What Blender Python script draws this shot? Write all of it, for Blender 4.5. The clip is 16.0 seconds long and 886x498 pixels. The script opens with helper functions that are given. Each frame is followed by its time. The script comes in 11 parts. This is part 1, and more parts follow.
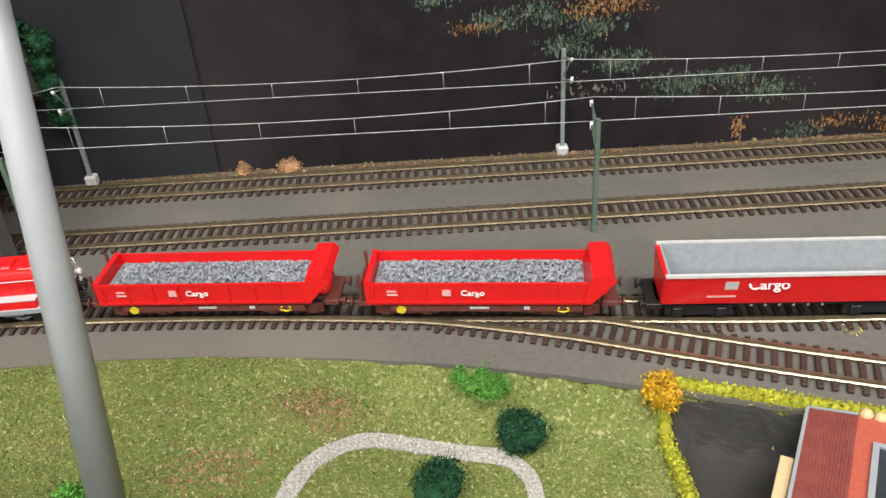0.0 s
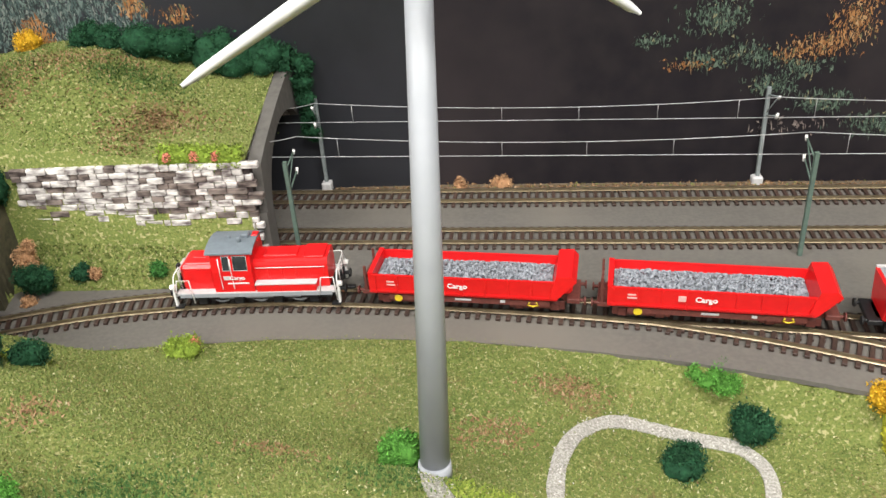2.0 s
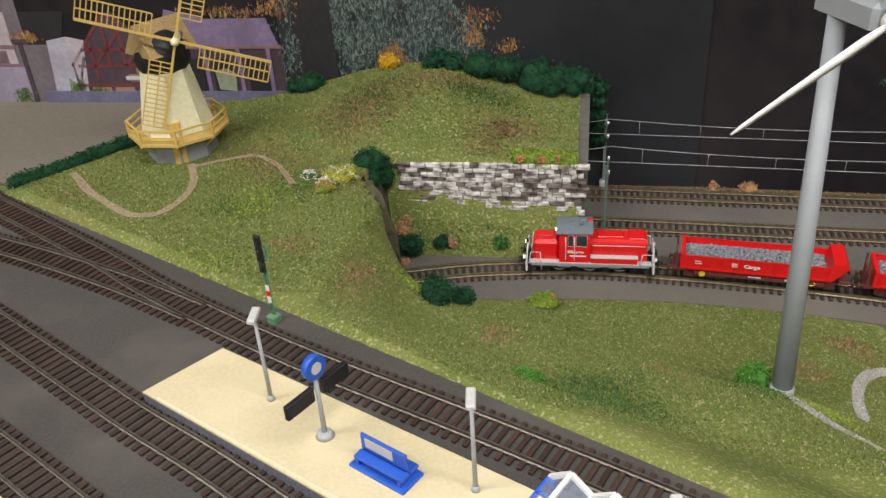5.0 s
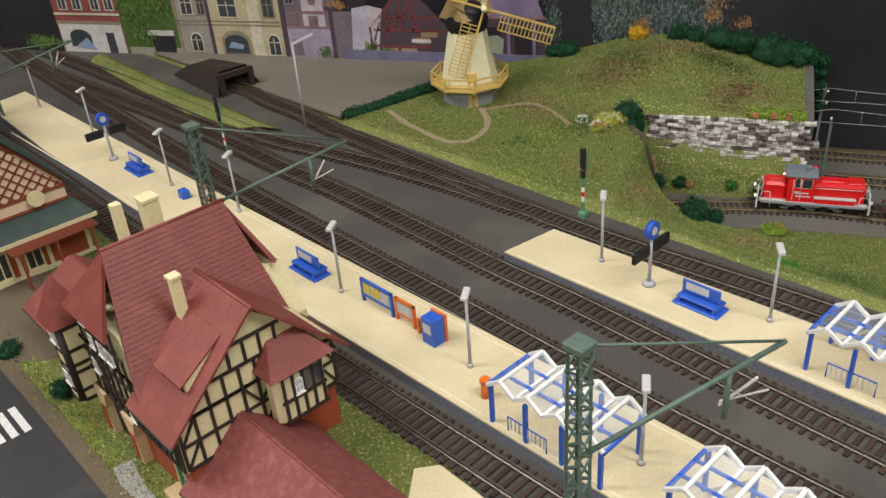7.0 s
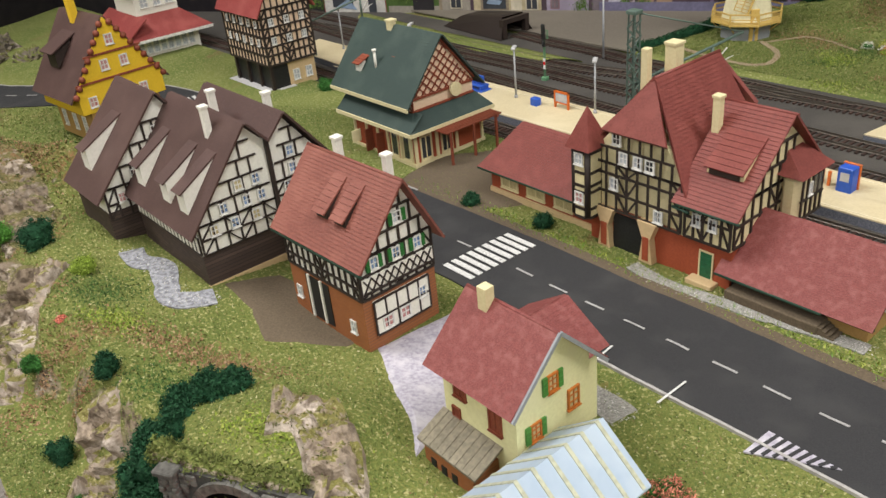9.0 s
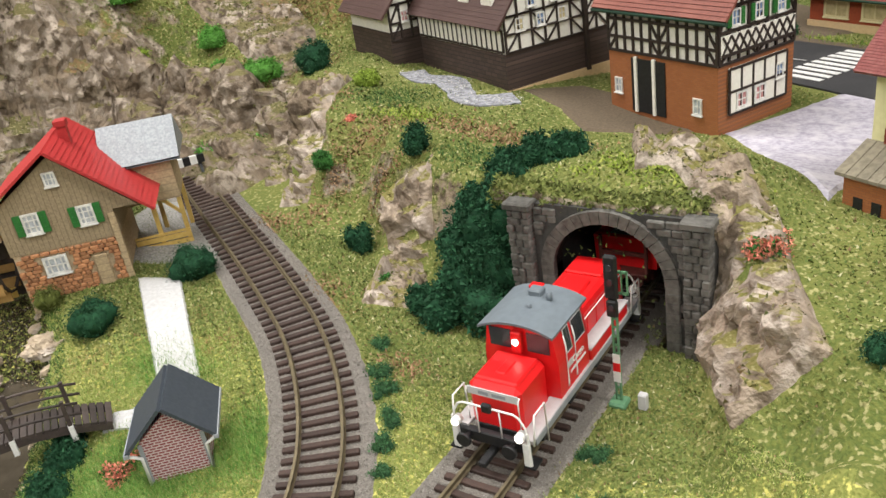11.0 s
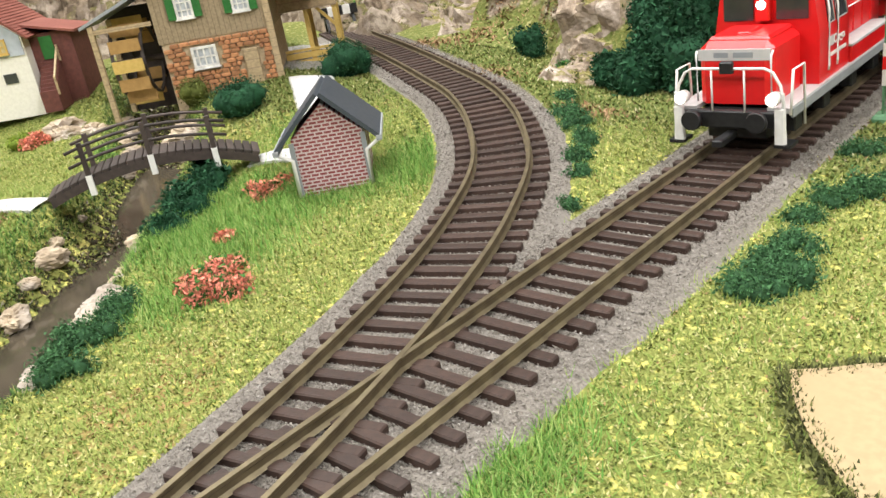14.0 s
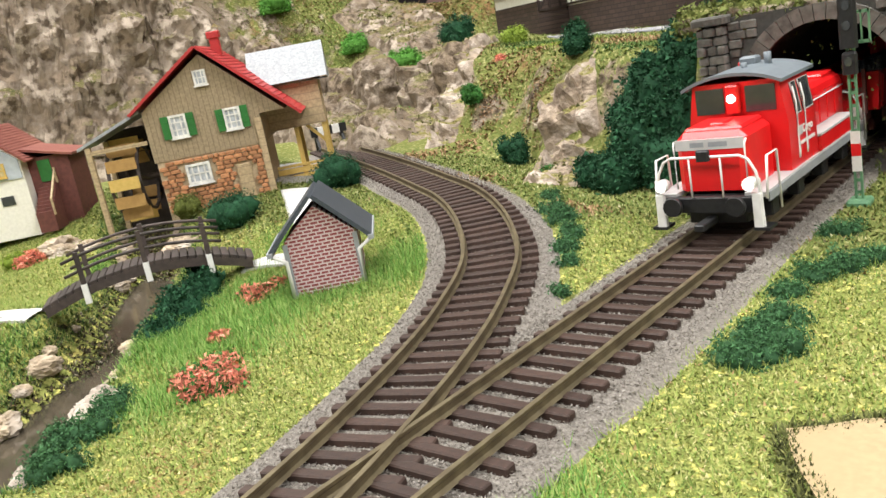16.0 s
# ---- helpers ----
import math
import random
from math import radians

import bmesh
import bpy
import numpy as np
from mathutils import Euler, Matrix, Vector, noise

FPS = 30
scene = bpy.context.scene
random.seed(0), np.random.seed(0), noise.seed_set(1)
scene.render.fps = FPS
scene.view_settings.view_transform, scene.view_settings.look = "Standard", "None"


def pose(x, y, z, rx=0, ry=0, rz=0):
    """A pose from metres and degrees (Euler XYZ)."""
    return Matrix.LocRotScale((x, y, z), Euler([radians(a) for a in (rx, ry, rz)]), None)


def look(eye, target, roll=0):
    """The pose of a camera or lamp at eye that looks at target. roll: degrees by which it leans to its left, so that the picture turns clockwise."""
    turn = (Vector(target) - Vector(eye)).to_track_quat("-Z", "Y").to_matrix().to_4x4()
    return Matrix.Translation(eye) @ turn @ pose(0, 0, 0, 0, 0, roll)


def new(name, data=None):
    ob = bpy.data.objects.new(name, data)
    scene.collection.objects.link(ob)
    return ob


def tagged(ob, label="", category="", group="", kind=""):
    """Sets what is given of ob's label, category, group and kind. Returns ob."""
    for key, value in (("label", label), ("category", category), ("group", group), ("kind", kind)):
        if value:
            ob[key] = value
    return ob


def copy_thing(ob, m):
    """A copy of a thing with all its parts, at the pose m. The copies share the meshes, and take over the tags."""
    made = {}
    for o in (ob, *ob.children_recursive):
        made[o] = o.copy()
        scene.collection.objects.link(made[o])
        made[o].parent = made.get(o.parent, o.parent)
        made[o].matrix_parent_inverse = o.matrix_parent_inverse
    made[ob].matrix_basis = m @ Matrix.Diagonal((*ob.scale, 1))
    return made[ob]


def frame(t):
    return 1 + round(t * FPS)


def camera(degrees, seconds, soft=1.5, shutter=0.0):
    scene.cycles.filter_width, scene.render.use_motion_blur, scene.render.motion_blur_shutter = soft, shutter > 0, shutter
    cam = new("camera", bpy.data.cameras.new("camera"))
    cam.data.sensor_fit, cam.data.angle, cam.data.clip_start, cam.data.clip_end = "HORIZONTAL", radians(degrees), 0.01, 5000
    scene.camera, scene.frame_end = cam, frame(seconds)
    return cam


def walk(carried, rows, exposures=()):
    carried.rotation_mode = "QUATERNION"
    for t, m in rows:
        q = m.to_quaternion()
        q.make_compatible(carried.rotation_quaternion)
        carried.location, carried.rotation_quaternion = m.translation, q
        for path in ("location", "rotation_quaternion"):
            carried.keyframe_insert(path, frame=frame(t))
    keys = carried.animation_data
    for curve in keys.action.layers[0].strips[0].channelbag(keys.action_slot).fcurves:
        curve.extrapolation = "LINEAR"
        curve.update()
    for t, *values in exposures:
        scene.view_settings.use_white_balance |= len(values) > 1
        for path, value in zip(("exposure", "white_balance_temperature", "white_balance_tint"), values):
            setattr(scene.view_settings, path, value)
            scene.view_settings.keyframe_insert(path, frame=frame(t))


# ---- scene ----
cam = camera(56.11, 16.0)
PATH = [
    (0, (-0.0206, -0.0509, 0.3424), (-0.0113, 0.4553, 0.0204), -4.21),
    (0.5, (-0.0510, -0.0574, 0.3452), (-0.0546, 0.4534, 0.0305), -4.31),
    (1, (-0.0806, -0.0633, 0.3491), (-0.0934, 0.4484, 0.0360), -4.24),
    (1.5, (-0.1009, -0.0757, 0.3573), (-0.1248, 0.4378, 0.0478), -4.36),
    (2, (-0.1088, -0.1087, 0.3685), (-0.1583, 0.4078, 0.0673), -4.17),
    (2.5, (-0.1122, -0.1446, 0.3821), (-0.1969, 0.3731, 0.0909), -4.31),
    (3, (-0.1287, -0.1666, 0.3864), (-0.2356, 0.3515, 0.1032), -4.34),
    (3.2, (-0.1387, -0.1742, 0.3881), (-0.2485, 0.3443, 0.1069), -4.32),
    (5.3, (-0.2967, -0.3067, 0.4724), (-0.3953, 0.1979, 0.1632), -4.03),
    (5.5, (-0.3128, -0.3277, 0.4775), (-0.4119, 0.1761, 0.1671), -4.25),
    (6, (-0.3470, -0.3799, 0.4820), (-0.4543, 0.1216, 0.1706), -4.20),
    (6.5, (-0.3490, -0.4332, 0.4904), (-0.4892, 0.0607, 0.1799), -4.00),
    (7, (-0.3601, -0.4894, 0.5010), (-0.5420, -0.0055, 0.1966), -4.77),
    (7.5, (-0.4112, -0.5602, 0.4988), (-0.6148, -0.0819, 0.1991), -5.74),
    (8, (-0.4852, -0.6427, 0.4912), (-0.6993, -0.1700, 0.1900), -6.35),
    (8.5, (-0.5340, -0.6930, 0.4808), (-0.7535, -0.2199, 0.1841), -5.95),
    (9, (-0.5747, -0.7332, 0.4732), (-0.7939, -0.2561, 0.1828), -5.98),
    (9.5, (-0.6023, -0.7545, 0.4569), (-0.8307, -0.2811, 0.1676), -6.44),
    (10, (-0.6321, -0.7643, 0.4196), (-0.8834, -0.3012, 0.1325), -7.60),
    (10.2, (-0.6450, -0.7714, 0.3991), (-0.9108, -0.3145, 0.1154), -8.13),
    (12.3, (-0.7087, -0.7971, 0.2513), (-1.0771, -0.3856, 0.0169), -8.15),
    (12.5, (-0.7119, -0.8000, 0.2421), (-1.0846, -0.3922, 0.0080), -8.01),
    (13, (-0.7180, -0.8062, 0.2242), (-1.0985, -0.4057, -0.0100), -8.30),
    (13.5, (-0.7174, -0.8087, 0.2091), (-1.1022, -0.4124, -0.0252), -9.07),
    (14, (-0.7188, -0.8112, 0.2061), (-1.1081, -0.4148, -0.0203), -9.82),
    (14.5, (-0.7192, -0.8137, 0.2027), (-1.1102, -0.4064, -0.0004), -10.05),
    (15, (-0.7174, -0.8157, 0.2009), (-1.1085, -0.3945, 0.0288), -10.55),
    (15.5, (-0.7167, -0.8164, 0.1995), (-1.1074, -0.3879, 0.0455), -10.84),
    (16, (-0.7161, -0.8170, 0.1994), (-1.1073, -0.3859, 0.0540), -10.88),
]
walk(cam, [(t, look(eye, target, roll)) for t, eye, target, roll in PATH], exposures=[(0.0, 0.61), (2.0, 0.75), (3.2, 0.93), (5.3, -0.16), (6.1, -0.27), (7.0, -0.22), (8.0, -0.14), (9.0, -0.08), (10.2, -0.06), (12.3, 0.46), (16.0, 0.55)])

# ---- light and room tone ----
MM = 0.001
world = bpy.data.worlds.new("room_air")
world.use_nodes = True
scene.world = world
world.node_tree.nodes["Background"].inputs[0].default_value = (0.9, 0.95, 1.0, 1)
world.node_tree.nodes["Background"].inputs[1].default_value = 0.06
for lx, ly in ((-1.6, -2.3), (0.4, -2.3), (-1.6, -0.5), (0.4, -0.5)):
    ld = bpy.data.lights.new("ceiling_tube_light", "AREA")
    ld.shape, ld.size, ld.size_y, ld.energy, ld.color = "RECTANGLE", 1.4, 0.35, 31.0, (1.0, 0.985, 0.95)
    new("ceiling_tube_light", ld).matrix_world = pose(lx, ly, 1.64, 0, 0, 0)


# ---- materials ----
def mat(name, a, b=None, scale=400.0, rough=0.6, metal=0.0, bump=0.0, c=None, big=40.0, vary=0.0, spec=0.4, detail=3.0):
    """Two-scale noise between colours a, b (fine grain) and c (large patches); vary: difference from piece to piece."""
    m = bpy.data.materials.new(name)
    m.use_nodes = True
    nt = m.node_tree
    p = nt.nodes["Principled BSDF"]
    p.inputs["Roughness"].default_value, p.inputs["Metallic"].default_value = rough, metal
    p.inputs["Specular IOR Level"].default_value = spec
    b = b or tuple(0.72 * v for v in a)
    tc = nt.nodes.new("ShaderNodeTexCoord")
    n1 = nt.nodes.new("ShaderNodeTexNoise")
    n1.inputs["Scale"].default_value, n1.inputs["Detail"].default_value = scale, detail
    nt.links.new(tc.outputs["Object"], n1.inputs["Vector"])
    r1 = nt.nodes.new("ShaderNodeMapRange")
    r1.inputs[1].default_value, r1.inputs[2].default_value = 0.35, 0.65
    nt.links.new(n1.outputs["Fac"], r1.inputs[0])
    mix = nt.nodes.new("ShaderNodeMix")
    mix.data_type = "RGBA"
    mix.inputs[6].default_value, mix.inputs[7].default_value = (*a, 1), (*b, 1)
    nt.links.new(r1.outputs[0], mix.inputs[0])
    out = mix.outputs[2]
    if c:
        n2 = nt.nodes.new("ShaderNodeTexNoise")
        n2.inputs["Scale"].default_value, n2.inputs["Detail"].default_value = big, 4.0
        nt.links.new(tc.outputs["Object"], n2.inputs["Vector"])
        r2 = nt.nodes.new("ShaderNodeMapRange")
        r2.inputs[1].default_value, r2.inputs[2].default_value = 0.48, 0.68
        nt.links.new(n2.outputs["Fac"], r2.inputs[0])
        mx = nt.nodes.new("ShaderNodeMix")
        mx.data_type = "RGBA"
        nt.links.new(r2.outputs[0], mx.inputs[0])
        nt.links.new(out, mx.inputs[6])
        mx.inputs[7].default_value = (*c, 1)
        out = mx.outputs[2]
    if vary:
        oi = nt.nodes.new("ShaderNodeObjectInfo")
        hs = nt.nodes.new("ShaderNodeHueSaturation")
        mr = nt.nodes.new("ShaderNodeMapRange")
        mr.inputs[3].default_value, mr.inputs[4].default_value = 1 - vary, 1 + vary
        nt.links.new(oi.outputs["Random"], mr.inputs[0])
        nt.links.new(mr.outputs[0], hs.inputs["Value"])
        nt.links.new(out, hs.inputs["Color"])
        out = hs.outputs[0]
    nt.links.new(out, p.inputs["Base Color"])
    if bump:
        bp = nt.nodes.new("ShaderNodeBump")
        bp.inputs["Strength"].default_value, bp.inputs["Distance"].default_value = bump, 0.0006
        nt.links.new(n1.outputs["Fac"], bp.inputs["Height"])
        nt.links.new(bp.outputs[0], p.inputs["Normal"])
    return m


def grass_mat(name, greens, straw, brown, straw_share, rock_cols=None, rock_from=0.84):
    """Scatter flock: tiny fibres of several greens with straw-coloured flecks and brown bare patches; rock shows where the ground is steep."""
    m = bpy.data.materials.new(name)
    m.use_nodes = True
    nt = m.node_tree
    p = nt.nodes["Principled BSDF"]
    p.inputs["Roughness"].default_value = 0.9
    p.inputs["Specular IOR Level"].default_value = 0.15
    tc = nt.nodes.new("ShaderNodeTexCoord")

    def noise_ramp(scale, lo, hi, detail=2.0):
        n = nt.nodes.new("ShaderNodeTexNoise")
        n.inputs["Scale"].default_value, n.inputs["Detail"].default_value = scale, detail
        nt.links.new(tc.outputs["Object"], n.inputs["Vector"])
        r = nt.nodes.new("ShaderNodeMapRange")
        r.inputs[1].default_value, r.inputs[2].default_value = lo, hi
        nt.links.new(n.outputs["Fac"], r.inputs[0])
        return r.outputs[0], n.outputs["Fac"]

    def mix(f, a, b):
        x = nt.nodes.new("ShaderNodeMix")
        x.data_type = "RGBA"
        for sock, v in ((0, f), (6, a), (7, b)):
            if isinstance(v, tuple):
                x.inputs[sock].default_value = (*v, 1)
            else:
                nt.links.new(v, x.inputs[sock])
        return x.outputs[2]

    f1, raw = noise_ramp(700, 0.38, 0.62)
    f2, _ = noise_ramp(16, 0.35, 0.65, 4)
    f3, _ = noise_ramp(430, 0.60 - 0.1 * straw_share, 0.66)
    f4, _ = noise_ramp(11.0, 0.60, 0.68, 5)
    f5, _ = noise_ramp(300, 0.42, 0.6)
    col = mix(f2, mix(f1, greens[0], greens[1]), mix(f1, greens[1], greens[2]))
    col = mix(f3, col, straw)
    br = nt.nodes.new("ShaderNodeMath")
    br.operation = "MULTIPLY"
    nt.links.new(f4, br.inputs[0])
    nt.links.new(f5, br.inputs[1])
    col = mix(br.outputs[0], col, brown)
    if rock_cols:
        ge = nt.nodes.new("ShaderNodeNewGeometry")
        sx = nt.nodes.new("ShaderNodeSeparateXYZ")
        nt.links.new(ge.outputs["Normal"], sx.inputs[0])
        wob, _ = noise_ramp(60, 0.3, 0.7, 4)
        ad = nt.nodes.new("ShaderNodeMath")
        ad.operation, ad.inputs[1].default_value = "MULTIPLY_ADD", 0.5
        nt.links.new(wob, ad.inputs[0])
        nt.links.new(sx.outputs[2], ad.inputs[2])
        rr = nt.nodes.new("ShaderNodeMapRange")
        rr.inputs[1].default_value, rr.inputs[2].default_value = rock_from, rock_from + 0.14
        nt.links.new(ad.outputs[0], rr.inputs[0])
        g1, raw2 = noise_ramp(150, 0.42, 0.58, 8)
        g2, _ = noise_ramp(45, 0.42, 0.6, 8)
        rock = mix(g2, mix(g1, rock_cols[0], rock_cols[1]), mix(g1, rock_cols[1], rock_cols[2]))
        col = mix(rr.outputs[0], rock, col)
    nt.links.new(col, p.inputs["Base Color"])
    bp = nt.nodes.new("ShaderNodeBump")
    bp.inputs["Strength"].default_value, bp.inputs["Distance"].default_value = 0.9, 0.0012
    nt.links.new(raw, bp.inputs["Height"])
    nt.links.new(bp.outputs[0], p.inputs["Normal"])
    return m


def wave_mat(name, a, b, scale, axis="Z", rough=0.6, bump=0.5, width=(0.0, 0.25), vary=0.0, noisy=0.5):
    """Bands (boards, tile rows, courses) across one local axis, with grain."""
    m = mat(name, a, None, 700, rough, bump=0.15, vary=vary)
    nt = m.node_tree
    p = nt.nodes["Principled BSDF"]
    tc = nt.nodes.new("ShaderNodeTexCoord")
    w = nt.nodes.new("ShaderNodeTexWave")
    w.bands_direction, w.wave_profile = axis, "SAW"
    w.inputs["Scale"].default_value, w.inputs["Distortion"].default_value = scale, noisy
    nt.links.new(tc.outputs["Object"], w.inputs["Vector"])
    r = nt.nodes.new("ShaderNodeMapRange")
    r.inputs[1].default_value, r.inputs[2].default_value = width
    nt.links.new(w.outputs["Fac"], r.inputs[0])
    x = nt.nodes.new("ShaderNodeMix")
    x.data_type = "RGBA"
    nt.links.new(r.outputs[0], x.inputs[0])
    x.inputs[6].default_value = (*b, 1)
    old = p.inputs["Base Color"].links[0].from_socket
    nt.links.new(old, x.inputs[7])
    nt.links.new(x.outputs[2], p.inputs["Base Color"])
    bp = nt.nodes.new("ShaderNodeBump")
    bp.inputs["Strength"].default_value, bp.inputs["Distance"].default_value = bump, 0.0004
    nt.links.new(w.outputs["Fac"], bp.inputs["Height"])
    nt.links.new(bp.outputs[0], p.inputs["Normal"])
    return m


def glow(name, c, s):
    m = bpy.data.materials.new(name)
    m.use_nodes = True
    p = m.node_tree.nodes["Principled BSDF"]
    p.inputs["Base Color"].default_value = (*c, 1)
    p.inputs["Emission Color"].default_value = (*c, 1)
    p.inputs["Emission Strength"].default_value = s
    return m


def clear(name, c, alpha):
    m = bpy.data.materials.new(name)
    m.use_nodes = True
    p = m.node_tree.nodes["Principled BSDF"]
    p.inputs["Base Color"].default_value = (*c, 1)
    p.inputs["Roughness"].default_value = 0.12
    p.inputs["Alpha"].default_value = alpha
    return m


def streaky(m, squash):
    """Stretch a material's grain along the horizontal."""
    nt = m.node_tree
    for n in [k for k in nt.nodes if k.type == "TEX_NOISE"]:
        src = n.inputs["Vector"].links[0].from_socket
        mp = nt.nodes.new("ShaderNodeMapping")
        mp.inputs["Scale"].default_value = (1, 1, squash)
        nt.links.new(src, mp.inputs[0])
        nt.links.new(mp.outputs[0], n.inputs["Vector"])
    return m


def some_dark(m, dark, share):
    """Give a share of the pieces a darker stone of their own."""
    nt = m.node_tree
    p = nt.nodes["Principled BSDF"]
    old = p.inputs["Base Color"].links[0].from_socket
    oi = nt.nodes.new("ShaderNodeObjectInfo")
    lt = nt.nodes.new("ShaderNodeMath")
    lt.operation = "LESS_THAN"
    lt.inputs[1].default_value = share
    mx = nt.nodes.new("ShaderNodeMixRGB")
    mx.blend_type = "MULTIPLY"
    mx.inputs["Color2"].default_value = (*dark, 1)
    nt.links.new(oi.outputs["Random"], lt.inputs[0])
    nt.links.new(lt.outputs[0], mx.inputs["Fac"])
    nt.links.new(old, mx.inputs["Color1"])
    nt.links.new(mx.outputs[0], p.inputs["Base Color"])
    return m


def brick_mat(name, a, b, mortar, w, h, gap=0.06, rough=0.7):
    m = mat(name, a, b, 500, rough)
    nt = m.node_tree
    p = nt.nodes["Principled BSDF"]
    tc = nt.nodes.new("ShaderNodeTexCoord")
    mp = nt.nodes.new("ShaderNodeMapping")
    mp.inputs["Rotation"].default_value = (radians(90), 0, 0)
    nt.links.new(tc.outputs["Object"], mp.inputs[0])
    k = nt.nodes.new("ShaderNodeTexBrick")
    k.inputs["Scale"].default_value = 1.0
    k.inputs["Brick Width"].default_value, k.inputs["Row Height"].default_value = w, h
    k.inputs["Mortar Size"].default_value = gap * h * 2
    k.inputs["Color1"].default_value, k.inputs["Color2"].default_value, k.inputs["Mortar"].default_value = (*a, 1), (*b, 1), (*mortar, 1)
    nt.links.new(mp.outputs[0], k.inputs["Vector"])
    nt.links.new(k.outputs["Color"], p.inputs["Base Color"])
    bp = nt.nodes.new("ShaderNodeBump")
    bp.inputs["Strength"].default_value, bp.inputs["Distance"].default_value = 0.5, 0.0003
    bp.invert = True
    nt.links.new(k.outputs["Fac"], bp.inputs["Height"])
    nt.links.new(bp.outputs[0], p.inputs["Normal"])
    return m


ROCK = ((0.30, 0.235, 0.165), (0.085, 0.062, 0.042), (0.50, 0.415, 0.33))
M_GRASS = grass_mat("meadow_flock", ((0.10, 0.135, 0.036), (0.155, 0.185, 0.048), (0.21, 0.225, 0.072)), (0.34, 0.32, 0.15), (0.20, 0.125, 0.065), 0.35)
M_GRASSF = grass_mat("bright_flock", ((0.13, 0.16, 0.04), (0.21, 0.23, 0.06), (0.29, 0.29, 0.09)), (0.60, 0.55, 0.16), (0.30, 0.19, 0.08), 0.6)
M_GRASSR = grass_mat("village_flock", ((0.095, 0.125, 0.032), (0.145, 0.165, 0.042), (0.20, 0.20, 0.062)), (0.34, 0.32, 0.14), (0.23, 0.13, 0.06), 0.35, ROCK, 0.66)
M_BOARD = mat("painted_baseboard", (0.135, 0.125, 0.11), (0.115, 0.105, 0.095), 350, 0.85, c=(0.155, 0.14, 0.12), big=9, bump=0.15)
M_YARDBLACK = mat("blackish_paved_yard", (0.030, 0.028, 0.027), (0.022, 0.021, 0.020), 300, 0.8, c=(0.04, 0.037, 0.034), big=12, bump=0.2)
M_YARD = mat("dark_station_yard", (0.075, 0.068, 0.06), (0.058, 0.052, 0.048), 500, 0.85, c=(0.095, 0.085, 0.075), big=14, bump=0.25)
M_LOT = mat("beige_grey_board", (0.175, 0.15, 0.12), (0.15, 0.13, 0.105), 300, 0.9, c=(0.19, 0.165, 0.13), big=6)
M_BALLAST = mat("grey_ballast", (0.27, 0.243, 0.215), (0.16, 0.143, 0.125), 1500, 0.95, c=(0.21, 0.19, 0.17), big=30, bump=1.0)
M_SLEEPER = mat("brown_plastic_sleeper", (0.060, 0.034, 0.026), (0.042, 0.025, 0.02), 900, 0.55, vary=0.25, bump=0.15)
M_RAIL = mat("nickel_rail", (0.52, 0.44, 0.30), (0.40, 0.33, 0.22), 250, 0.32, 0.9)
M_RAILF = mat("brown_nickel_rail", (0.22, 0.18, 0.11), (0.15, 0.12, 0.075), 250, 0.45, 0.6)
M_ASPHALT = mat("asphalt", (0.036, 0.035, 0.037), (0.025, 0.025, 0.027), 1400, 0.8, c=(0.043, 0.042, 0.043), big=30, bump=0.25)
M_KERB = mat("kerb_white", (0.42, 0.40, 0.38), (0.33, 0.31, 0.30), 300, 0.8)
M_WHITE = mat("white_paint", (0.80, 0.79, 0.77), (0.72, 0.71, 0.69), 400, 0.55)
M_ROADWORN = mat("worn_road_marking", (0.44, 0.43, 0.42), (0.28, 0.27, 0.265), 900, 0.8)
M_ROADWHITE = mat("road_marking", (0.72, 0.71, 0.69), (0.50, 0.49, 0.48), 900, 0.8)
M_CREAM = mat("cream_platform", (0.66, 0.56, 0.36), (0.61, 0.51, 0.32), 500, 0.65, c=(0.70, 0.60, 0.40), big=25, bump=0.1)
M_CREAMEDGE = mat("pale_platform_edge", (0.74, 0.66, 0.48), (0.68, 0.60, 0.42), 500, 0.65)
M_STONEBLUE = mat("blue_grey_platform_side", (0.19, 0.20, 0.24), (0.10, 0.105, 0.13), 900, 0.8, bump=0.5)
M_RED = mat("red_gloss_plastic", (0.72, 0.012, 0.014), (0.66, 0.010, 0.012), 200, 0.32, spec=0.5)
M_BLACK = mat("black_plastic", (0.018, 0.018, 0.019), (0.010, 0.010, 0.011), 600, 0.5)
M_RUST = mat("rust_brown_underframe", (0.16, 0.045, 0.035), (0.11, 0.032, 0.026), 500, 0.6)
M_GREY = mat("mid_grey_plastic", (0.30, 0.315, 0.335), (0.26, 0.275, 0.295), 300, 0.45)
M_ROOFGREY = mat("loco_roof_grey", (0.17, 0.20, 0.225), (0.15, 0.175, 0.20), 300, 0.45)
M_LGREY = mat("light_grey_plastic", (0.56, 0.55, 0.55), (0.50, 0.49, 0.49), 300, 0.5)
M_GLASSDARK = mat("dark_window_glass", (0.025, 0.03, 0.035), (0.04, 0.045, 0.05), 150, 0.12, spec=0.8)
M_YELLOW = mat("yellow_plastic", (0.75, 0.55, 0.03), None, 300, 0.45)
M_BLUE = mat("blue_plastic", (0.03, 0.11, 0.55), (0.025, 0.095, 0.48), 300, 0.38)
M_ORANGE = mat("orange_plastic", (0.75, 0.17, 0.03), None, 300, 0.45)
M_SILVER = mat("pale_grey_post", (0.42, 0.43, 0.45), (0.36, 0.37, 0.39), 300, 0.5)
M_MASTGREEN = mat("grey_green_mast", (0.11, 0.16, 0.13), (0.085, 0.125, 0.105), 300, 0.5)
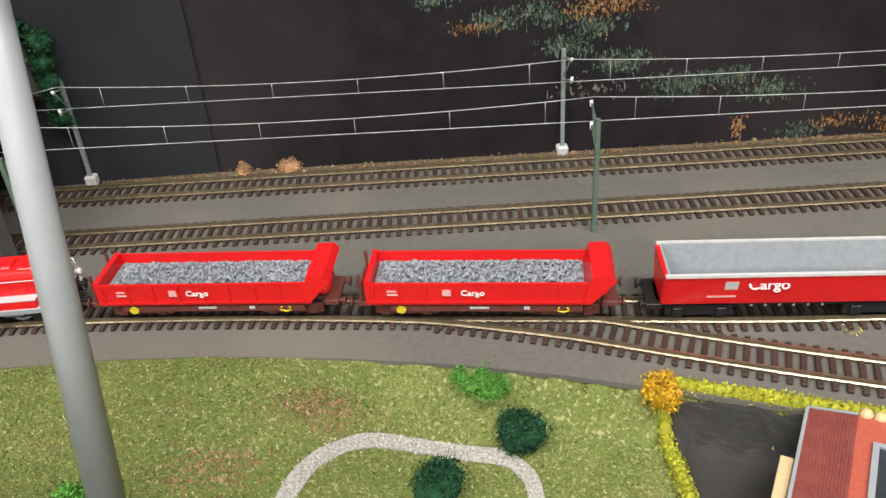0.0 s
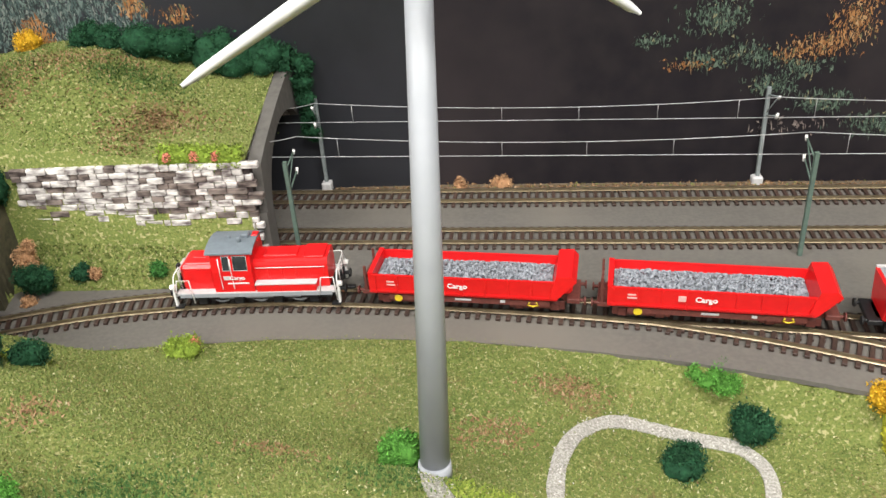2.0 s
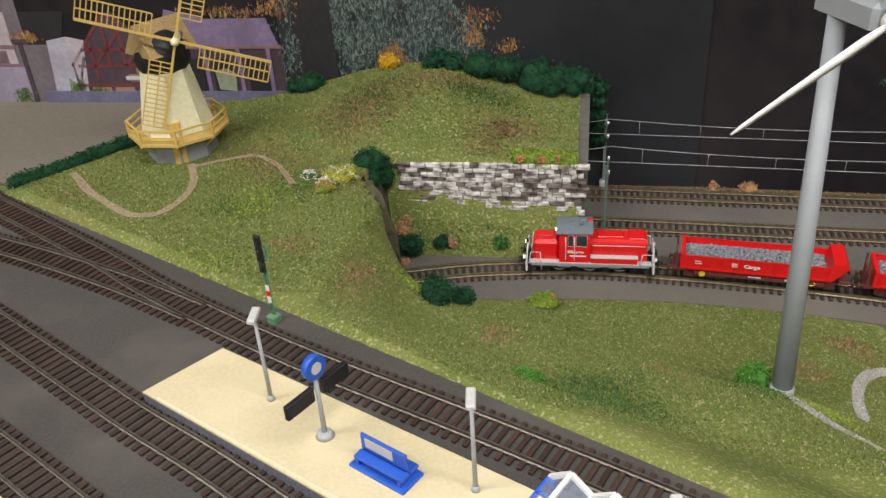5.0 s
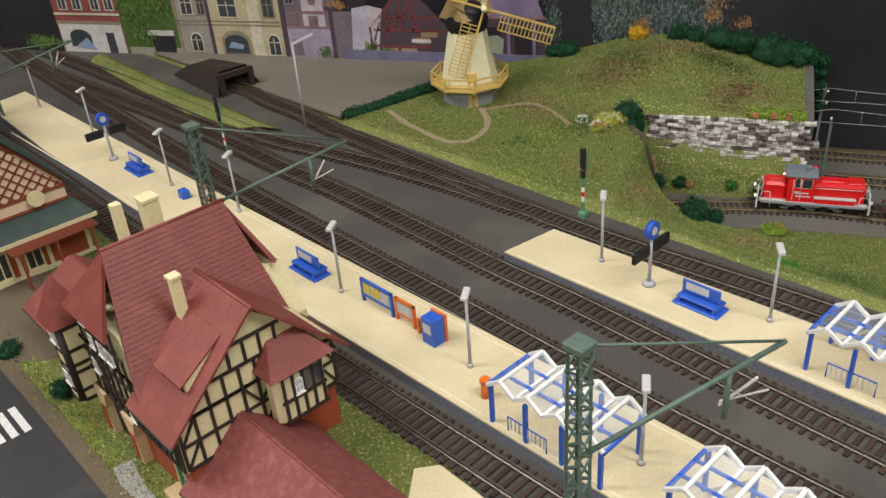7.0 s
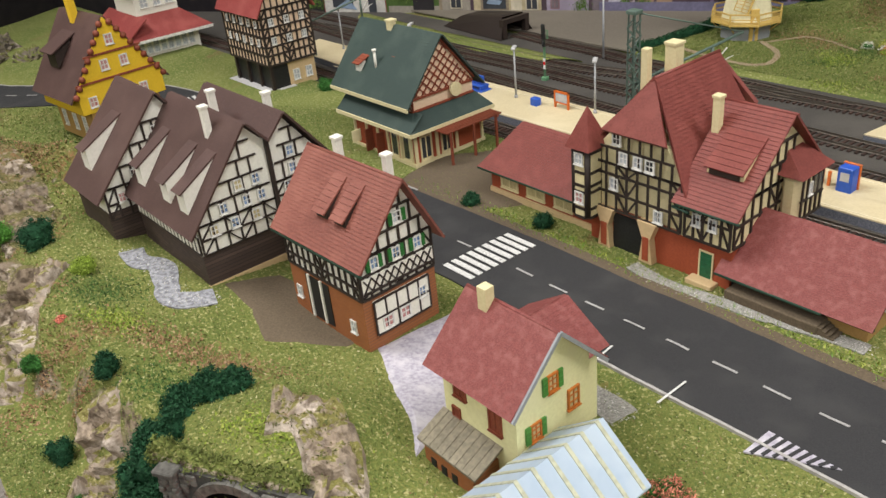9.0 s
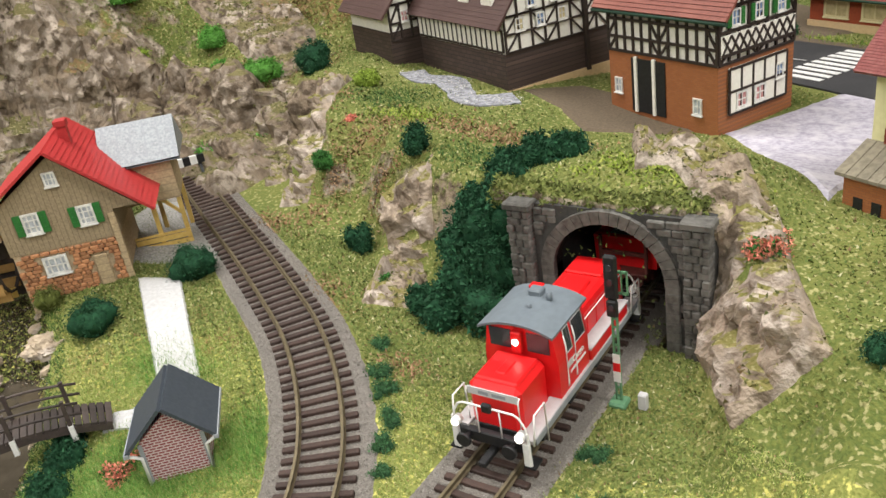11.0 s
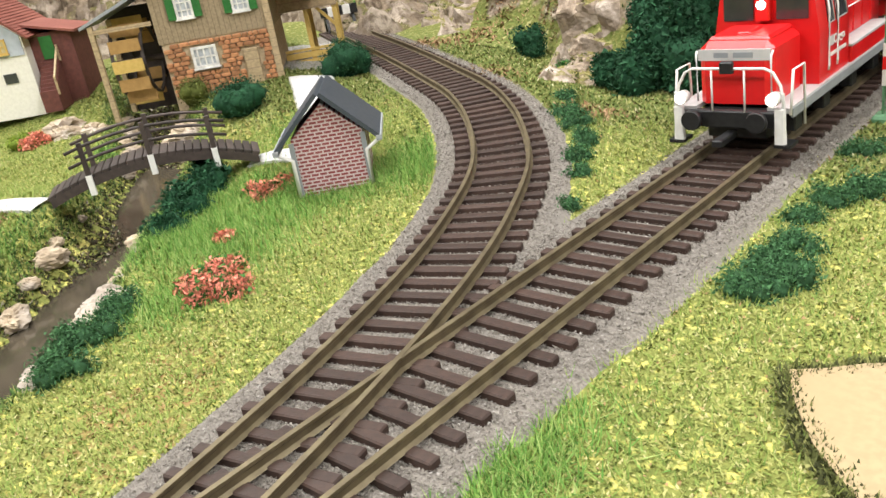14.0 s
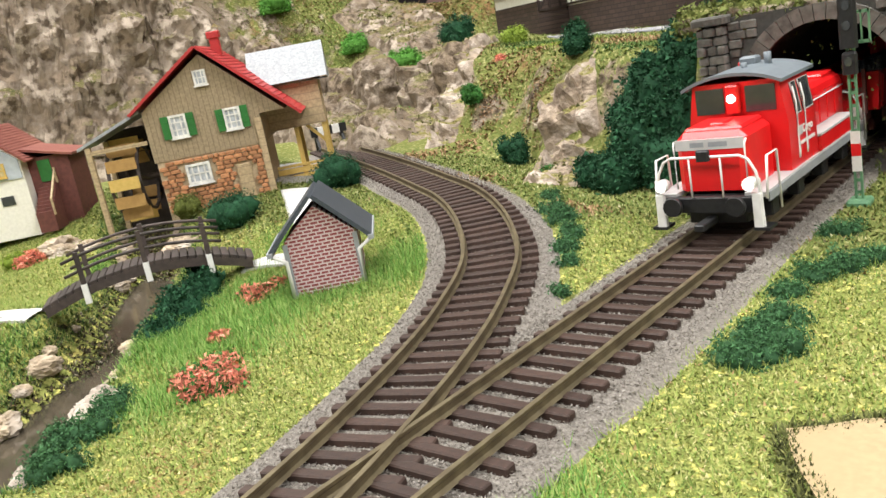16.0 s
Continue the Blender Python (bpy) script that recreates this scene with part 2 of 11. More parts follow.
M_MASTGREY = mat("grey_mast", (0.24, 0.27, 0.27), (0.2, 0.225, 0.225), 300, 0.5)
M_WIRE = mat("pale_wire", (0.55, 0.55, 0.56), None, 200, 0.4, 0.4)
M_SIGREEN = mat("signal_green", (0.13, 0.28, 0.15), (0.10, 0.23, 0.125), 300, 0.5)
M_TURB = mat("turbine_grey", (0.37, 0.385, 0.415), (0.345, 0.36, 0.39), 60, 0.4)
M_BLADE = mat("turbine_white", (0.82, 0.82, 0.82), None, 60, 0.35)
M_TIMBER = mat("dark_timber", (0.038, 0.025, 0.02), (0.025, 0.017, 0.014), 600, 0.6, vary=0.2)
M_TIMBERRED = mat("red_brown_timber", (0.24, 0.06, 0.03), (0.19, 0.045, 0.025), 600, 0.6, vary=0.15)
M_TIMBERGREEN = mat("dark_green_timber", (0.02, 0.055, 0.035), (0.016, 0.045, 0.028), 600, 0.6)
M_PLWHITE = mat("white_plaster", (0.84, 0.81, 0.73), (0.77, 0.74, 0.66), 500, 0.75, bump=0.1)
M_PLCREAM = mat("cream_plaster", (0.72, 0.63, 0.38), (0.66, 0.57, 0.33), 500, 0.75, bump=0.1)
M_PLBEIGE = mat("beige_plaster", (0.62, 0.45, 0.25), (0.56, 0.40, 0.22), 500, 0.75)
M_PLPEACH = mat("peach_infill", (0.74, 0.56, 0.40), (0.68, 0.50, 0.35), 500, 0.75)
M_PLPALEYEL = mat("pale_yellow_plaster", (0.78, 0.74, 0.42), (0.72, 0.68, 0.37), 500, 0.75, c=(0.74, 0.69, 0.40))
M_PLYELLOW = mat("strong_yellow_plaster", (0.80, 0.52, 0.03), (0.74, 0.47, 0.025), 500, 0.7)
M_REDBRICKPAINT = mat("brick_red_wall", (0.36, 0.075, 0.03), (0.29, 0.058, 0.025), 700, 0.7, bump=0.2)
M_BRICKORANGE = brick_mat("orange_brown_brick", (0.36, 0.13, 0.045), (0.31, 0.105, 0.035), (0.26, 0.10, 0.045), 0.0030, 0.0011)
M_DARKSTONE = brick_mat("dark_brown_masonry", (0.085, 0.055, 0.045), (0.055, 0.036, 0.03), (0.038, 0.026, 0.022), 0.007, 0.0028)
M_HUTBRICK = brick_mat("red_brick_white_joint", (0.27, 0.065, 0.07), (0.22, 0.05, 0.055), (0.56, 0.46, 0.46), 0.0027, 0.0012, 0.10)
M_ROOFRED = mat("red_brown_tiles", (0.215, 0.052, 0.042), (0.165, 0.038, 0.031), 700, 0.55, c=(0.225, 0.058, 0.047), big=90, bump=0.2)
M_ROOFDULL = mat("dull_red_brown_roof", (0.235, 0.075, 0.055), (0.19, 0.06, 0.045), 700, 0.6, c=(0.27, 0.095, 0.07), big=40, bump=0.2)
M_ROOFWINE = mat("weathered_red_roof", (0.24, 0.062, 0.055), (0.165, 0.04, 0.037), 1200, 0.65, c=(0.255, 0.085, 0.075), big=220, bump=0.3)
M_ROOFBROWN = mat("dark_brown_roof", (0.082, 0.043, 0.037), (0.066, 0.035, 0.031), 700, 0.6, c=(0.095, 0.052, 0.045), big=30, bump=0.2)
M_ROOFGREEN = mat("slate_green_roof", (0.038, 0.062, 0.055), (0.030, 0.05, 0.045), 800, 0.6, c=(0.05, 0.075, 0.065), big=40, bump=0.2)
M_ROOFSLATE = mat("slate_roof", (0.055, 0.065, 0.08), (0.045, 0.055, 0.068), 600, 0.5, bump=0.15)
M_ROOFSCARLET = mat("scarlet_roof", (0.45, 0.035, 0.035), (0.38, 0.03, 0.03), 700, 0.5)
M_BLUEROOF = mat("pale_blue_sheet_roof", (0.40, 0.48, 0.58), (0.36, 0.44, 0.55), 90, 0.55, c=(0.45, 0.52, 0.60), big=25)
M_ROOFSTRIPE = mat("cream_roof_stripe", (0.52, 0.52, 0.38), None, 300, 0.55)
M_ROOFDULLRED = mat("faded_red_roof", (0.29, 0.055, 0.05), (0.23, 0.043, 0.04), 600, 0.6, c=(0.33, 0.08, 0.07), big=40)
M_TINROOF = wave_mat("pale_tin_roof", (0.36, 0.38, 0.405), (0.29, 0.305, 0.33), 42, "X", 0.6, 0.4, (0.0, 0.16), noisy=0.4)
M_FRAME = mat("white_window_frame", (0.82, 0.80, 0.76), None, 300, 0.5)
M_FRAMEORANGE = mat("orange_window_frame", (0.55, 0.17, 0.03), None, 300, 0.5)
M_SHUTTER = mat("green_shutter", (0.03, 0.17, 0.035), (0.025, 0.14, 0.03), 400, 0.5)
M_SHUTTERLIGHT = mat("leaf_green_shutter", (0.08, 0.26, 0.05), None, 400, 0.5)
M_DOORGREEN = mat("green_door", (0.02, 0.13, 0.055), None, 400, 0.5)
M_CURTAIN = mat("pinkish_curtain_glass", (0.46, 0.16, 0.16), (0.58, 0.36, 0.34), 500, 0.3)
M_PALEGLASS = mat("pale_window_glass", (0.35, 0.38, 0.42), (0.55, 0.57, 0.60), 350, 0.2)
M_BLUEGLASS = mat("blue_tinted_glass", (0.10, 0.18, 0.36), (0.28, 0.38, 0.56), 350, 0.2)
M_CREAMGLASS = mat("cream_curtain_glass", (0.60, 0.50, 0.28), (0.46, 0.38, 0.20), 350, 0.3)
M_WOODWALL = wave_mat("weathered_boards", (0.36, 0.275, 0.17), (0.17, 0.125, 0.08), 120, "X", 0.75, 0.6, (0.0, 0.18), noisy=0.3)
M_WOODPALE = wave_mat("pale_boards", (0.52, 0.39, 0.235), (0.27, 0.20, 0.13), 75, "Z", 0.75, 0.6, (0.0, 0.15), noisy=0.3)
M_WOODOCHRE = mat("ochre_boards", (0.42, 0.25, 0.085), (0.36, 0.21, 0.07), 500, 0.7, bump=0.15)
M_WOODYEL = mat("yellow_wood", (0.62, 0.43, 0.13), (0.55, 0.37, 0.10), 500, 0.6)
M_PLY = wave_mat("bare_plywood", (0.47, 0.365, 0.215), (0.39, 0.295, 0.165), 9, "X", 0.6, 0.1, (0.0, 0.9), noisy=6.0)
M_BRIDGE = mat("dark_brown_bridge", (0.065, 0.048, 0.042), (0.045, 0.034, 0.03), 500, 0.65, vary=0.3)
M_STONEORANGE = mat("orange_fieldstone", (0.46, 0.22, 0.10), (0.36, 0.16, 0.075), 600, 0.8, vary=0.3, bump=0.3)
M_MORTARPALE = mat("pale_mortar", (0.52, 0.40, 0.26), None, 600, 0.9)
M_PORTAL = mat("grey_portal_stone", (0.135, 0.128, 0.115), (0.075, 0.070, 0.063), 420, 0.9, c=(0.165, 0.157, 0.142), big=90, vary=0.16, bump=0.8)
M_PORTALCORE = mat("dark_portal_joint", (0.07, 0.067, 0.062), (0.05, 0.048, 0.045), 500, 0.9)
# near-black: the darkness inside the tunnels is put into this colour
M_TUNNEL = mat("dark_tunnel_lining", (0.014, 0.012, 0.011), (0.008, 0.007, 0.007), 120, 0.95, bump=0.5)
M_WALLSTONE = some_dark(streaky(mat("white_and_dark_wall_stone", (0.82, 0.78, 0.74), (0.12, 0.095, 0.095), 95, 0.85, vary=0.10, bump=0.3, detail=5), 2.8), (0.34, 0.29, 0.27), 0.27)
M_WALLCORE = mat("dark_wall_joint", (0.07, 0.055, 0.055), None, 500, 0.9)
M_GRAVEL = mat("pale_gravel", (0.36, 0.345, 0.32), (0.19, 0.18, 0.165), 800, 0.95, bump=1.0)
M_PATHTAN = mat("sandy_path", (0.36, 0.29, 0.19), (0.26, 0.20, 0.12), 600, 0.95, bump=0.8)
M_PATHWHITE = mat("white_gravel_path", (0.46, 0.44, 0.40), (0.24, 0.225, 0.20), 800, 0.95, bump=1.0)
M_PAVE = mat("lilac_grey_paving", (0.50, 0.47, 0.53), (0.33, 0.30, 0.37), 420, 0.85, c=(0.56, 0.53, 0.57), big=130, bump=0.3, detail=8)
M_EARTH = mat("brown_earth", (0.135, 0.10, 0.065), (0.10, 0.075, 0.05), 700, 0.95, bump=0.6)
M_WATER = mat("dark_stream_water", (0.05, 0.042, 0.03), (0.075, 0.062, 0.045), 120, 0.12, spec=0.7)
M_STONES = mat("grey_crushed_stone", (0.36, 0.38, 0.42), (0.16, 0.17, 0.19), 380, 0.8, bump=0.4)
M_BACKDROP = mat("printed_dark_backdrop", (0.020, 0.017, 0.019), (0.014, 0.012, 0.015), 60, 0.5, c=(0.032, 0.026, 0.028), big=5, spec=0.15)
M_BACKLIGHT = mat("printed_grey_backdrop", (0.017, 0.018, 0.022), (0.013, 0.014, 0.017), 60, 0.42, c=(0.024, 0.025, 0.03), big=5, spec=0.4)
M_PLCREAMPALE = mat("cream_white_tower", (0.78, 0.73, 0.50), (0.70, 0.65, 0.43), 300, 0.7)
M_LTANWOOD = mat("straw_thatch", (0.42, 0.29, 0.13), (0.33, 0.22, 0.09), 600, 0.85, bump=0.4)
M_ACRYL = clear("clear_acrylic_roof", (0.62, 0.72, 0.92), 0.12)
M_RAILDULL = mat("dull_dark_rail", (0.20, 0.175, 0.145), (0.15, 0.13, 0.11), 250, 0.45, 0.7)
M_ROCK = grass_mat("mossy_rock", ((0.09, 0.11, 0.03), (0.14, 0.15, 0.045), (0.18, 0.17, 0.06)), (0.30, 0.27, 0.12), (0.20, 0.12, 0.06), 0.35, ((0.24, 0.20, 0.155), (0.06, 0.048, 0.038), (0.44, 0.38, 0.33)))
M_ROCKPINK = mat("pale_pinkish_rock", (0.50, 0.405, 0.295), (0.20, 0.15, 0.10), 140, 0.9, c=(0.52, 0.45, 0.39), big=60, bump=0.9, vary=0.15, detail=8)
M_CONCRETE = mat("smooth_grey_portal_paint", (0.12, 0.112, 0.10), (0.095, 0.088, 0.08), 200, 0.85, c=(0.14, 0.13, 0.12), big=20)
M_CUT = mat("mossy_earth_face", (0.075, 0.07, 0.036), (0.045, 0.04, 0.024), 260, 0.95, c=(0.10, 0.085, 0.05), big=60, bump=0.9, detail=7)
M_WOODGREY = mat("grey_weathered_planks", (0.27, 0.235, 0.17), (0.19, 0.165, 0.12), 420, 0.85, vary=0.12, bump=0.3)
M_ANNEX = mat("dark_red_brown_paint", (0.15, 0.05, 0.04), (0.11, 0.038, 0.03), 400, 0.75)
M_PLAZA = brick_mat("brown_brick_paving", (0.15, 0.10, 0.075), (0.11, 0.075, 0.058), (0.06, 0.045, 0.038), 0.0052, 0.0024)
M_PLAZA.node_tree.nodes["Mapping"].inputs["Rotation"].default_value = (0, 0, radians(60))
M_COBBLE = mat("light_grey_cobbles", (0.36, 0.36, 0.39), (0.15, 0.15, 0.17), 330, 0.9, bump=1.0)
M_PALEPANEL = mat("pale_blue_grey_panel", (0.50, 0.54, 0.60), (0.42, 0.46, 0.52), 300, 0.6)
M_REDHOUSE = mat("brick_red_house_wall", (0.42, 0.09, 0.055), (0.36, 0.075, 0.045), 500, 0.7)
M_ROOMWALL = mat("plain_room_wall", (0.55, 0.53, 0.50), None, 20, 0.9)
M_CEIL = mat("plain_ceiling", (0.75, 0.75, 0.74), None, 20, 0.9)
M_FLOOR = mat("plain_floor", (0.25, 0.23, 0.21), None, 20, 0.8)


def leaf(name, a, b, vary=0.0):
    m = mat(name, a, b, 420, 0.85, c=tuple(0.55 * v for v in a), big=130, vary=vary, spec=0.15)
    return m


M_LDARK = leaf("dark_green_foliage", (0.018, 0.072, 0.032), (0.010, 0.042, 0.02))
M_LCLUMP = leaf("deep_green_clump", (0.045, 0.115, 0.05), (0.03, 0.08, 0.035))
M_PATHF = mat("pale_smooth_path", (0.56, 0.55, 0.55), (0.47, 0.46, 0.46), 500, 0.8, c=(0.50, 0.49, 0.48), big=40)
M_LMID = leaf("mid_green_foliage", (0.045, 0.15, 0.03), (0.03, 0.11, 0.022))
M_LBRIGHT = leaf("bright_green_foliage", (0.10, 0.27, 0.045), (0.07, 0.20, 0.035))
M_LLIME = leaf("lime_green_foliage", (0.22, 0.30, 0.04), (0.15, 0.23, 0.03))
M_LYELLOW = leaf("golden_yellow_foliage", (0.62, 0.36, 0.02), (0.50, 0.28, 0.015))
M_LOLIVE = leaf("olive_foliage", (0.13, 0.15, 0.035), (0.08, 0.10, 0.025))
M_LHEDGE = leaf("yellow_green_hedge", (0.46, 0.42, 0.04), (0.22, 0.26, 0.03))
M_LCORAL = leaf("coral_red_flowers", (0.75, 0.13, 0.08), (0.60, 0.09, 0.06))
M_LWHITE = leaf("white_blossom", (0.75, 0.72, 0.60), (0.60, 0.58, 0.45))
M_LTAN = leaf("tan_dry_tuft", (0.45, 0.25, 0.13), (0.34, 0.18, 0.09))
M_LSTRAW = leaf("straw_fleck", (0.52, 0.47, 0.15), (0.40, 0.38, 0.10))


# ---- mesh helpers, all in millimetres ----
class Mesh:
    """Collects vertices and faces; makes one mesh object."""

    def __init__(self):
        self.v, self.f, self.mi, self.mats, self.smooth = [], [], [], [], []
        self.slot = 0

    def use(self, material):
        if material not in self.mats:
            self.mats.append(material)
        self.slot = self.mats.index(material)
        return self

    def add(self, verts, faces, smooth=False):
        n = len(self.v)
        self.v += [tuple(p) for p in verts]
        self.f += [tuple(n + i for i in f) for f in faces]
        self.mi += [self.slot] * len(faces)
        self.smooth += [smooth] * len(faces)
        return self

    def box(self, x0, x1, y0, y1, z0, z1, m=None):
        v = [(x0, y0, z0), (x1, y0, z0), (x1, y1, z0), (x0, y1, z0), (x0, y0, z1), (x1, y0, z1), (x1, y1, z1), (x0, y1, z1)]
        if m:
            v = [m @ Vector(p) for p in v]
        return self.add(v, [(3, 2, 1, 0), (4, 5, 6, 7), (0, 1, 5, 4), (1, 2, 6, 5), (2, 3, 7, 6), (3, 0, 4, 7)])

    def cbox(self, x0, x1, y0, y1, z0, z1, c=0.5, m=None):
        """A box with chamfered upright edges and top edges."""
        def ring(a, z):
            return [(x0 + a, y0 + c, z), (x0 + c, y0 + a, z), (x1 - c, y0 + a, z), (x1 - a, y0 + c, z), (x1 - a, y1 - c, z), (x1 - c, y1 - a, z), (x0 + c, y1 - a, z), (x0 + a, y1 - c, z)]
        v = ring(0, z0) + ring(0, z1 - c) + [(min(max(x, x0 + c), x1 - c), min(max(y, y0 + c), y1 - c), z1) for x, y, _ in ring(0, z1)]
        if m:
            v = [m @ Vector(p) for p in v]
        f = [tuple(range(7, -1, -1)), tuple(range(16, 24))]
        for k in (0, 8):
            f += [(k + i, k + (i + 1) % 8, k + 8 + (i + 1) % 8, k + 8 + i) for i in range(8)]
        return self.add(v, f)

    def prism(self, poly, a, b, axis="x", m=None):
        """poly: a closed outline in the two other axes, run from a to b along the axis."""
        n = len(poly)
        put = {"x": lambda s, p: (s, p[0], p[1]), "y": lambda s, p: (p[0], s, p[1]), "z": lambda s, p: (p[0], p[1], s)}[axis]
        v = [put(a, p) for p in poly] + [put(b, p) for p in poly]
        if m:
            v = [m @ Vector(p) for p in v]
        return self.add(v, [tuple(range(n - 1, -1, -1)), tuple(range(n, 2 * n))] + [(i, (i + 1) % n, n + (i + 1) % n, n + i) for i in range(n)])

    def rod(self, a, b, r0, r1=None, n=8):
        a, b = Vector(a), Vector(b)
        r1 = r0 if r1 is None else r1
        q = (b - a).to_track_quat("Z", "Y")
        c = [Vector((math.cos(6.28319 * i / n), math.sin(6.28319 * i / n), 0)) for i in range(n)]
        v = [a + q @ (p * r0) for p in c] + [b + q @ (p * r1) for p in c]
        self.add(v, [(i, (i + 1) % n, n + (i + 1) % n, n + i) for i in range(n)], True)
        k = len(self.v) - 2 * n
        self.f += [tuple(k + i for i in range(n - 1, -1, -1)), tuple(k + n + i for i in range(n))]
        self.mi += [self.slot] * 2
        self.smooth += [False] * 2
        return self

    def tube(self, pts, r, n=6):
        """A round bar along a line of points, in one piece."""
        pts = [Vector(q) for q in pts]
        v, k = [], len(pts)
        for i, q in enumerate(pts):
            d = (pts[min(i + 1, k - 1)] - pts[i - 1 if i else 0]).normalized()
            t = d.to_track_quat("Z", "Y")
            v += [q + t @ Vector((r * math.cos(6.28319 * j / n), r * math.sin(6.28319 * j / n), 0)) for j in range(n)]
        f = [(i * n + j, i * n + (j + 1) % n, i * n + n + (j + 1) % n, i * n + n + j) for i in range(k - 1) for j in range(n)]
        return self.add(v, f + [tuple(range(n - 1, -1, -1)), tuple(range((k - 1) * n, k * n))], True)

    def bar(self, a, b, w, h):
        """A square bar from a to b."""
        a, b = Vector(a), Vector(b)
        q = (b - a).to_track_quat("Z", "Y")
        c = [(-w / 2, -h / 2), (w / 2, -h / 2), (w / 2, h / 2), (-w / 2, h / 2)]
        v = [a + q @ Vector((x, y, 0)) for x, y in c] + [b + q @ Vector((x, y, 0)) for x, y in c]
        return self.add(v, [(3, 2, 1, 0), (4, 5, 6, 7), (0, 1, 5, 4), (1, 2, 6, 5), (2, 3, 7, 6), (3, 0, 4, 7)])

    def ball(self, c, r, seg=12, rings=7, sz=1.0):
        v, f = [], []
        for i in range(rings + 1):
            p = math.pi * i / rings
            for j in range(seg):
                a = 6.28319 * j / seg
                v.append((c[0] + r * math.sin(p) * math.cos(a), c[1] + r * math.sin(p) * math.sin(a), c[2] + sz * r * math.cos(p)))
        for i in range(rings):
            for j in range(seg):
                k = (j + 1) % seg
                f.append((i * seg + j, (i + 1) * seg + j, (i + 1) * seg + k, i * seg + k))
        return self.add(v, f, True)

    def data(self, name):
        me = bpy.data.meshes.new(name)
        me.from_pydata([(x * MM, y * MM, z * MM) for x, y, z in self.v], [], self.f)
        for m in self.mats:
            me.materials.append(m)
        me.polygons.foreach_set("material_index", self.mi)
        me.polygons.foreach_set("use_smooth", self.smooth)
        me.update()
        return me


def place(x, y, z, turn=0.0):
    """A pose from millimetres and a turn in degrees."""
    return pose(x * MM, y * MM, z * MM, 0, 0, turn)


def thing(name, x, y, z, turn=0.0, label="", category="", group="", kind=""):
    """An empty at a thing's base, to carry its parts."""
    ob = new(name)
    ob.empty_display_size = 0.01
    ob.matrix_world = place(x, y, z, turn)
    return tagged(ob, label, category, group, kind)


def part(name, mesh, material=None, parent=None, label="", m=None):
    """One mesh object under a thing or a part, in its parent's space."""
    if isinstance(mesh, Mesh):
        if material is not None and not mesh.mats:
            mesh.use(material)
        mesh = mesh.data(name)
    ob = new(name, mesh)
    ob.parent = parent
    if m:
        ob.matrix_basis = m
    return tagged(ob, label)


def solid(name, mesh, material, label, category, x=0, y=0, z=0, turn=0, group="", kind=""):
    """A thing of one mesh."""
    ob = part(name, mesh, material)
    ob.matrix_world = place(x, y, z, turn)
    return tagged(ob, label, category, group, kind)


def sm(a, b, x):
    t = min(max((x - a) / (b - a), 0.0), 1.0)
    return t * t * (3 - 2 * t)


def spline(pts, step):
    """Points every step millimetres along a smooth line through pts (x, y or x, y, z)."""
    pts = [Vector(p) for p in pts]
    out = []
    for i in range(len(pts) - 1):
        a, b = pts[max(i - 1, 0)], pts[i]
        c, d = pts[i + 1], pts[min(i + 2, len(pts) - 1)]
        for k in range(40):
            t = k / 40
            out.append(0.5 * (2 * b + (c - a) * t + (2 * a - 5 * b + 4 * c - d) * t * t + (3 * b - a - 3 * c + d) * t ** 3))
    out.append(pts[-1])
    res, left = [out[0]], step
    for p, q in zip(out[:-1], out[1:]):
        seg = (q - p).length
        done = 0.0
        while seg - done >= left:
            done += left
            res.append(p.lerp(q, done / seg))
            left = step
        left -= seg - done
    return res


def sides(path):
    """Unit normals to the left of a line of points."""
    out = []
    for i in range(len(path)):
        d = path[min(i + 1, len(path) - 1)] - path[max(i - 1, 0)]
        n = Vector((-d[1], d[0]))
        out.append(n / max(n.length, 1e-6))
    return out

# ---- the lie of the land (millimetres) ----
UX, UY = 0.893, -0.449          # direction of the station tracks; v is measured across them


def uv(u, v):
    return (u * UX - v * UY, u * UY + v * UX)


def across(x, y):
    return -UY * x + UX * y


def ramp(x, pairs):
    """Straight-line interpolation through (x, value) pairs."""
    for (a, p), (b, q) in zip(pairs[:-1], pairs[1:]):
        if x <= b:
            return p if x <= a else p + (q - p) * (x - a) / (b - a)
    return pairs[-1][1]


LAWN_EDGE = ((-440, 276), (-256, 291), (-187, 290), (-137, 286), (-70, 276), (-14, 264), (38, 249), (73, 237), (200, 190), (500, 60))
SOUTH_EDGE = ((-1480, -900), (-1400, -640), (-1330, -440), (-1255, -330), (-1140, -352), (-1020, -418), (-960, -455), (-900, -476), (-866, -486), (-762, -500), (-745, -545), (-700, -590), (-400, -640))
STREAM = spline([(-1175, -560), (-1125, -592), (-1080, -620), (-1045, -648), (-1018, -671), (-992, -694), (-961, -724), (-943, -744), (-926, -762), (-904, -795), (-882, -830)], 6)
SIDING = [(-813, -800, 127.5), (-820, -765, 127.5), (-829, -728, 127.5), (-841, -690, 127.5), (-855, -657, 127.7), (-874, -622, 129), (-901, -590, 132), (-934, -561, 134), (-972, -536, 135), (-1015, -510, 136.5), (-1059, -485, 138), (-1105, -458, 138.5), (-1160, -425, 139)]
SIDING_BED = spline(SIDING, 10)
FLANK = ((190, -368), (240, -388), (268, -412), (306, -438), (340, -446), (372, -446))
GRASS_NW = ((270, -760), (292, -754), (324, -728), (363, -707), (392, -690), (500, -650))


def stream_dist(x, y):
    return min((p[0] - x) ** 2 + (p[1] - y) ** 2 for p in STREAM) ** 0.5


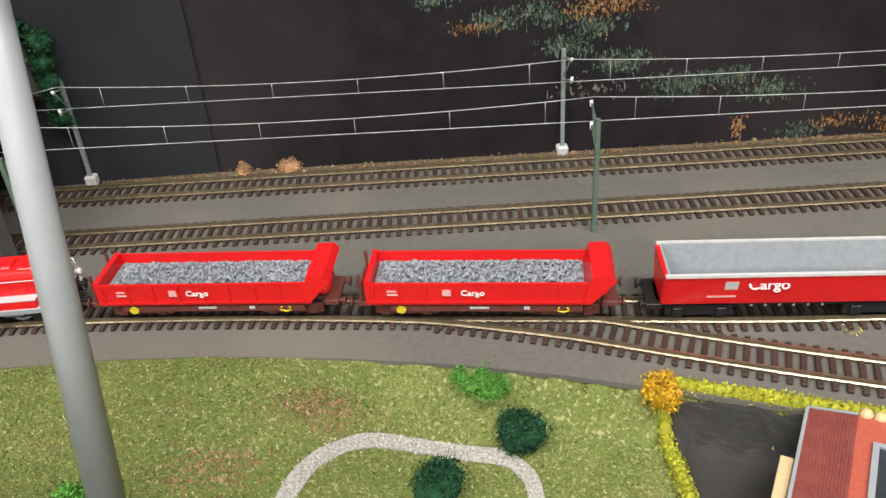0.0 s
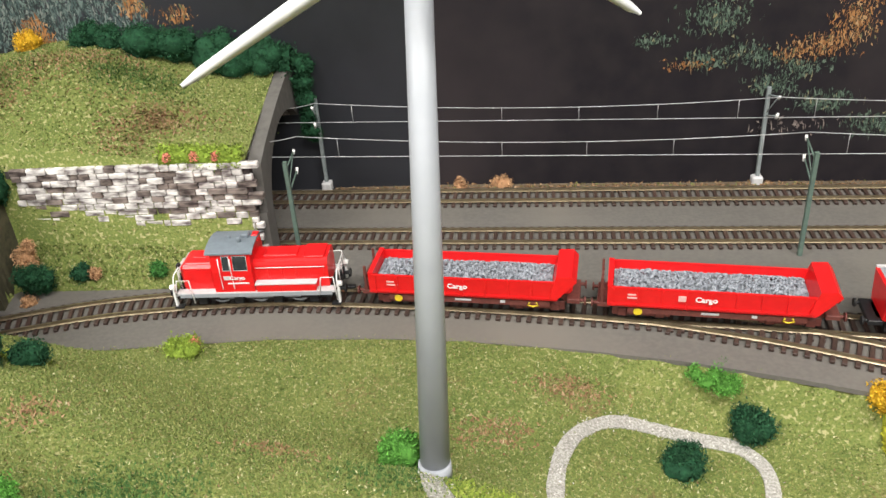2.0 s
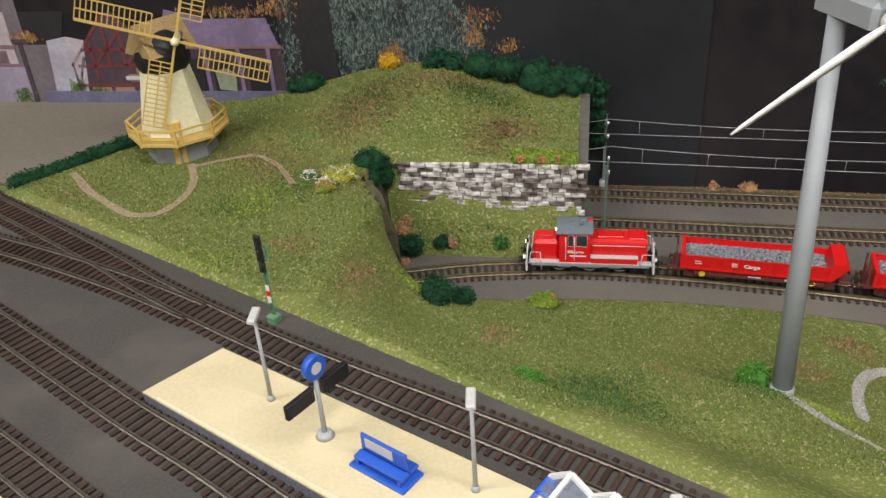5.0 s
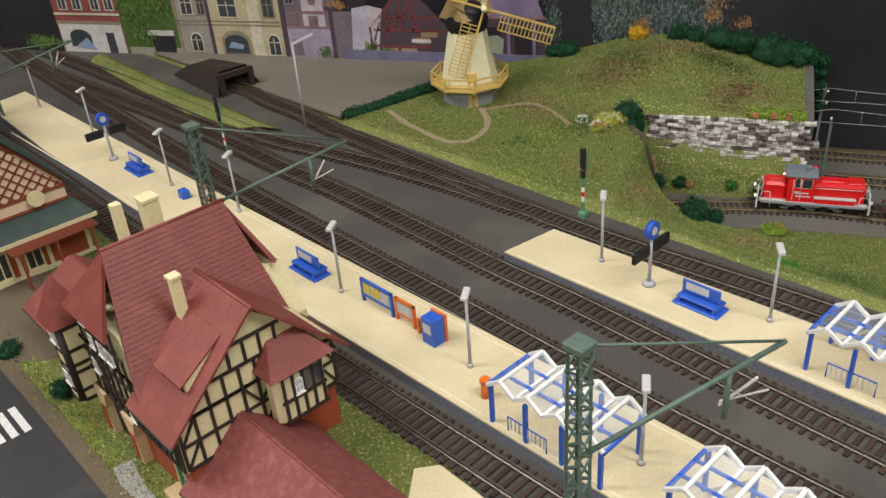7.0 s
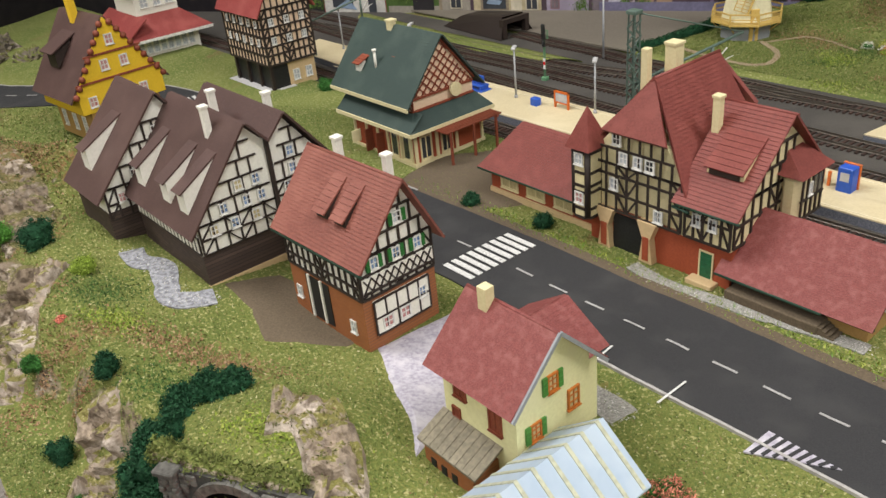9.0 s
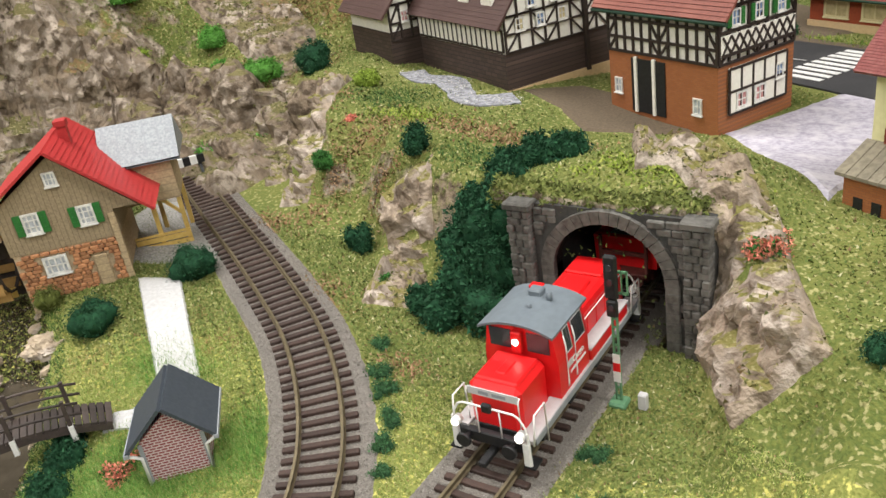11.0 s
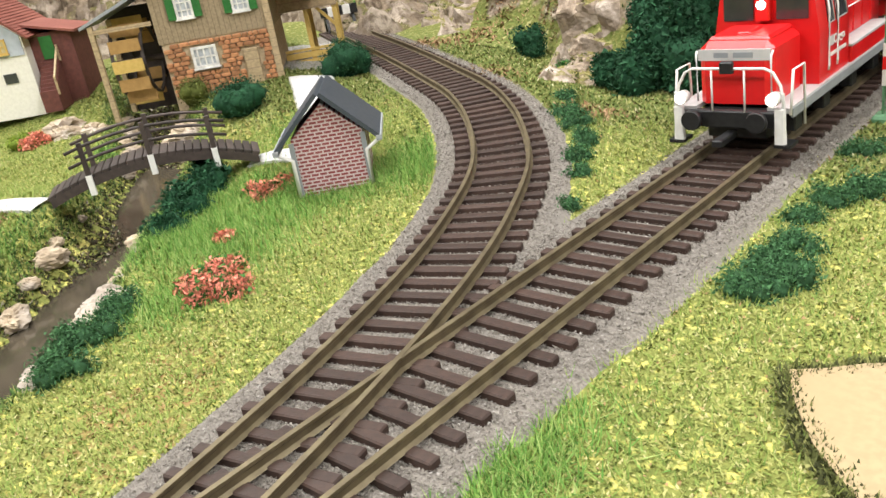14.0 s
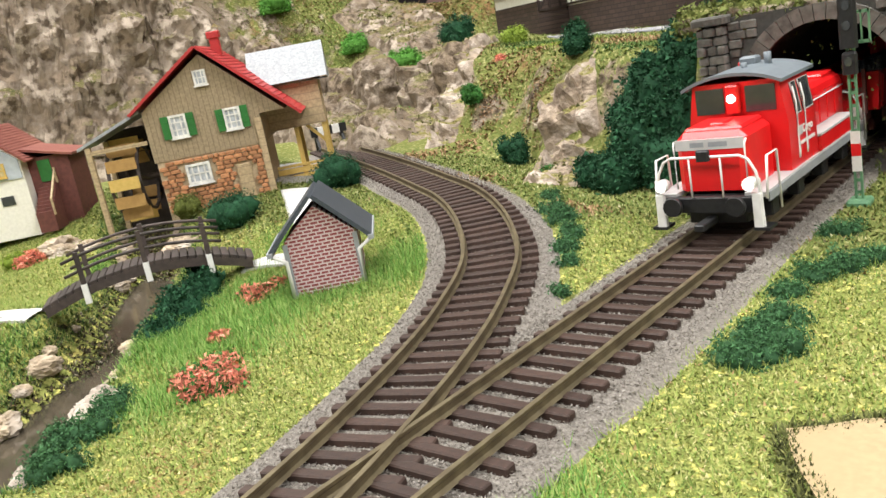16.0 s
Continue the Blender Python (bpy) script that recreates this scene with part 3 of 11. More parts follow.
def ground(x, y):
    v = across(x, y)
    n = noise.noise((x * 0.012, y * 0.012, 0.3)) * 2.0 + noise.noise((x * 0.05, y * 0.05, 1.3)) * 0.7
    if v > -95 and y > -260:
        # meadow by the windmill, hill over the tracks, lawn below
        mill = 167 + n
        hill = 41 * sm(345, 450, y) * sm(-640, -430, x) * (1 - 0.3 * sm(-330, -280, x))
        up = mill + hill
        if x < -278 and y > 371:
            z = up - 6 * (1 - sm(371, 400, y)) * sm(-440, -400, x)
            k = sm(-420, -290, x)
            z = z * (1 - k) + (154 + 0.27 * (y - 373) + 0.6 * n) * k
        else:
            lawn = 166 - 38 * sm(-88, -5, v) - 48 * sm(0, 100, v) + n * 0.8
            lawn += 14 * math.exp(-((x + 150) / 50) ** 2 - ((y - 142) / 35) ** 2)
            if y > 300 and x > -440:
                lawn = 76
            rim = ramp(x, LAWN_EDGE)
            edge = 77.4 - (6 if y > rim + 5 else 0)
            lawn = min(lawn, edge) if y > rim - 9 else max(lawn, 80 + 0.6 * n)
            # the lawn falls away from the board towards the yard
            lawn -= (12 * sm(-130, -20, x) + 18 * sm(-90, 10, x) * (1 - sm(215, 265, y))) * (1 - sm(rim - 14, rim - 2, y))
            xb = ramp(y, FLANK)
            w = sm(xb - 9 - 68 * (1 - sm(210, 288, y)), xb, x)
            z = up * (1 - w) + lawn * w
            if xb + 2 < x < -278 and 343 < y <= 371:
                z = 80 + (24 - 9 * sm(-440, -290, x)) * sm(343, 369, y) + n
        if v < -82:
            z = min(z, 162 + (v + 86) * 0.6)
        west = x - ramp(y, GRASS_NW)
        if west < 6:
            z = min(z, 166 + max(west, -10) * 0.5)
        return z
    # village and the low ground in front
    if v > -378:
        return 157.0
    high = 169 + 15 * sm(-820, -980, x) * sm(-180, -330, y) + 22 * sm(-1000, -1150, x) * sm(-120, -290, y) + 0.8 * n
    if v > -388:
        high = min(high, 162 + (-374 - v) * 0.6)
    high += 27 * math.exp(-(((x + 800) / 60) ** 2 + ((y + (462 if y < -462 else 458)) / 46) ** 2))
    q = -370 - 0.78 * (x + 1222) - y
    high += 150 * sm(0, 230, q) * sm(-1240, -1460, x)
    high += 170 * sm(-1480, -1720, x) * sm(0, -150, y)
    high += 40 * sm(-1215, -1340, x) * sm(-110, -280, y) + 18 * sm(-1400, -1600, x) * sm(-60, -300, y)
    high += 44 * sm(-1110, -1220, x) * sm(-135, -250, y)
    high -= (38 * sm(-1110, -1160, x) + 10 * sm(-1075, -1105, x)) * (1 - sm(-318, -225, y)) * (1 - sm(-1260, -1340, x))
    high += 30 * math.exp(-((x + 1150) / 32) ** 2 - ((y + 226) / 32) ** 2)
    high += 6 * math.exp(-((x + 655) / 60) ** 2 - ((y + 482) / 45) ** 2)
    low = 126 + 14 * sm(-920, -1040, x) * sm(-640, -540, y) + 6 * sm(-1040, -1160, x) * sm(-700, -600, y) + 0.5 * n
    low += 8 * math.exp(-((x + 1032) / 42) ** 2 - ((y + 716) / 34) ** 2) + 6 * math.exp(-((x + 968) / 24) ** 2 - ((y + 632) / 22) ** 2)
    if -1200 < x < -840 and -680 < y < -390:
        d, p = min(((p[0] - x) ** 2 + (p[1] - y) ** 2, p) for p in SIDING_BED)
        k = 1 - sm(24, 60, d ** 0.5)
        low += (p[2] - 0.6 - low) * k
    ym = ramp(x, SOUTH_EDGE)
    s = 22 + 12 * sm(-900, -1050, x) + 30 * sm(-760, -720, x) + 22 * sm(-1100, -1200, x) + 80 * sm(-1250, -1340, x)
    if -860 < x < -764:
        ym, s = -497, 3
    k = sm(-s, s, y - ym)
    rough_rock = 4 * k * (1 - k) * (noise.fractal((x * 0.02, y * 0.02, 2.0), 1.0, 2.0, 4) * 26 + abs(noise.noise((x * 0.07, y * 0.07, 2.0))) * 12 - 4)
    z = low + (high - low) * k + (rough_rock if not -870 < x < -750 else 0)
    if z < 150 and y < -540:
        d = stream_dist(x, y)
        z -= 14 * (1 - sm(9, 22, d))
    return z


# ---- ground sheets ----
STEP = 6.0
xs = [-1900 + STEP * i for i in range(int(2600 / STEP) + 1)]
ys = [-960 + STEP * j for j in range(int(1460 / STEP) + 1)]
land = Mesh()
land.use(M_GRASS).use(M_GRASSF).use(M_GRASSR)
gv = [(x, y, ground(x, y)) for y in ys for x in xs]
nx = len(xs)
gf, gm = [], []
for j in range(len(ys) - 1):
    for i in range(nx - 1):
        x, y = xs[i] + STEP / 2, ys[j] + STEP / 2
        q = (j * nx + i, j * nx + i + 1, (j + 1) * nx + i + 1, (j + 1) * nx + i)
        zs = [gv[k][2] for k in q]
        if max(zs) - min(zs) > 8 and ((-838 < x < -774 and -512 < y < -484) or (-462 < x < -412 and 276 < y < 324) or (-292 < x < -268 and 372 < y < 498)):
            continue
        if max(zs) <= 157.5 and -374 < across(x, y) < -95:
            continue
        gf.append(q)
        low_part = y < ramp(x, SOUTH_EDGE) + 4 and y < -585 + 14 * noise.noise((x * 0.03, y * 0.03, 5.0))
        gm.append(1 if low_part else (2 if y < -150 and across(x, y) < -372 else 0))
land.v, land.f, land.mi, land.smooth = gv, gf, gm, [True] * len(gf)
tagged(part("ground", land), "flocked model landscape with meadow, slopes and rock faces", "ground", kind="structure")


def sheet(name, outline, z, material, label, thick=3.0, kind="structure", cat="ground"):
    m = Mesh()
    m.prism(outline, z - thick, z, "z")
    return tagged(part(name, m, material), label, cat, kind=kind)


sheet("ground_board_back", [(-520, 250)] + [(x, y - 4) for x, y in LAWN_EDGE] + [(700, -30), (700, 520), (-520, 520)], 78, M_BOARD, "grey painted baseboard under the main line tracks")
sheet("ground_board_station", [uv(-1750, -380), uv(60, -380), uv(60, -84), uv(-1750, -84)], 162, M_YARD, "dark grey painted station yard")
sheet("ground_board_lot", [(-1240, 536), (-1168, 503), (-752, 290), (-720, 340), (-690, 392), (-640, 480), (-640, 503)], 165.6, M_LOT, "plain beige grey baseboard behind the tracks", 2.0)
TORN = [(-762, -692), (-757, -689), (-752, -685), (-747, -682.5), (-740, -679), (-730, -675), (-700, -664), (-640, -645), (-640, -860), (-690, -860), (-722, -760), (-732, -735), (-740, -722), (-747, -715), (-752, -710), (-755, -705.5), (-759, -699)]
sheet("ground_board_wood", TORN, 127.6, M_PLY, "bare plywood board beside the torn grass edge", 4.0)
sheet("table_underside", [(-1900, -960), (700, -960), (700, 525), (-1900, 525)], 40, M_PLY, "wooden table board under the layout", 20)


def ribbon(path, half, lift, z=None, cols=4, thick=1.6, flare=0.0):
    """A strip along a line, laid on the ground or at a height, with a little thickness."""
    m, n = Mesh(), sides(path)
    rows = []
    for p, s in zip(path, n):
        h = half(p) if callable(half) else half
        r = []
        for k in range(cols + 1):
            o = -h + 2 * h * k / cols
            x, y = p[0] + s[0] * o, p[1] + s[1] * o
            zz = (p[2] if len(p) > 2 else (ground(x, y) if z is None else z)) + lift
            r.append((x, y, zz))
        r = [(r[0][0] - s[0] * flare, r[0][1] - s[1] * flare, r[0][2] - thick)] + r + [(r[-1][0] + s[0] * flare, r[-1][1] + s[1] * flare, r[-1][2] - thick)]
        rows.append(r)
    w = cols + 3
    m.add([p for r in rows for p in r], [(i * w + k + 1, i * w + k, (i + 1) * w + k, (i + 1) * w + k + 1) for i in range(len(rows) - 1) for k in range(w - 1)])
    return m


# ---- tracks ----
SLEEPER = Mesh().cbox(-1.35, 1.35, -15, 15, 0, 1.7, 0.3).use(M_SLEEPER)
SLEEPER.mats, SLEEPER.mi = [M_SLEEPER], [0] * len(SLEEPER.f)
SLEEPER = SLEEPER.data("sleeper")


def track(pts, label, z=None, rail_mat=None, bed=None, bed_half=22, bed_lift=0.4, spacing=6.3, gaps=()):
    """A length of model track: sleepers, two rails with head and foot, and where given a ballast bed."""
    path = [p if len(p) > 2 else Vector((p[0], p[1], z)) for p in spline(pts, spacing)]
    ob = thing("railway_track", 0, 0, 0, 0, label, "track", "model railway tracks")
    if bed:
        b = ribbon(spline(pts, 12) if len(pts[0]) > 2 else [Vector((p[0], p[1], z)) for p in spline(pts, 12)], lambda p: bed_half + 0.9 * noise.noise((p[0] * 0.09, p[1] * 0.09, 3.0)), bed_lift, cols=2, thick=2.6, flare=5.5)
        part("ballast_bed", b, bed, ob)
    n = sides(path)
    for side in (-1, 1):
        m = Mesh()
        prof = [(-1.1, 1.6), (-0.3, 2.1), (-0.3, 3.2), (-0.55, 3.5), (-0.55, 4.1), (0.55, 4.1), (0.55, 3.5), (0.3, 3.2), (0.3, 2.1), (1.1, 1.6)]
        rows = []
        for p, s in zip(path, n):
            rows += [(p[0] + s[0] * (side * 8.7 + a), p[1] + s[1] * (side * 8.7 + a), p[2] + h) for a, h in prof]
        k = len(prof)
        m.add(rows, [(i * k + j, i * k + (j + 1) % k, (i + 1) * k + (j + 1) % k, (i + 1) * k + j) for i in range(len(path) - 1) for j in range(k)])
        part("rail", m, rail_mat or M_RAIL, ob)
    for i, (p, s) in enumerate(zip(path, n)):
        if any(a < p[0] < b for a, b in gaps):
            continue
        part("sleeper", SLEEPER, None, ob, m=place(p[0], p[1], p[2], math.degrees(math.atan2(s[1], s[0])) - 90 + random.uniform(-0.6, 0.6)))
    return ob


# ---- road ----
ROAD = spline([(-330, -468), (-500, -378), (-627, -312), (-802, -219), (-920, -160), (-1090, -68), (-1190, -10), (-1265, 30), (-1340, 48), (-1430, 40), (-1560, 20), (-1700, 40), (-1900, 90)], 8)
tagged(part("road", ribbon(ROAD, 41, 1.2), M_ASPHALT), "dark asphalt village street with white dashes", "road", kind="structure")
RN = sides(ROAD)
for side, nm in ((-1, "a"), (1, "b")):
    edge = [Vector((p[0] + s[0] * side * 41.5, p[1] + s[1] * side * 41.5)) for p, s in zip(ROAD, RN)]
    tagged(part("trim_kerb_" + nm, ribbon(edge[78:] if side < 0 else edge[:46], 0.9, 2.0, cols=1, thick=2.5), M_KERB), "pale grey kerb along the street", "kerb", kind="structure")
dash = Mesh()
for i in range(4, len(ROAD) - 3, 4):
    seg = ROAD[i:i + 3]
    rb = ribbon(seg, 0.8, 1.9, cols=1, thick=0.3)
    dash.add(rb.v, rb.f)
tagged(part("road_dashes", dash, M_ROADWORN), "white dashed centre line on the asphalt", "road marking", kind="structure")


def zebra(cx, cy, turn, n, length, wide, pitch, span):
    ob = thing("zebra_crossing", cx, cy, 0, turn, "white striped zebra crossing painted across the street", "crossing")
    for i in range(n):
        o = (i - (n - 1) / 2) * pitch
        a = math.radians(turn)
        z = ground(cx - o * math.sin(a), cy + o * math.cos(a)) + 2.0
        part("stripe", Mesh().box(-length / 2, length / 2, o - wide / 2, o + wide / 2, z - 0.4, z), M_ROADWHITE, ob)
    return ob


zebra(-765, -238, -28, 9, 30, 4.4, 7.6, 70)
zebra(-1247, 42, -38, 9, 22, 4.0, 7.6, 60)
lines = Mesh()
for (ax, ay), (bx, by) in (((-623, -371), (-611, -349)), ((-664, -342), (-657, -326)), ((-694, -300), (-700, -290))):
    lines.bar((ax, ay, ground(ax, ay) + 2.0), (bx, by, ground(bx, by) + 2.0), 1.2, 0.4)
tagged(part("road_bay_lines", lines, M_ROADWHITE), "thin white parking bay lines on the street", "road marking", kind="structure")

# ---- platforms ----


def platform(name, outline, label):
    ob = thing(name, 0, 0, 0, 0, label, "platform", "station platforms")
    part("side_wall", Mesh().prism(outline, 160, 169.4, "z"), M_STONEBLUE, ob, "blue grey printed stone edge")
    part("deck", Mesh().prism(outline, 169.4, 170.6, "z"), M_CREAM, ob, "smooth cream platform surface")
    return ob


platform("platform_b", [uv(-1225, -270), uv(-1212, -322), uv(-1000, -336), uv(-800, -341), uv(-60, -343), uv(-60, -280), uv(-560, -277), uv(-1100, -272)], "long cream station platform with blue grey stone sides")
platform("platform_a", [uv(-474, -192), uv(-466, -141), uv(-300, -138), uv(-100, -136), uv(-60, -136), uv(-60, -194)], "cream island platform with slanted end and grey sides")
platform("platform_house", [(-492, -228), (-470, -225), (-453, -203), (-487, -184), (-500, -190)], "narrow cream house platform beside the station")
for nm, va, vb in (("b_edge", -282, -283.5), ("b_edge2", -338, -339.5), ("a_edge", -190, -191.5)):
    tagged(part("trim_" + nm, Mesh().prism([uv(-1090 if nm[0] == "b" else -462, va), uv(-60, va), uv(-60, vb), uv(-1090 if nm[0] == "b" else -462, vb)], 170.6, 170.9, "z"), M_CREAMEDGE), "pale edge line along the platform", "platform edge", kind="structure")

# ---- backdrop boards and the room ----
tagged(part("backdrop_dark", Mesh().prism([(-168, 492), (760, 446), (760, 450), (-168, 496)], 60, 560, "z"), M_BACKDROP), "dark printed landscape backdrop panel", "backdrop", kind="structure")
tagged(part("backdrop_grey", Mesh().prism([(-520, 492.5), (-166, 490), (-166, 494), (-520, 496.5)], 60, 560, "z"), M_BACKLIGHT), "grey printed sky panel of the backdrop", "backdrop", kind="structure")
tagged(part("backdrop_town", Mesh().prism([(-1900, 497), (-518, 494), (-518, 498), (-1900, 501)], 60, 560, "z"), M_BACKDROP), "printed town and forest backdrop panel", "backdrop", kind="structure")
tagged(part("backdrop_west", Mesh().box(-1904, -1900, -960, 500, 60, 560), M_BACKDROP), "dark printed backdrop panel at the end of the layout", "backdrop", kind="structure")
tagged(part("wall_north", Mesh().box(-4000, 3500, 1400, 1480, -900, 1700), M_ROOMWALL), "plain room wall behind the layout", "wall", kind="structure")
tagged(part("wall_south", Mesh().box(-4000, 3500, -3600, -3520, -900, 1700), M_ROOMWALL), "plain room wall", "wall", kind="structure")
tagged(part("wall_west", Mesh().box(-4080, -4000, -3600, 1480, -900, 1700), M_ROOMWALL), "plain room wall", "wall", kind="structure")
tagged(part("wall_east", Mesh().box(3500, 3580, -3600, 1480, -900, 1700), M_ROOMWALL), "plain room wall", "wall", kind="structure")
tagged(part("ceiling", Mesh().box(-4000, 3500, -3600, 1480, 1700, 1760), M_CEIL), "plain white ceiling", "ceiling", kind="structure")
tagged(part("floor", Mesh().box(-4000, 3500, -3600, 1480, -960, -900), M_FLOOR), "plain room floor", "floor", kind="structure")

# ---- building kit: local x runs along the ridge, y across, z up from the base ----
def face(side, L, W):
    """Local facade frame: s along the wall, o outwards, h up."""
    s, o, c = {"S": ((1, 0, 0), (0, -1, 0), (0, -W / 2, 0)), "N": ((-1, 0, 0), (0, 1, 0), (0, W / 2, 0)), "E": ((0, 1, 0), (1, 0, 0), (L / 2, 0, 0)), "W": ((0, -1, 0), (-1, 0, 0), (-L / 2, 0, 0))}[side]
    m = Matrix.Identity(4)
    for i in range(3):
        m[i][0], m[i][1], m[i][2], m[i][3] = s[i], o[i], (0, 0, 1)[i], c[i]
    return m


def window(ob, F, s, h, w, hh, glass=None, casing=None, cols=2, rows=2, shutter=None, sill=True, out=0.0, name="window"):
    """A window: casing ring, bars, pane and sill, with shutters where given."""
    t = min(w, hh) * 0.10 + 0.25
    x0, x1, z0, z1 = s - w / 2, s + w / 2, h, h + hh
    ring = [(x0, z0), (x1, z0), (x1, z1), (x0, z1), (x0 + t, z0 + t), (x1 - t, z0 + t), (x1 - t, z1 - t), (x0 + t, z1 - t)]
    v = [F @ Vector((x, out + 0.9, z)) for x, z in ring] + [F @ Vector((x, out - 0.4, z)) for x, z in ring]
    f = []
    for i in range(4):
        j = (i + 1) % 4
        f += [(i, j, 4 + j, 4 + i), (8 + j, 8 + i, i, j)[::-1], (4 + i, 4 + j, 12 + j, 12 + i)]
    win = part(name, Mesh().add(v, f), casing or M_FRAME, ob)
    for i in range(1, cols):
        x = x0 + w * i / cols
        part("glazing_bar", Mesh().box(x - t * 0.3, x + t * 0.3, out - 0.4, out + 0.7, z0 + t, z1 - t, F), casing or M_FRAME, win)
    for i in range(1, rows):
        z = h + hh * i / rows
        part("glazing_bar", Mesh().box(x0 + t, x1 - t, out - 0.4, out + 0.65, z - t * 0.3, z + t * 0.3, F), casing or M_FRAME, win)
    if sill:
        part("sill", Mesh().box(x0 - 0.5, x1 + 0.5, out - 0.4, out + 1.5, h - 0.7, h, F), casing or M_FRAME, win)
    part("pane", Mesh().box(x0 + 0.2, x1 - 0.2, out - 0.3, out + 0.25, h + 0.2, h + hh - 0.2, F), glass or M_PALEGLASS, win)
    if shutter:
        for k in (-1, 1):
            x = s + k * (w / 2 + w * 0.24)
            sh = Mesh().box(x - w * 0.22, x + w * 0.22, out - 0.2, out + 1.0, h, h + hh, F)
            for i in range(1, 4):
                z = h + hh * i / 4
                sh.box(x - w * 0.18, x + w * 0.18, out + 0.9, out + 1.25, z - 0.3, z + 0.3, F)
            part("shutter", sh, shutter, win)
    return win


def door(ob, F, s, w, hh, material, casing=None, h=0.0):
    m = Mesh()
    m.box(s - w / 2 - 1, s - w / 2, -0.3, 1.0, h, h + hh + 1, F).box(s + w / 2, s + w / 2 + 1, -0.3, 1.0, h, h + hh + 1, F).box(s - w / 2, s + w / 2, -0.3, 1.0, h + hh, h + hh + 1, F)
    d = part("door", m, casing or M_FRAME, ob)
    leafm = Mesh().box(s - w / 2, s + w / 2, -0.3, 0.4, h, h + hh, F)
    for i in range(1, 5):
        z = h + hh * i / 5
        leafm.box(s - w / 2 + 0.6, s + w / 2 - 0.6, 0.3, 0.65, z - 0.3, z + 0.3, F)
    part("door_leaf", leafm, material, d)
    return d


def beam(ob, F, a, b, w=1.5, proud=0.7, material=None):
    """One timber on a facade between two (s, h) points."""
    d = Vector((b[0] - a[0], b[1] - a[1]))
    L = d.length
    if L < 0.5:
        return
    t = math.atan2(d[1], d[0])
    m = F @ Matrix.Translation((a[0], 0, a[1])) @ Matrix.Rotation(-t, 4, "Y")
    part("beam", Mesh().box(0, L, -0.4, proud, -w / 2, w / 2, m), material or M_TIMBER, ob)


def timber(ob, F, s0, s1, hs, pitch, material=None, w=1.5, braces=True, gable=None, proud=0.7):
    """A timber frame: rails at the heights hs, posts between them, slanted braces; under a gable the posts are cut at the slope."""
    def lim(h):
        if not gable:
            return s0, s1
        g0, g1, ge, apex, gr = gable
        if h <= ge:
            return s0, s1
        k = min((h - ge) / (gr - ge), 1.0)
        return g0 + (apex - g0) * k, g1 + (apex - g1) * k

    for i, h in enumerate(hs):
        a, b = lim(h)
        if b - a > 2:
            beam(ob, F, (a, h), (b, h), w, proud, material)
    for i in range(len(hs) - 1):
        lo, hi = hs[i], hs[i + 1]
        a0, b0 = lim(lo)
        a1, b1 = lim(hi)
        n = max(int(round((b0 - a0) / pitch)), 1)
        for k in range(n + 1):
            s = a0 + (b0 - a0) * k / n
            if a1 + 0.3 <= s <= b1 - 0.3 or not gable or hi <= gable[2]:
                beam(ob, F, (s, lo), (min(max(s, a1), b1), hi), w, proud * 0.9, material)
        if braces and n >= 2:
            p = (b0 - a0) / n
            if a0 + p <= b1 and (not gable or hi <= gable[2] + 1):
                beam(ob, F, (a0, lo), (a0 + p, hi), w * 0.85, proud * 0.8, material)
                beam(ob, F, (b0, lo), (b0 - p, hi), w * 0.85, proud * 0.8, material)
                if n >= 5:
                    c = a0 + p * (n // 2)
                    beam(ob, F, (c - p, hi), (c, lo), w * 0.85, proud * 0.8, material)
                    beam(ob, F, (c + p, hi), (c, lo), w * 0.85, proud * 0.8, material)


def slope(ob, x0, x1, eave, ridge, material, rows=14, thick=1.6, name="roof_slope", along="x", label="", trim=None):
    """A roof slope laid in overlapping courses. eave and ridge: (y, z); x0, x1 may be pairs (at eave, at ridge)."""
    x0 = x0 if isinstance(x0, tuple) else (x0, x0)
    x1 = x1 if isinstance(x1, tuple) else (x1, x1)
    m = Mesh()
    e, r = Vector(eave), Vector(ridge)
    d = (r - e).normalized()
    n = Vector((-d[1], d[0]))
    if n[1] < 0:
        n = -n
    rows = int(rows * 1.5)
    lap = 0.16 if material in (M_ROOFBROWN, M_ROOFGREEN, M_ROOFSLATE, M_ROOFDULLRED, M_ROOFWINE) else 0.40
    line = [(e, 0.0)]
    for i in range(rows):
        line += [(e.lerp(r, i / rows) + n * thick, i / rows), (e.lerp(r, (i + 1) / rows) + n * (thick - lap), (i + 1) / rows)]
    line.append((r, 1.0))
    v = []
    for q, f in line:
        v += [(x0[0] + (x0[1] - x0[0]) * f, *q), (x1[0] + (x1[1] - x1[0]) * f, *q)]
    if along == "y":
        v = [(p[1], p[0], p[2]) for p in v]
    k = len(line)
    m.add(v, [(2 * i, 2 * i + 1, 2 * i + 3, 2 * i + 2) for i in range(k - 1)] + [(2 * k - 2, 2 * k - 1, 1, 0), tuple(range(0, 2 * k, 2)), tuple(range(2 * k - 1, 0, -2))])
    return part(name, m, material, ob, label)


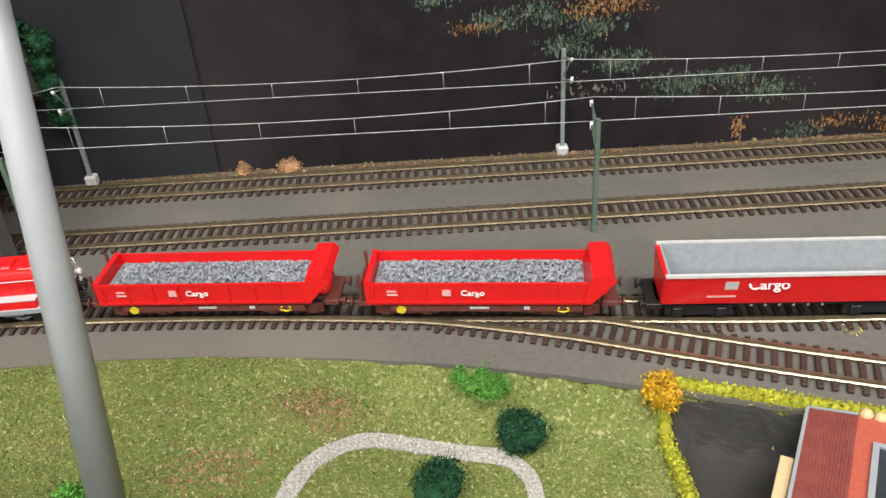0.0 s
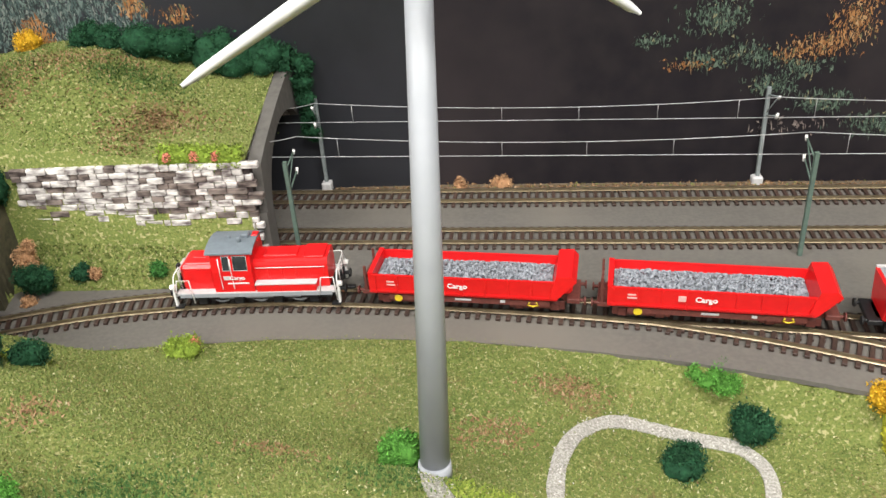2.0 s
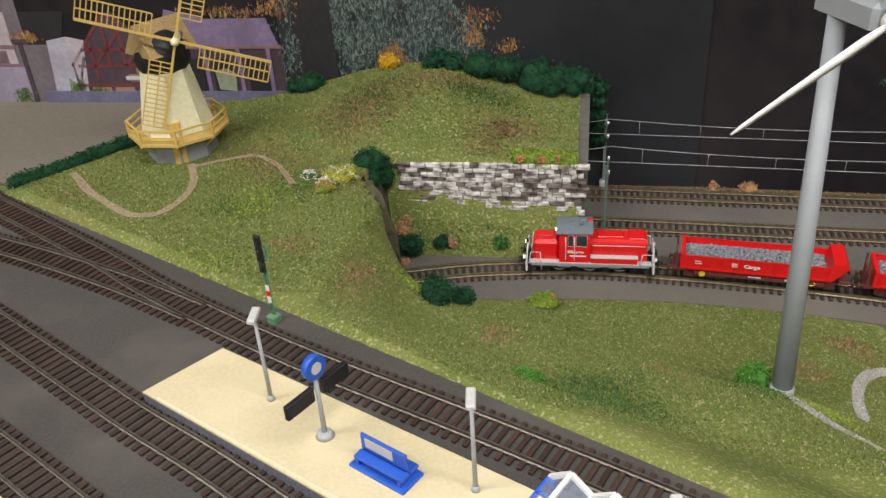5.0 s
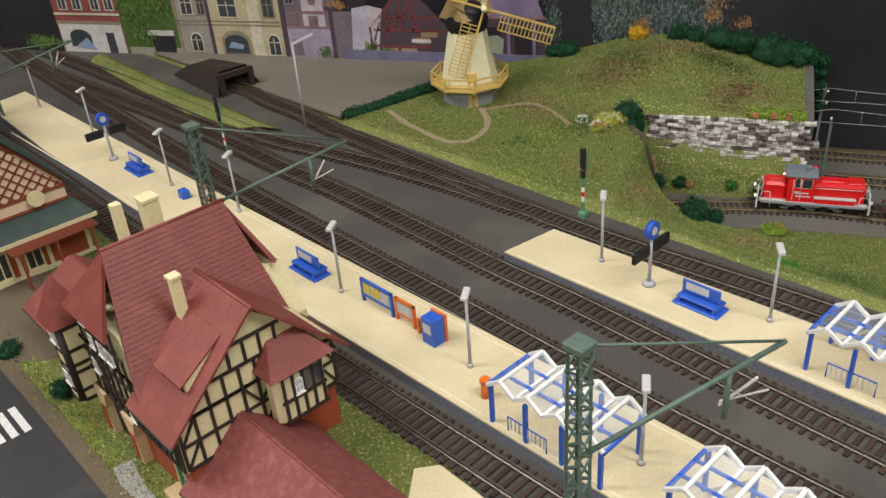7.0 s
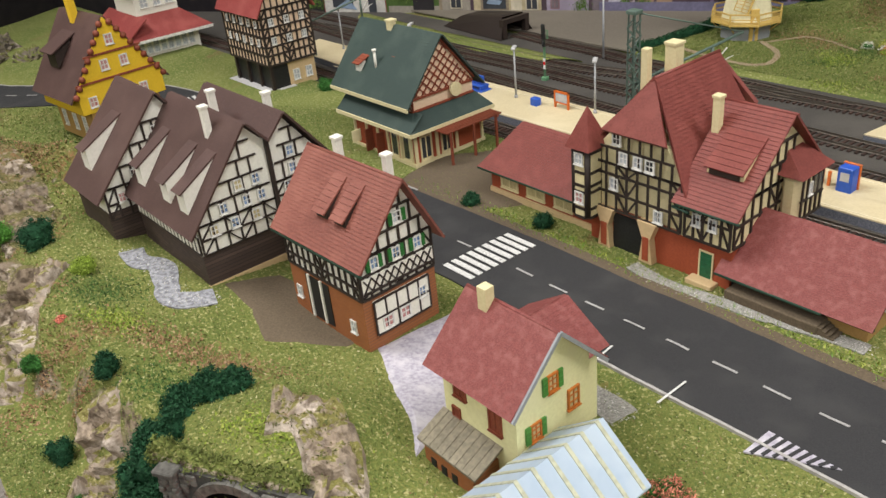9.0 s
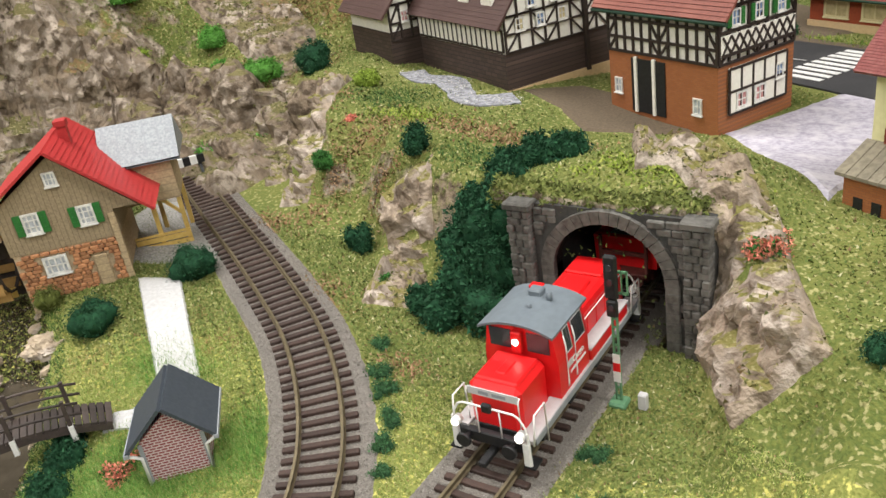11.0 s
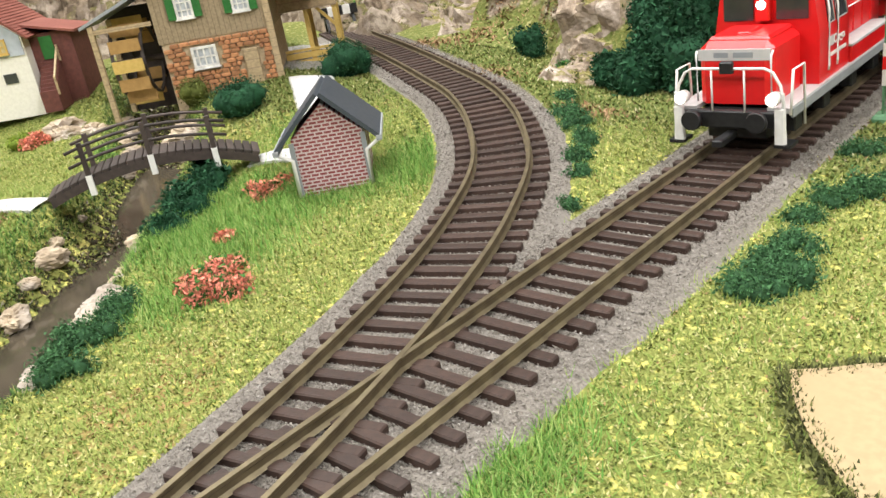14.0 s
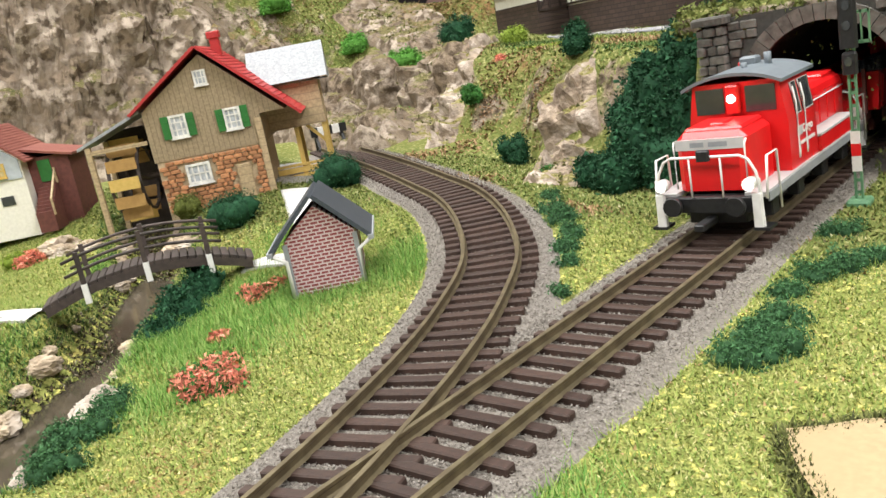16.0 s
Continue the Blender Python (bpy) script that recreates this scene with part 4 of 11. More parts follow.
def gabled(name, cx, cy, z0, turn, L, W, he, hr, wall, roof, label, ov=5.0, oy=5.0, rows=14, off=0.0, base=None, base_h=0.0, category="house", sink=6.0):
    """Walls with two gables and a tiled saddle roof."""
    ob = thing(name, cx, cy, z0, turn, label, category, "model village buildings")
    part("wall", Mesh().prism([(-W / 2, base_h - (0 if base else sink)), (W / 2, base_h - (0 if base else sink)), (W / 2, he), (off, hr - 0.4), (-W / 2, he)], -L / 2, L / 2, "x"), wall, ob)
    if base:
        part("ground_floor_wall", Mesh().box(-L / 2 - 0.5, L / 2 + 0.5, -W / 2 - 0.5, W / 2 + 0.5, -sink, base_h), base, ob)
    for k in (-1, 1):
        run = W / 2 - k * off * -1 if False else (W / 2 + k * -off if k < 0 else W / 2 - off)
        run = abs(k * W / 2 - off)
        g = (hr - he) / run
        slope(ob, -L / 2 - ov, L / 2 + ov, (k * (W / 2 + oy), he - g * oy), (off, hr), roof, rows)
    part("ridge_tiles", Mesh().rod((-L / 2 - ov, off, hr + 0.9), (L / 2 + ov, off, hr + 0.9), 1.1), roof, ob)
    return ob


def chimney(ob, x, y, z0, z1, w, material=None, cap=True):
    m = Mesh().cbox(x - w / 2, x + w / 2, y - w / 2, y + w / 2, z0, z1, 0.2)
    if cap:
        m.cbox(x - w / 2 - 0.7, x + w / 2 + 0.7, y - w / 2 - 0.7, y + w / 2 + 0.7, z1 - 1.2, z1 + 0.6, 0.2)
    return part("chimney", m, material or M_PLWHITE, ob)


def shed_dormer(ob, x0, x1, y_front, z_front, y_back, z_back, drop, wall, roof):
    """A dormer with a shallow roof on the y < 0 slope."""
    d = part("dormer", Mesh().prism([(y_front, z_front - drop), (y_back, z_back), (y_front, z_front)], x0 + 0.8, x1 - 0.8, "x"), wall, ob)
    slope(d, x0, x1, (y_front - 2.5, z_front - 2.5 * (z_back - z_front) / (y_back - y_front)), (y_back, z_back), roof, 5, 1.2, "dormer_roof")
    return d


# ---- green and white timber house on brown brick ----
h = gabled("half_timbered_house", -823, -324.3, 173, -26, 80, 57, 62, 103, M_PLWHITE, M_ROOFDULL, "half-timbered house with green shutters over a brown brick ground floor", ov=9, oy=4, rows=16, off=6, base=M_BRICKORANGE, base_h=33)
E_, S_ = face("E", 80 + 1.4, 57), face("S", 80, 57 + 1.4)
gb = (-28.5, 28.5, 62, 6, 103)
timber(h, E_, -28.5, 28.5, [34, 40, 50, 62], 7.2, M_TIMBER, 1.4, True)
timber(h, E_, -28.5, 28.5, [62, 73, 86, 97], 8, M_TIMBER, 1.4, True, gb)
timber(h, S_, -40, 40, [34, 42, 52, 61], 6.7, M_TIMBER, 1.4)
for s in (-17, 0, 17):
    window(h, E_, s, 52, 6.5, 8.5, M_BLUEGLASS, shutter=M_SHUTTER)
window(h, E_, 4, 75, 7, 8, M_PALEGLASS, shutter=M_SHUTTER)
part("shop_front", Mesh().box(-22, 22, 0.0, 1.2, 6, 31, E_), M_PLWHITE, h, "white timbered panel in the brick gable")
E2 = face("E", 80 + 3.4, 57)
timber(h, E2, -22, 22, [6.5, 18.5, 30.5], 8.8, M_TIMBER, 1.2, False)
for s in (-13, 1):
    window(h, E2, s, 8.5, 8.5, 9, M_CURTAIN, cols=2, rows=2)
window(h, E2, 16, 17, 6, 8, M_BLUEGLASS)
part("lattice_band", Mesh().box(-28, 28, 0.2, 0.9, 38, 48.5, E_), M_PLWHITE, h)
for i in range(9):
    beam(h, E_, (-27 + i * 6, 39), (-21 + i * 6, 48), 1.0, 1.5)
    beam(h, E_, (-21 + i * 6, 39), (-27 + i * 6, 48), 1.0, 1.6)
beam(h, E_, (-28, 38.5), (28, 38.5), 1.6, 1.8)
part("gutter", Mesh().rod((-49, -32.8, 56.5), (49, -32.8, 56.5), 1.1), M_TIMBERGREEN, h)
for x0, x1 in ((-10, 3), (9, 22)):
    shed_dormer(h, x0, x1, -20, 80, -1, 96, 9, M_TIMBER, M_ROOFDULL)
chimney(h, -20, 10, 88, 114, 5)
chimney(h, 17, 20, 84, 108, 5)
SB = face("S", 80, 58)
window(h, SB, -33, 9, 6, 9)
window(h, SB, 27, 6, 6, 9)
# flat black panel paints the shade of the opening; the wall behind is solid
part("porch", Mesh().box(-22, 4, -0.2, 0.6, 0, 31, SB), M_BLACK, h, "black panel painting the shade of a porch between brick piers")
for s in (-18, -4):
    part("porch_post", Mesh().box(s - 1, s + 1, 0.2, 1.6, 0, 32, SB), M_PLWHITE, h)

# ---- big white timbered barn house with dark brown roofs ----
b = thing("half_timbered_farmhouse", -938, -339, 180, -27.5, "large white half-timbered farmhouse with dark brown roofs and masonry base", "house", "model village buildings")
LA, WA = 108, 112
prof = [(0, 24), (WA, 24), (WA, 60), (78, 104), (63, 90), (48, 106), (0, 48)]
part("wall", Mesh().prism(prof, -LA, 0, "x"), M_PLWHITE, b)
part("ground_floor_wall", Mesh().box(-LA - 0.4, 0.6, -0.6, WA, -8, 24.5), M_DARKSTONE, b, "dark brown masonry ground floor")
part("plinth", Mesh().box(-LA - 1, 1.6, -1.6, WA, -8, 1.5), M_PLBEIGE, b)
slope(b, -LA - 4, 6, (-7, 41), (48, 108), M_ROOFBROWN, 18)
slope(b, -LA - 4, 6, (63, 91), (48, 108), M_ROOFBROWN, 6)
slope(b, -LA - 4, 7, (63, 91), (78, 107), M_ROOFBROWN, 6)
slope(b, -LA - 4, 7, (120, 53), (78, 107), M_ROOFBROWN, 14)
FE = Matrix(((0, 1, 0, 0.8), (1, 0, 0, 0), (0, 0, 1, 0), (0, 0, 0, 1)))
timber(b, FE, 1, 62, [25, 36, 47], 10.2, M_TIMBER, 1.2)
timber(b, FE, 1, 62, [47, 60, 72, 84, 96], 10.2, M_TIMBER, 1.2, True, (0, 63, 48, 48, 106))
timber(b, FE, 63, 111, [25, 36, 47, 58], 9.6, M_TIMBER, 1.2)
timber(b, FE, 63, 111, [58, 72, 84, 95], 9.6, M_TIMBER, 1.2, True, (63, 112, 62, 78, 104))
part("post", Mesh().box(0.5, 3, 61.5, 64.5, 0, 92), M_TIMBER, b)
for s, hh in ((12, 37), (28, 37), (45, 37), (22, 50), (40, 50), (52, 50), (36, 63), (50, 63), (74, 49), (92, 49), (80, 61), (95, 38), (80, 74)):
    window(b, FE, s, hh, 6.5, 8, M_BLUEGLASS if int(s) % 3 else M_CREAMGLASS)
FS = Matrix(((1, 0, 0, -LA / 2), (0, -1, 0, -0.8), (0, 0, 1, 0), (0, 0, 0, 1)))
part("eaves_strip", Mesh().box(-54, 54, -0.3, 0.4, 25, 41, FS), M_PLWHITE, b)
timber(b, FS, -54, 54, [26, 40], 6, M_TIMBER, 1.5, False)
for x0, x1 in ((-98, -84), (-52, -38), (-24, -10)):
    shed_dormer(b, x0, x1, 1, 70, 32, 89, 19, M_PLWHITE, M_ROOFBROWN)
chimney(b, -30, 37, 84, 117, 4.8, M_PLWHITE)
chimney(b, -56, 56, 92, 118, 5.0, M_PLWHITE)
chimney(b, -30, 86, 92, 113, 5.0, M_PLWHITE)
# front wing
part("wing_wall", Mesh().prism([(-23, 31), (70, 31), (70, 60), (34, 110), (-23, 50)], -LA - 68, -LA - 4, "x"), M_PLWHITE, b)
part("wing_ground_floor", Mesh().box(-LA - 68.5, -LA - 3.5, -23.6, 70, -8, 31.4), M_DARKSTONE, b)
part("wing_plinth", Mesh().box(-LA - 69, -LA - 2.4, -24.6, 70, -8, 1.5), M_PLBEIGE, b)
slope(b, -LA - 73, -LA + 2, (-30, 42), (34, 112), M_ROOFBROWN, 18)
slope(b, -LA - 73, -LA + 2, (76, 52), (34, 112), M_ROOFBROWN, 14)
FW = Matrix(((0, 1, 0, -LA - 3.2), (1, 0, 0, 0), (0, 0, 1, 0), (0, 0, 0, 1)))
timber(b, FW, -22, 46, [25, 37, 50], 8, M_TIMBER, 1.5)
timber(b, FW, -22, 60, [50, 64, 78, 92], 8, M_TIMBER, 1.5, True, (-23, 80, 50, 34, 110))
for s, hh in ((-10, 37), (4, 37), (4, 52), (18, 66), (28, 80)):
    window(b, FW, s, hh, 6, 8, M_CURTAIN)
shed_dormer(b, -LA - 48, -LA - 32, -18, 75, 16, 94, 20, M_PLWHITE, M_ROOFBROWN)

# ---- green-roofed inn ----
g = thing("green_roofed_inn", -886, -94, 169, -28, "inn with slate green roofs, peach lattice gable and red timber", "house", "model village buildings")
part("ground_floor_wall", Mesh().box(-98, 0, 0, 84, -4, 36), M_REDBRICKPAINT, g)
for s in (4, 20, 40, 56, 74, 94):
    part("corner_post", Mesh().box(-s - 1.5, -s + 1.5, -1.4, 0.4, 0, 36), M_PLCREAM, g)
for s in (1, 26, 50, 82):
    part("corner_post", Mesh().box(-0.4, 1.4, s - 1.5, s + 1.5, 0, 36), M_PLCREAM, g)
part("sill_band", Mesh().box(-99, 1.6, -1.6, 85, -4, 3), M_PLCREAM, g)
part("upper_wall", Mesh().prism([(6, 36), (78, 36), (78, 64), (42, 110), (6, 64)], -112, -4, "x"), M_PLPEACH, g)
slope(g, -110, 8, (-9, 35), (8, 50), M_ROOFGREEN, 6, 1.4, "skirt_roof")
slope(g, (-9, 6), (92, 80), (9, 35), (-6, 50), M_ROOFGREEN, 6, 1.4, "skirt_roof", "y")
part("skirt_fascia", Mesh().box(-110, 9.5, -10.5, -9, 33, 36.5).box(8.5, 10, -10, 92, 33, 36.5), M_PLCREAM, g)
slope(g, -122, 2, (-4, 56), (42, 113), M_ROOFGREEN, 18)
slope(g, -122, 2, (88, 56), (42, 113), M_ROOFGREEN, 18)
part("eaves_board", Mesh().box(-122, 2, -5.5, -4, 54, 57.5), M_PLCREAM, g)
FG = Matrix(((0, 1, 0, -3.6), (1, 0, 0, 0), (0, 0, 1, 0), (0, 0, 0, 1)))
for k in range(-8, 14):
    for sgn in (1, -1):
        pts = []
        for q in range(60):
            s = 6 + 72 * q / 59
            hh = 62 + sgn * (s - 42) + k * 9 - 10
            top = 64 + 46 * (1 - abs(s - 42) / 36)
            if 62 <= hh <= top - 1.5:
                pts.append((s, hh))
        if len(pts) > 2:
            beam(g, FG, pts[0], pts[-1], 1.2, 0.6, M_TIMBERRED)
for a, c in (((6, 62), (78, 62)), ((6, 51), (78, 51)), ((4, 64), (42, 110)), ((80, 64), (42, 110))):
    beam(g, FG, a, c, 2.0, 1.0, M_TIMBERRED)
FL = Matrix(((1, 0, 0, 0), (0, -1, 0, 6), (0, 0, 1, 0), (0, 0, 0, 1)))
timber(g, FL, -112, -4, [50, 57, 63], 9, M_TIMBERRED, 1.3)
for s in (-12, -30):
    window(g, face("S", 0, 0), s - 0, 4, 11, 27, M_GLASSDARK, M_PLCREAM, 1, 1)
for s in (13, 38):
    window(g, Matrix(((0, 1, 0, 0), (1, 0, 0, 0), (0, 0, 1, 0), (0, 0, 0, 1))), s, 4, 14, 24, M_GLASSDARK, M_PLCREAM, 2, 1)
for s in (-48, -66):
    part("open_door", Mesh().box(s - 0.6, s + 0.6, -9, 0, 2, 24), M_TIMBERRED, g, "red wooden door leaf standing open")
part("pergola_beam", Mesh().box(1, 26, 22, 24, 30, 32).box(1, 26, 80, 82, 30, 32), M_TIMBERRED, g)
for i in range(9):
    part("pergola_slat", Mesh().box(2 + i * 2.8, 3.4 + i * 2.8, 18, 86, 32, 33.4), M_TIMBERRED, g)
for y in (24, 52, 80):
    part("pergola_post", Mesh().box(23, 25, y - 1, y + 1, -1, 31), M_TIMBERRED, g)
part("skylight", Mesh().box(-30, -25, 20, 21.5, 82, 88, Matrix.Rotation(0, 4, "X")), M_TIMBERRED, g)
part("skylight", Mesh().box(-50, -45, 22, 23.5, 85, 91), M_TIMBERRED, g)
d = part("dormer", Mesh().prism([(8, 74), (18, 83), (8, 82)], -92, -84, "x"), M_PLWHITE, g)
slope(d, -93.5, -82.5, (5.5, 81), (20, 87), M_TIMBERRED, 3, 1.0, "dormer_roof")
part("vent_pipe", Mesh().rod((-66, 14, 76), (-66, 14, 96), 1.3).rod((-66, 14, 95), (-66, 14, 97), 2.2), M_PLWHITE, g)
chimney(g, -70, 40, 108, 118, 7, M_PLCREAM)
part("round_sign", Mesh().rod((-2, 54, 60), (1.5, 54, 60), 6.5, 6.5, 16), M_PLCREAM, g, "round cream clock plate on the gable")
part("hanging_sign", Mesh().box(-74, -73, -19, -9, 12, 24), M_PLCREAM, g)

# ---- station: tall hipped block, ridge block with dormer, wing, goods shed ----
st = thing("station_building", -637, -227, 171, -28, "half-timbered village station with steep red tiled roofs", "station", "model village buildings")
part("tall_wall", Mesh().prism([(-76, 28), (8, 28), (8, 58), (-10, 86), (-56, 86), (-76, 64)], 3, 105, "y"), M_PLCREAM, st)
part("ridge_wall", Mesh().prism([(0, 28), (96, 28), (96, 62), (50, 103), (0, 58)], 4, 44, "x"), M_PLCREAM, st)
part("ground_floor_wall", Mesh().box(-74, 43, 3, 94, -4, 29), M_REDBRICKPAINT, st, "brick red ground floor")
slope(st, (-5, 14), (96, 86), (14, 50), (-30, 124), M_ROOFRED, 20, 1.8, "roof_slope", "y")
slope(st, (-5, 14), (104, 86), (-82, 60), (-30, 124), M_ROOFRED, 18, 1.8, "roof_slope", "y")
part("front_hip", Mesh().add([(-58, -6, 90), (-4, -6, 90), (-30, 15, 124.5), (-58, -4, 88), (-4, -4, 88), (-30, 16, 122)], [(0, 1, 2), (3, 5, 4), (0, 3, 4, 1), (1, 4, 5, 2), (2, 5, 3, 0)]), M_ROOFRED, st)
part("rear_hip", Mesh().add([(-58, 99, 90), (-4, 99, 90), (-30, 86, 124.5), (-58, 97, 88), (-4, 97, 88), (-30, 85, 122)], [(1, 0, 2), (5, 3, 4), (3, 0, 1, 4), (4, 1, 2, 5), (5, 2, 0, 3)]), M_ROOFRED, st)
part("ridge_tiles", Mesh().rod((-30, 14, 125), (-30, 87, 125), 1.2), M_ROOFRED, st)
slope(st, 2, 51, (-6, 53), (50, 106), M_ROOFRED, 18)
slope(st, 2, 51, (102, 53), (50, 106), M_ROOFRED, 16)
part("ridge_tiles", Mesh().rod((-4, 50, 107), (52, 50, 107), 1.2), M_ROOFRED, st)
part("gutter", Mesh().rod((6, -6.5, 53), (52, -6.5, 53), 1.0).rod((2, -5, 50), (16, -7, 50), 1.0), M_TIMBERGREEN, st)
shed_dormer(st, 14, 42, 12, 78, 36, 94, 8, M_PLCREAM, M_ROOFRED)
part("dormer_lattice", Mesh().box(17, 39, 10.8, 11.5, 72, 76), M_TIMBER, st)
chimney(st, 6, 34, 88, 115, 5.2, M_PLCREAM)
chimney(st, -53, 36, 90, 136, 5.4, M_PLCREAM, False)
chimney(st, -40, 49, 108, 139, 9, M_PLCREAM)
FT = Matrix(((1, 0, 0, 0), (0, -1, 0, -0.6), (0, 0, 1, 0), (0, 0, 0, 1)))
timber(st, FT, -75, 6, [29, 42, 56, 64], 9, M_TIMBER, 1.6)
timber(st, FT, -75, 6, [64, 76, 89], 9, M_TIMBER, 1.6, False, (-76, 8, 62, -30, 122))
for s, hh, gl in ((-50, 45, M_PALEGLASS), (-12, 31, M_PALEGLASS), (-42, 66, M_PALEGLASS), (-30, 66, M_PALEGLASS), (-20, 66, M_GLASSDARK), (-48, 79, M_GLASSDARK)):
    window(st, FT, s, hh, 7.5, 9, gl)
FR = Matrix(((1, 0, 0, 0), (0, -1, 0, -0.6), (0, 0, 1, 0), (0, 0, 0, 1)))
timber(st, FR, 9, 43, [29, 44, 55], 6.8, M_TIMBER, 1.6)
for s in (18, 30):
    window(st, FR, s, 45 - 6, 6.5, 9, M_PALEGLASS)
door(st, Matrix(((1, 0, 0, 0), (0, -1, 0, 3), (0, 0, 1, 0), (0, 0, 0, 1))), 25, 9, 20, M_DOORGREEN, M_PLCREAM)
part("step", Mesh().cbox(15, 35, -6, 3, -4, 1, 0.4), M_PLBEIGE, st)
# no real passage: a black sheet between the piers paints its shade
part("archway", Mesh().box(-52, -24, 1.5, 3.4, -4, 25), M_BLACK, st, "black panel painting the shade of an archway under the house")
for s in (-57, -20):
    part("arch_pier", Mesh().prism([(s - 6, -4), (s + 6, -4), (s + 3, 16), (s + 8, 29), (s - 8, 29), (s - 3, 16)], -3, 3, "y"), M_PLBEIGE, st)
    part("pier_brick", Mesh().box(s - 2.5, s + 2.5, -3.6, -3, 0, 18), M_REDBRICKPAINT, st)
FE2 = Matrix(((0, 1, 0, 44.6), (1, 0, 0, 0), (0, 0, 1, 0), (0, 0, 0, 1)))
timber(st, FE2, 1, 95, [30, 45, 60], 9.4, M_TIMBER, 1.6)
timber(st, FE2, 1, 95, [60, 74, 88], 9.4, M_TIMBER, 1.6, True, (0, 96, 60, 50, 103))
bay = part("bay_window", Mesh().cbox(44, 58, 50, 82, 34, 66, 4), M_PLCREAM, st, "timbered bay on the gable")
part("bay_roof", Mesh().add([(42, 46, 66), (62, 46, 66), (62, 86, 66), (42, 86, 66), (43, 58, 80), (43, 74, 80)], [(0, 1, 4), (1, 2, 5, 4), (2, 3, 5), (0, 4, 5, 3), (3, 2, 1, 0)]), M_ROOFRED, bay)
FB = Matrix(((0, 1, 0, 58.5), (1, 0, 0, 0), (0, 0, 1, 0), (0, 0, 0, 1)))
for s in (54, 60, 66, 72, 78):
    part("bay_post", Mesh().box(s - 0.8, s + 0.8, -0.4, 0.7, 34, 66, FB), M_TIMBER, bay)
for hh in (35, 48, 64):
    part("bay_rail", Mesh().box(52, 80, -0.4, 0.8, hh - 0.8, hh + 0.8, FB), M_TIMBER, bay)
window(bay, FB, 63, 50, 5, 9)
part("bay_pane", Mesh().box(67, 77, 0.0, 0.5, 50, 62, FB), M_GLASSDARK, bay)
tur = part("turret", Mesh().cbox(-80, -64, -12, 6, 22, 74, 4), M_PLCREAM, st, "small cream and timber turret with pointed red roof")
part("turret_roof", Mesh().add([(-83, -15, 74), (-61, -15, 74), (-61, 9, 74), (-83, 9, 74), (-72, -3, 103)], [(0, 1, 4), (1, 2, 4), (2, 3, 4), (3, 0, 4), (3, 2, 1, 0)]), M_ROOFRED, tur)
FU = Matrix(((1, 0, 0, 0), (0, -1, 0, -12.2), (0, 0, 1, 0), (0, 0, 0, 1)))
for hh, gl in ((32, M_CURTAIN), (62, M_PALEGLASS)):
    window(tur, FU, -72, hh, 8, 9, gl)
for hh in (23, 30, 43, 48, 58, 73):
    part("turret_band", Mesh().cbox(-80.5, -63.5, -12.5, 6.5, hh - 0.9, hh + 0.9, 4), M_TIMBER, tur)
for sx, sy in ((-78, -10), (-66, -10), (-66, 4)):
    part("turret_post", Mesh().rod((sx, sy, 22), (sx, sy, 74), 2.4, 2.4, 6), M_TIMBER, tur)
# low wing
part("wing_wall", Mesh().box(-190, -76, 10, 62, -4, 24), M_REDBRICKPAINT, st)
slope(st, (-196, -178), (-70, -70), (2, 21), (38, 54), M_ROOFRED, 14)
slope(st, (-196, -178), (-70, -70), (72, 21), (38, 54), M_ROOFRED, 12)
slope(st, (2, 38), (72, 38), (-197, 21), (-177, 54), M_ROOFRED, 12, 1.6, "roof_slope", "y")
part("gutter", Mesh().rod((-197, 1.5, 21), (-70, 1.5, 21), 1.0), M_TIMBERGREEN, st)
FWI = Matrix(((1, 0, 0, 0), (0, -1, 0, 9.8), (0, 0, 1, 0), (0, 0, 0, 1)))
for s in (-168, -138, -108):
    window(st, FWI, s, 6, 20, 13, M_CREAMGLASS, M_PLCREAM, 2, 1)
part("plinth", Mesh().box(-191, -75, 8.5, 62, -6, 3), M_PLBEIGE, st)
# goods shed
gs = thing("goods_shed", -545, -237, 171, -28, "ochre goods shed with wide red tiled roof and loading ramp", "shed", "model village buildings")
part("wall", Mesh().prism([(-28, -4), (30, -4), (30, 17), (0, 42), (-28, 17)], -46, 46, "x"), M_WOODOCHRE, gs)
slope(gs, -50, 52, (-38, 12), (0, 46), M_ROOFWINE, 22)
slope(gs, -50, 52, (38, 12), (0, 46), M_ROOFWINE, 16)
part("gutter", Mesh().rod((-50, -38.5, 12), (22, -38.5, 12), 1.1).rod((22, -36.5, 13.5), (52, -36.5, 13.5), 1.1).rod((-50, 38.5, 12), (52, 38.5, 12), 1.1), M_TIMBERGREEN, gs)
# black sheet on the closed wall, painting the shade under the wide eave
part("loading_front", Mesh().box(-44, 20, -29, -28, 0, 16), M_BLACK, gs, "black panel painting the shade of an open loading front")
part("loading_ramp", Mesh().cbox(-40, 22, -42, -28, -2, 5, 0.5), M_EARTH, gs, "dark brown timber loading ramp")
for i in range(4):
    part("ramp_step", Mesh().box(22 + i * 2.6, 24.6 + i * 2.6, -41, -30, -2, 4 - i * 1.3), M_EARTH, gs)
FGE = Matrix(((0, 1, 0, 46.2), (1, 0, 0, 0), (0, 0, 1, 0), (0, 0, 0, 1)))
for s in (-8, 2):
    window(gs, FGE, s, 12, 7, 11, M_PALEGLASS, M_FRAME, 1, 2)

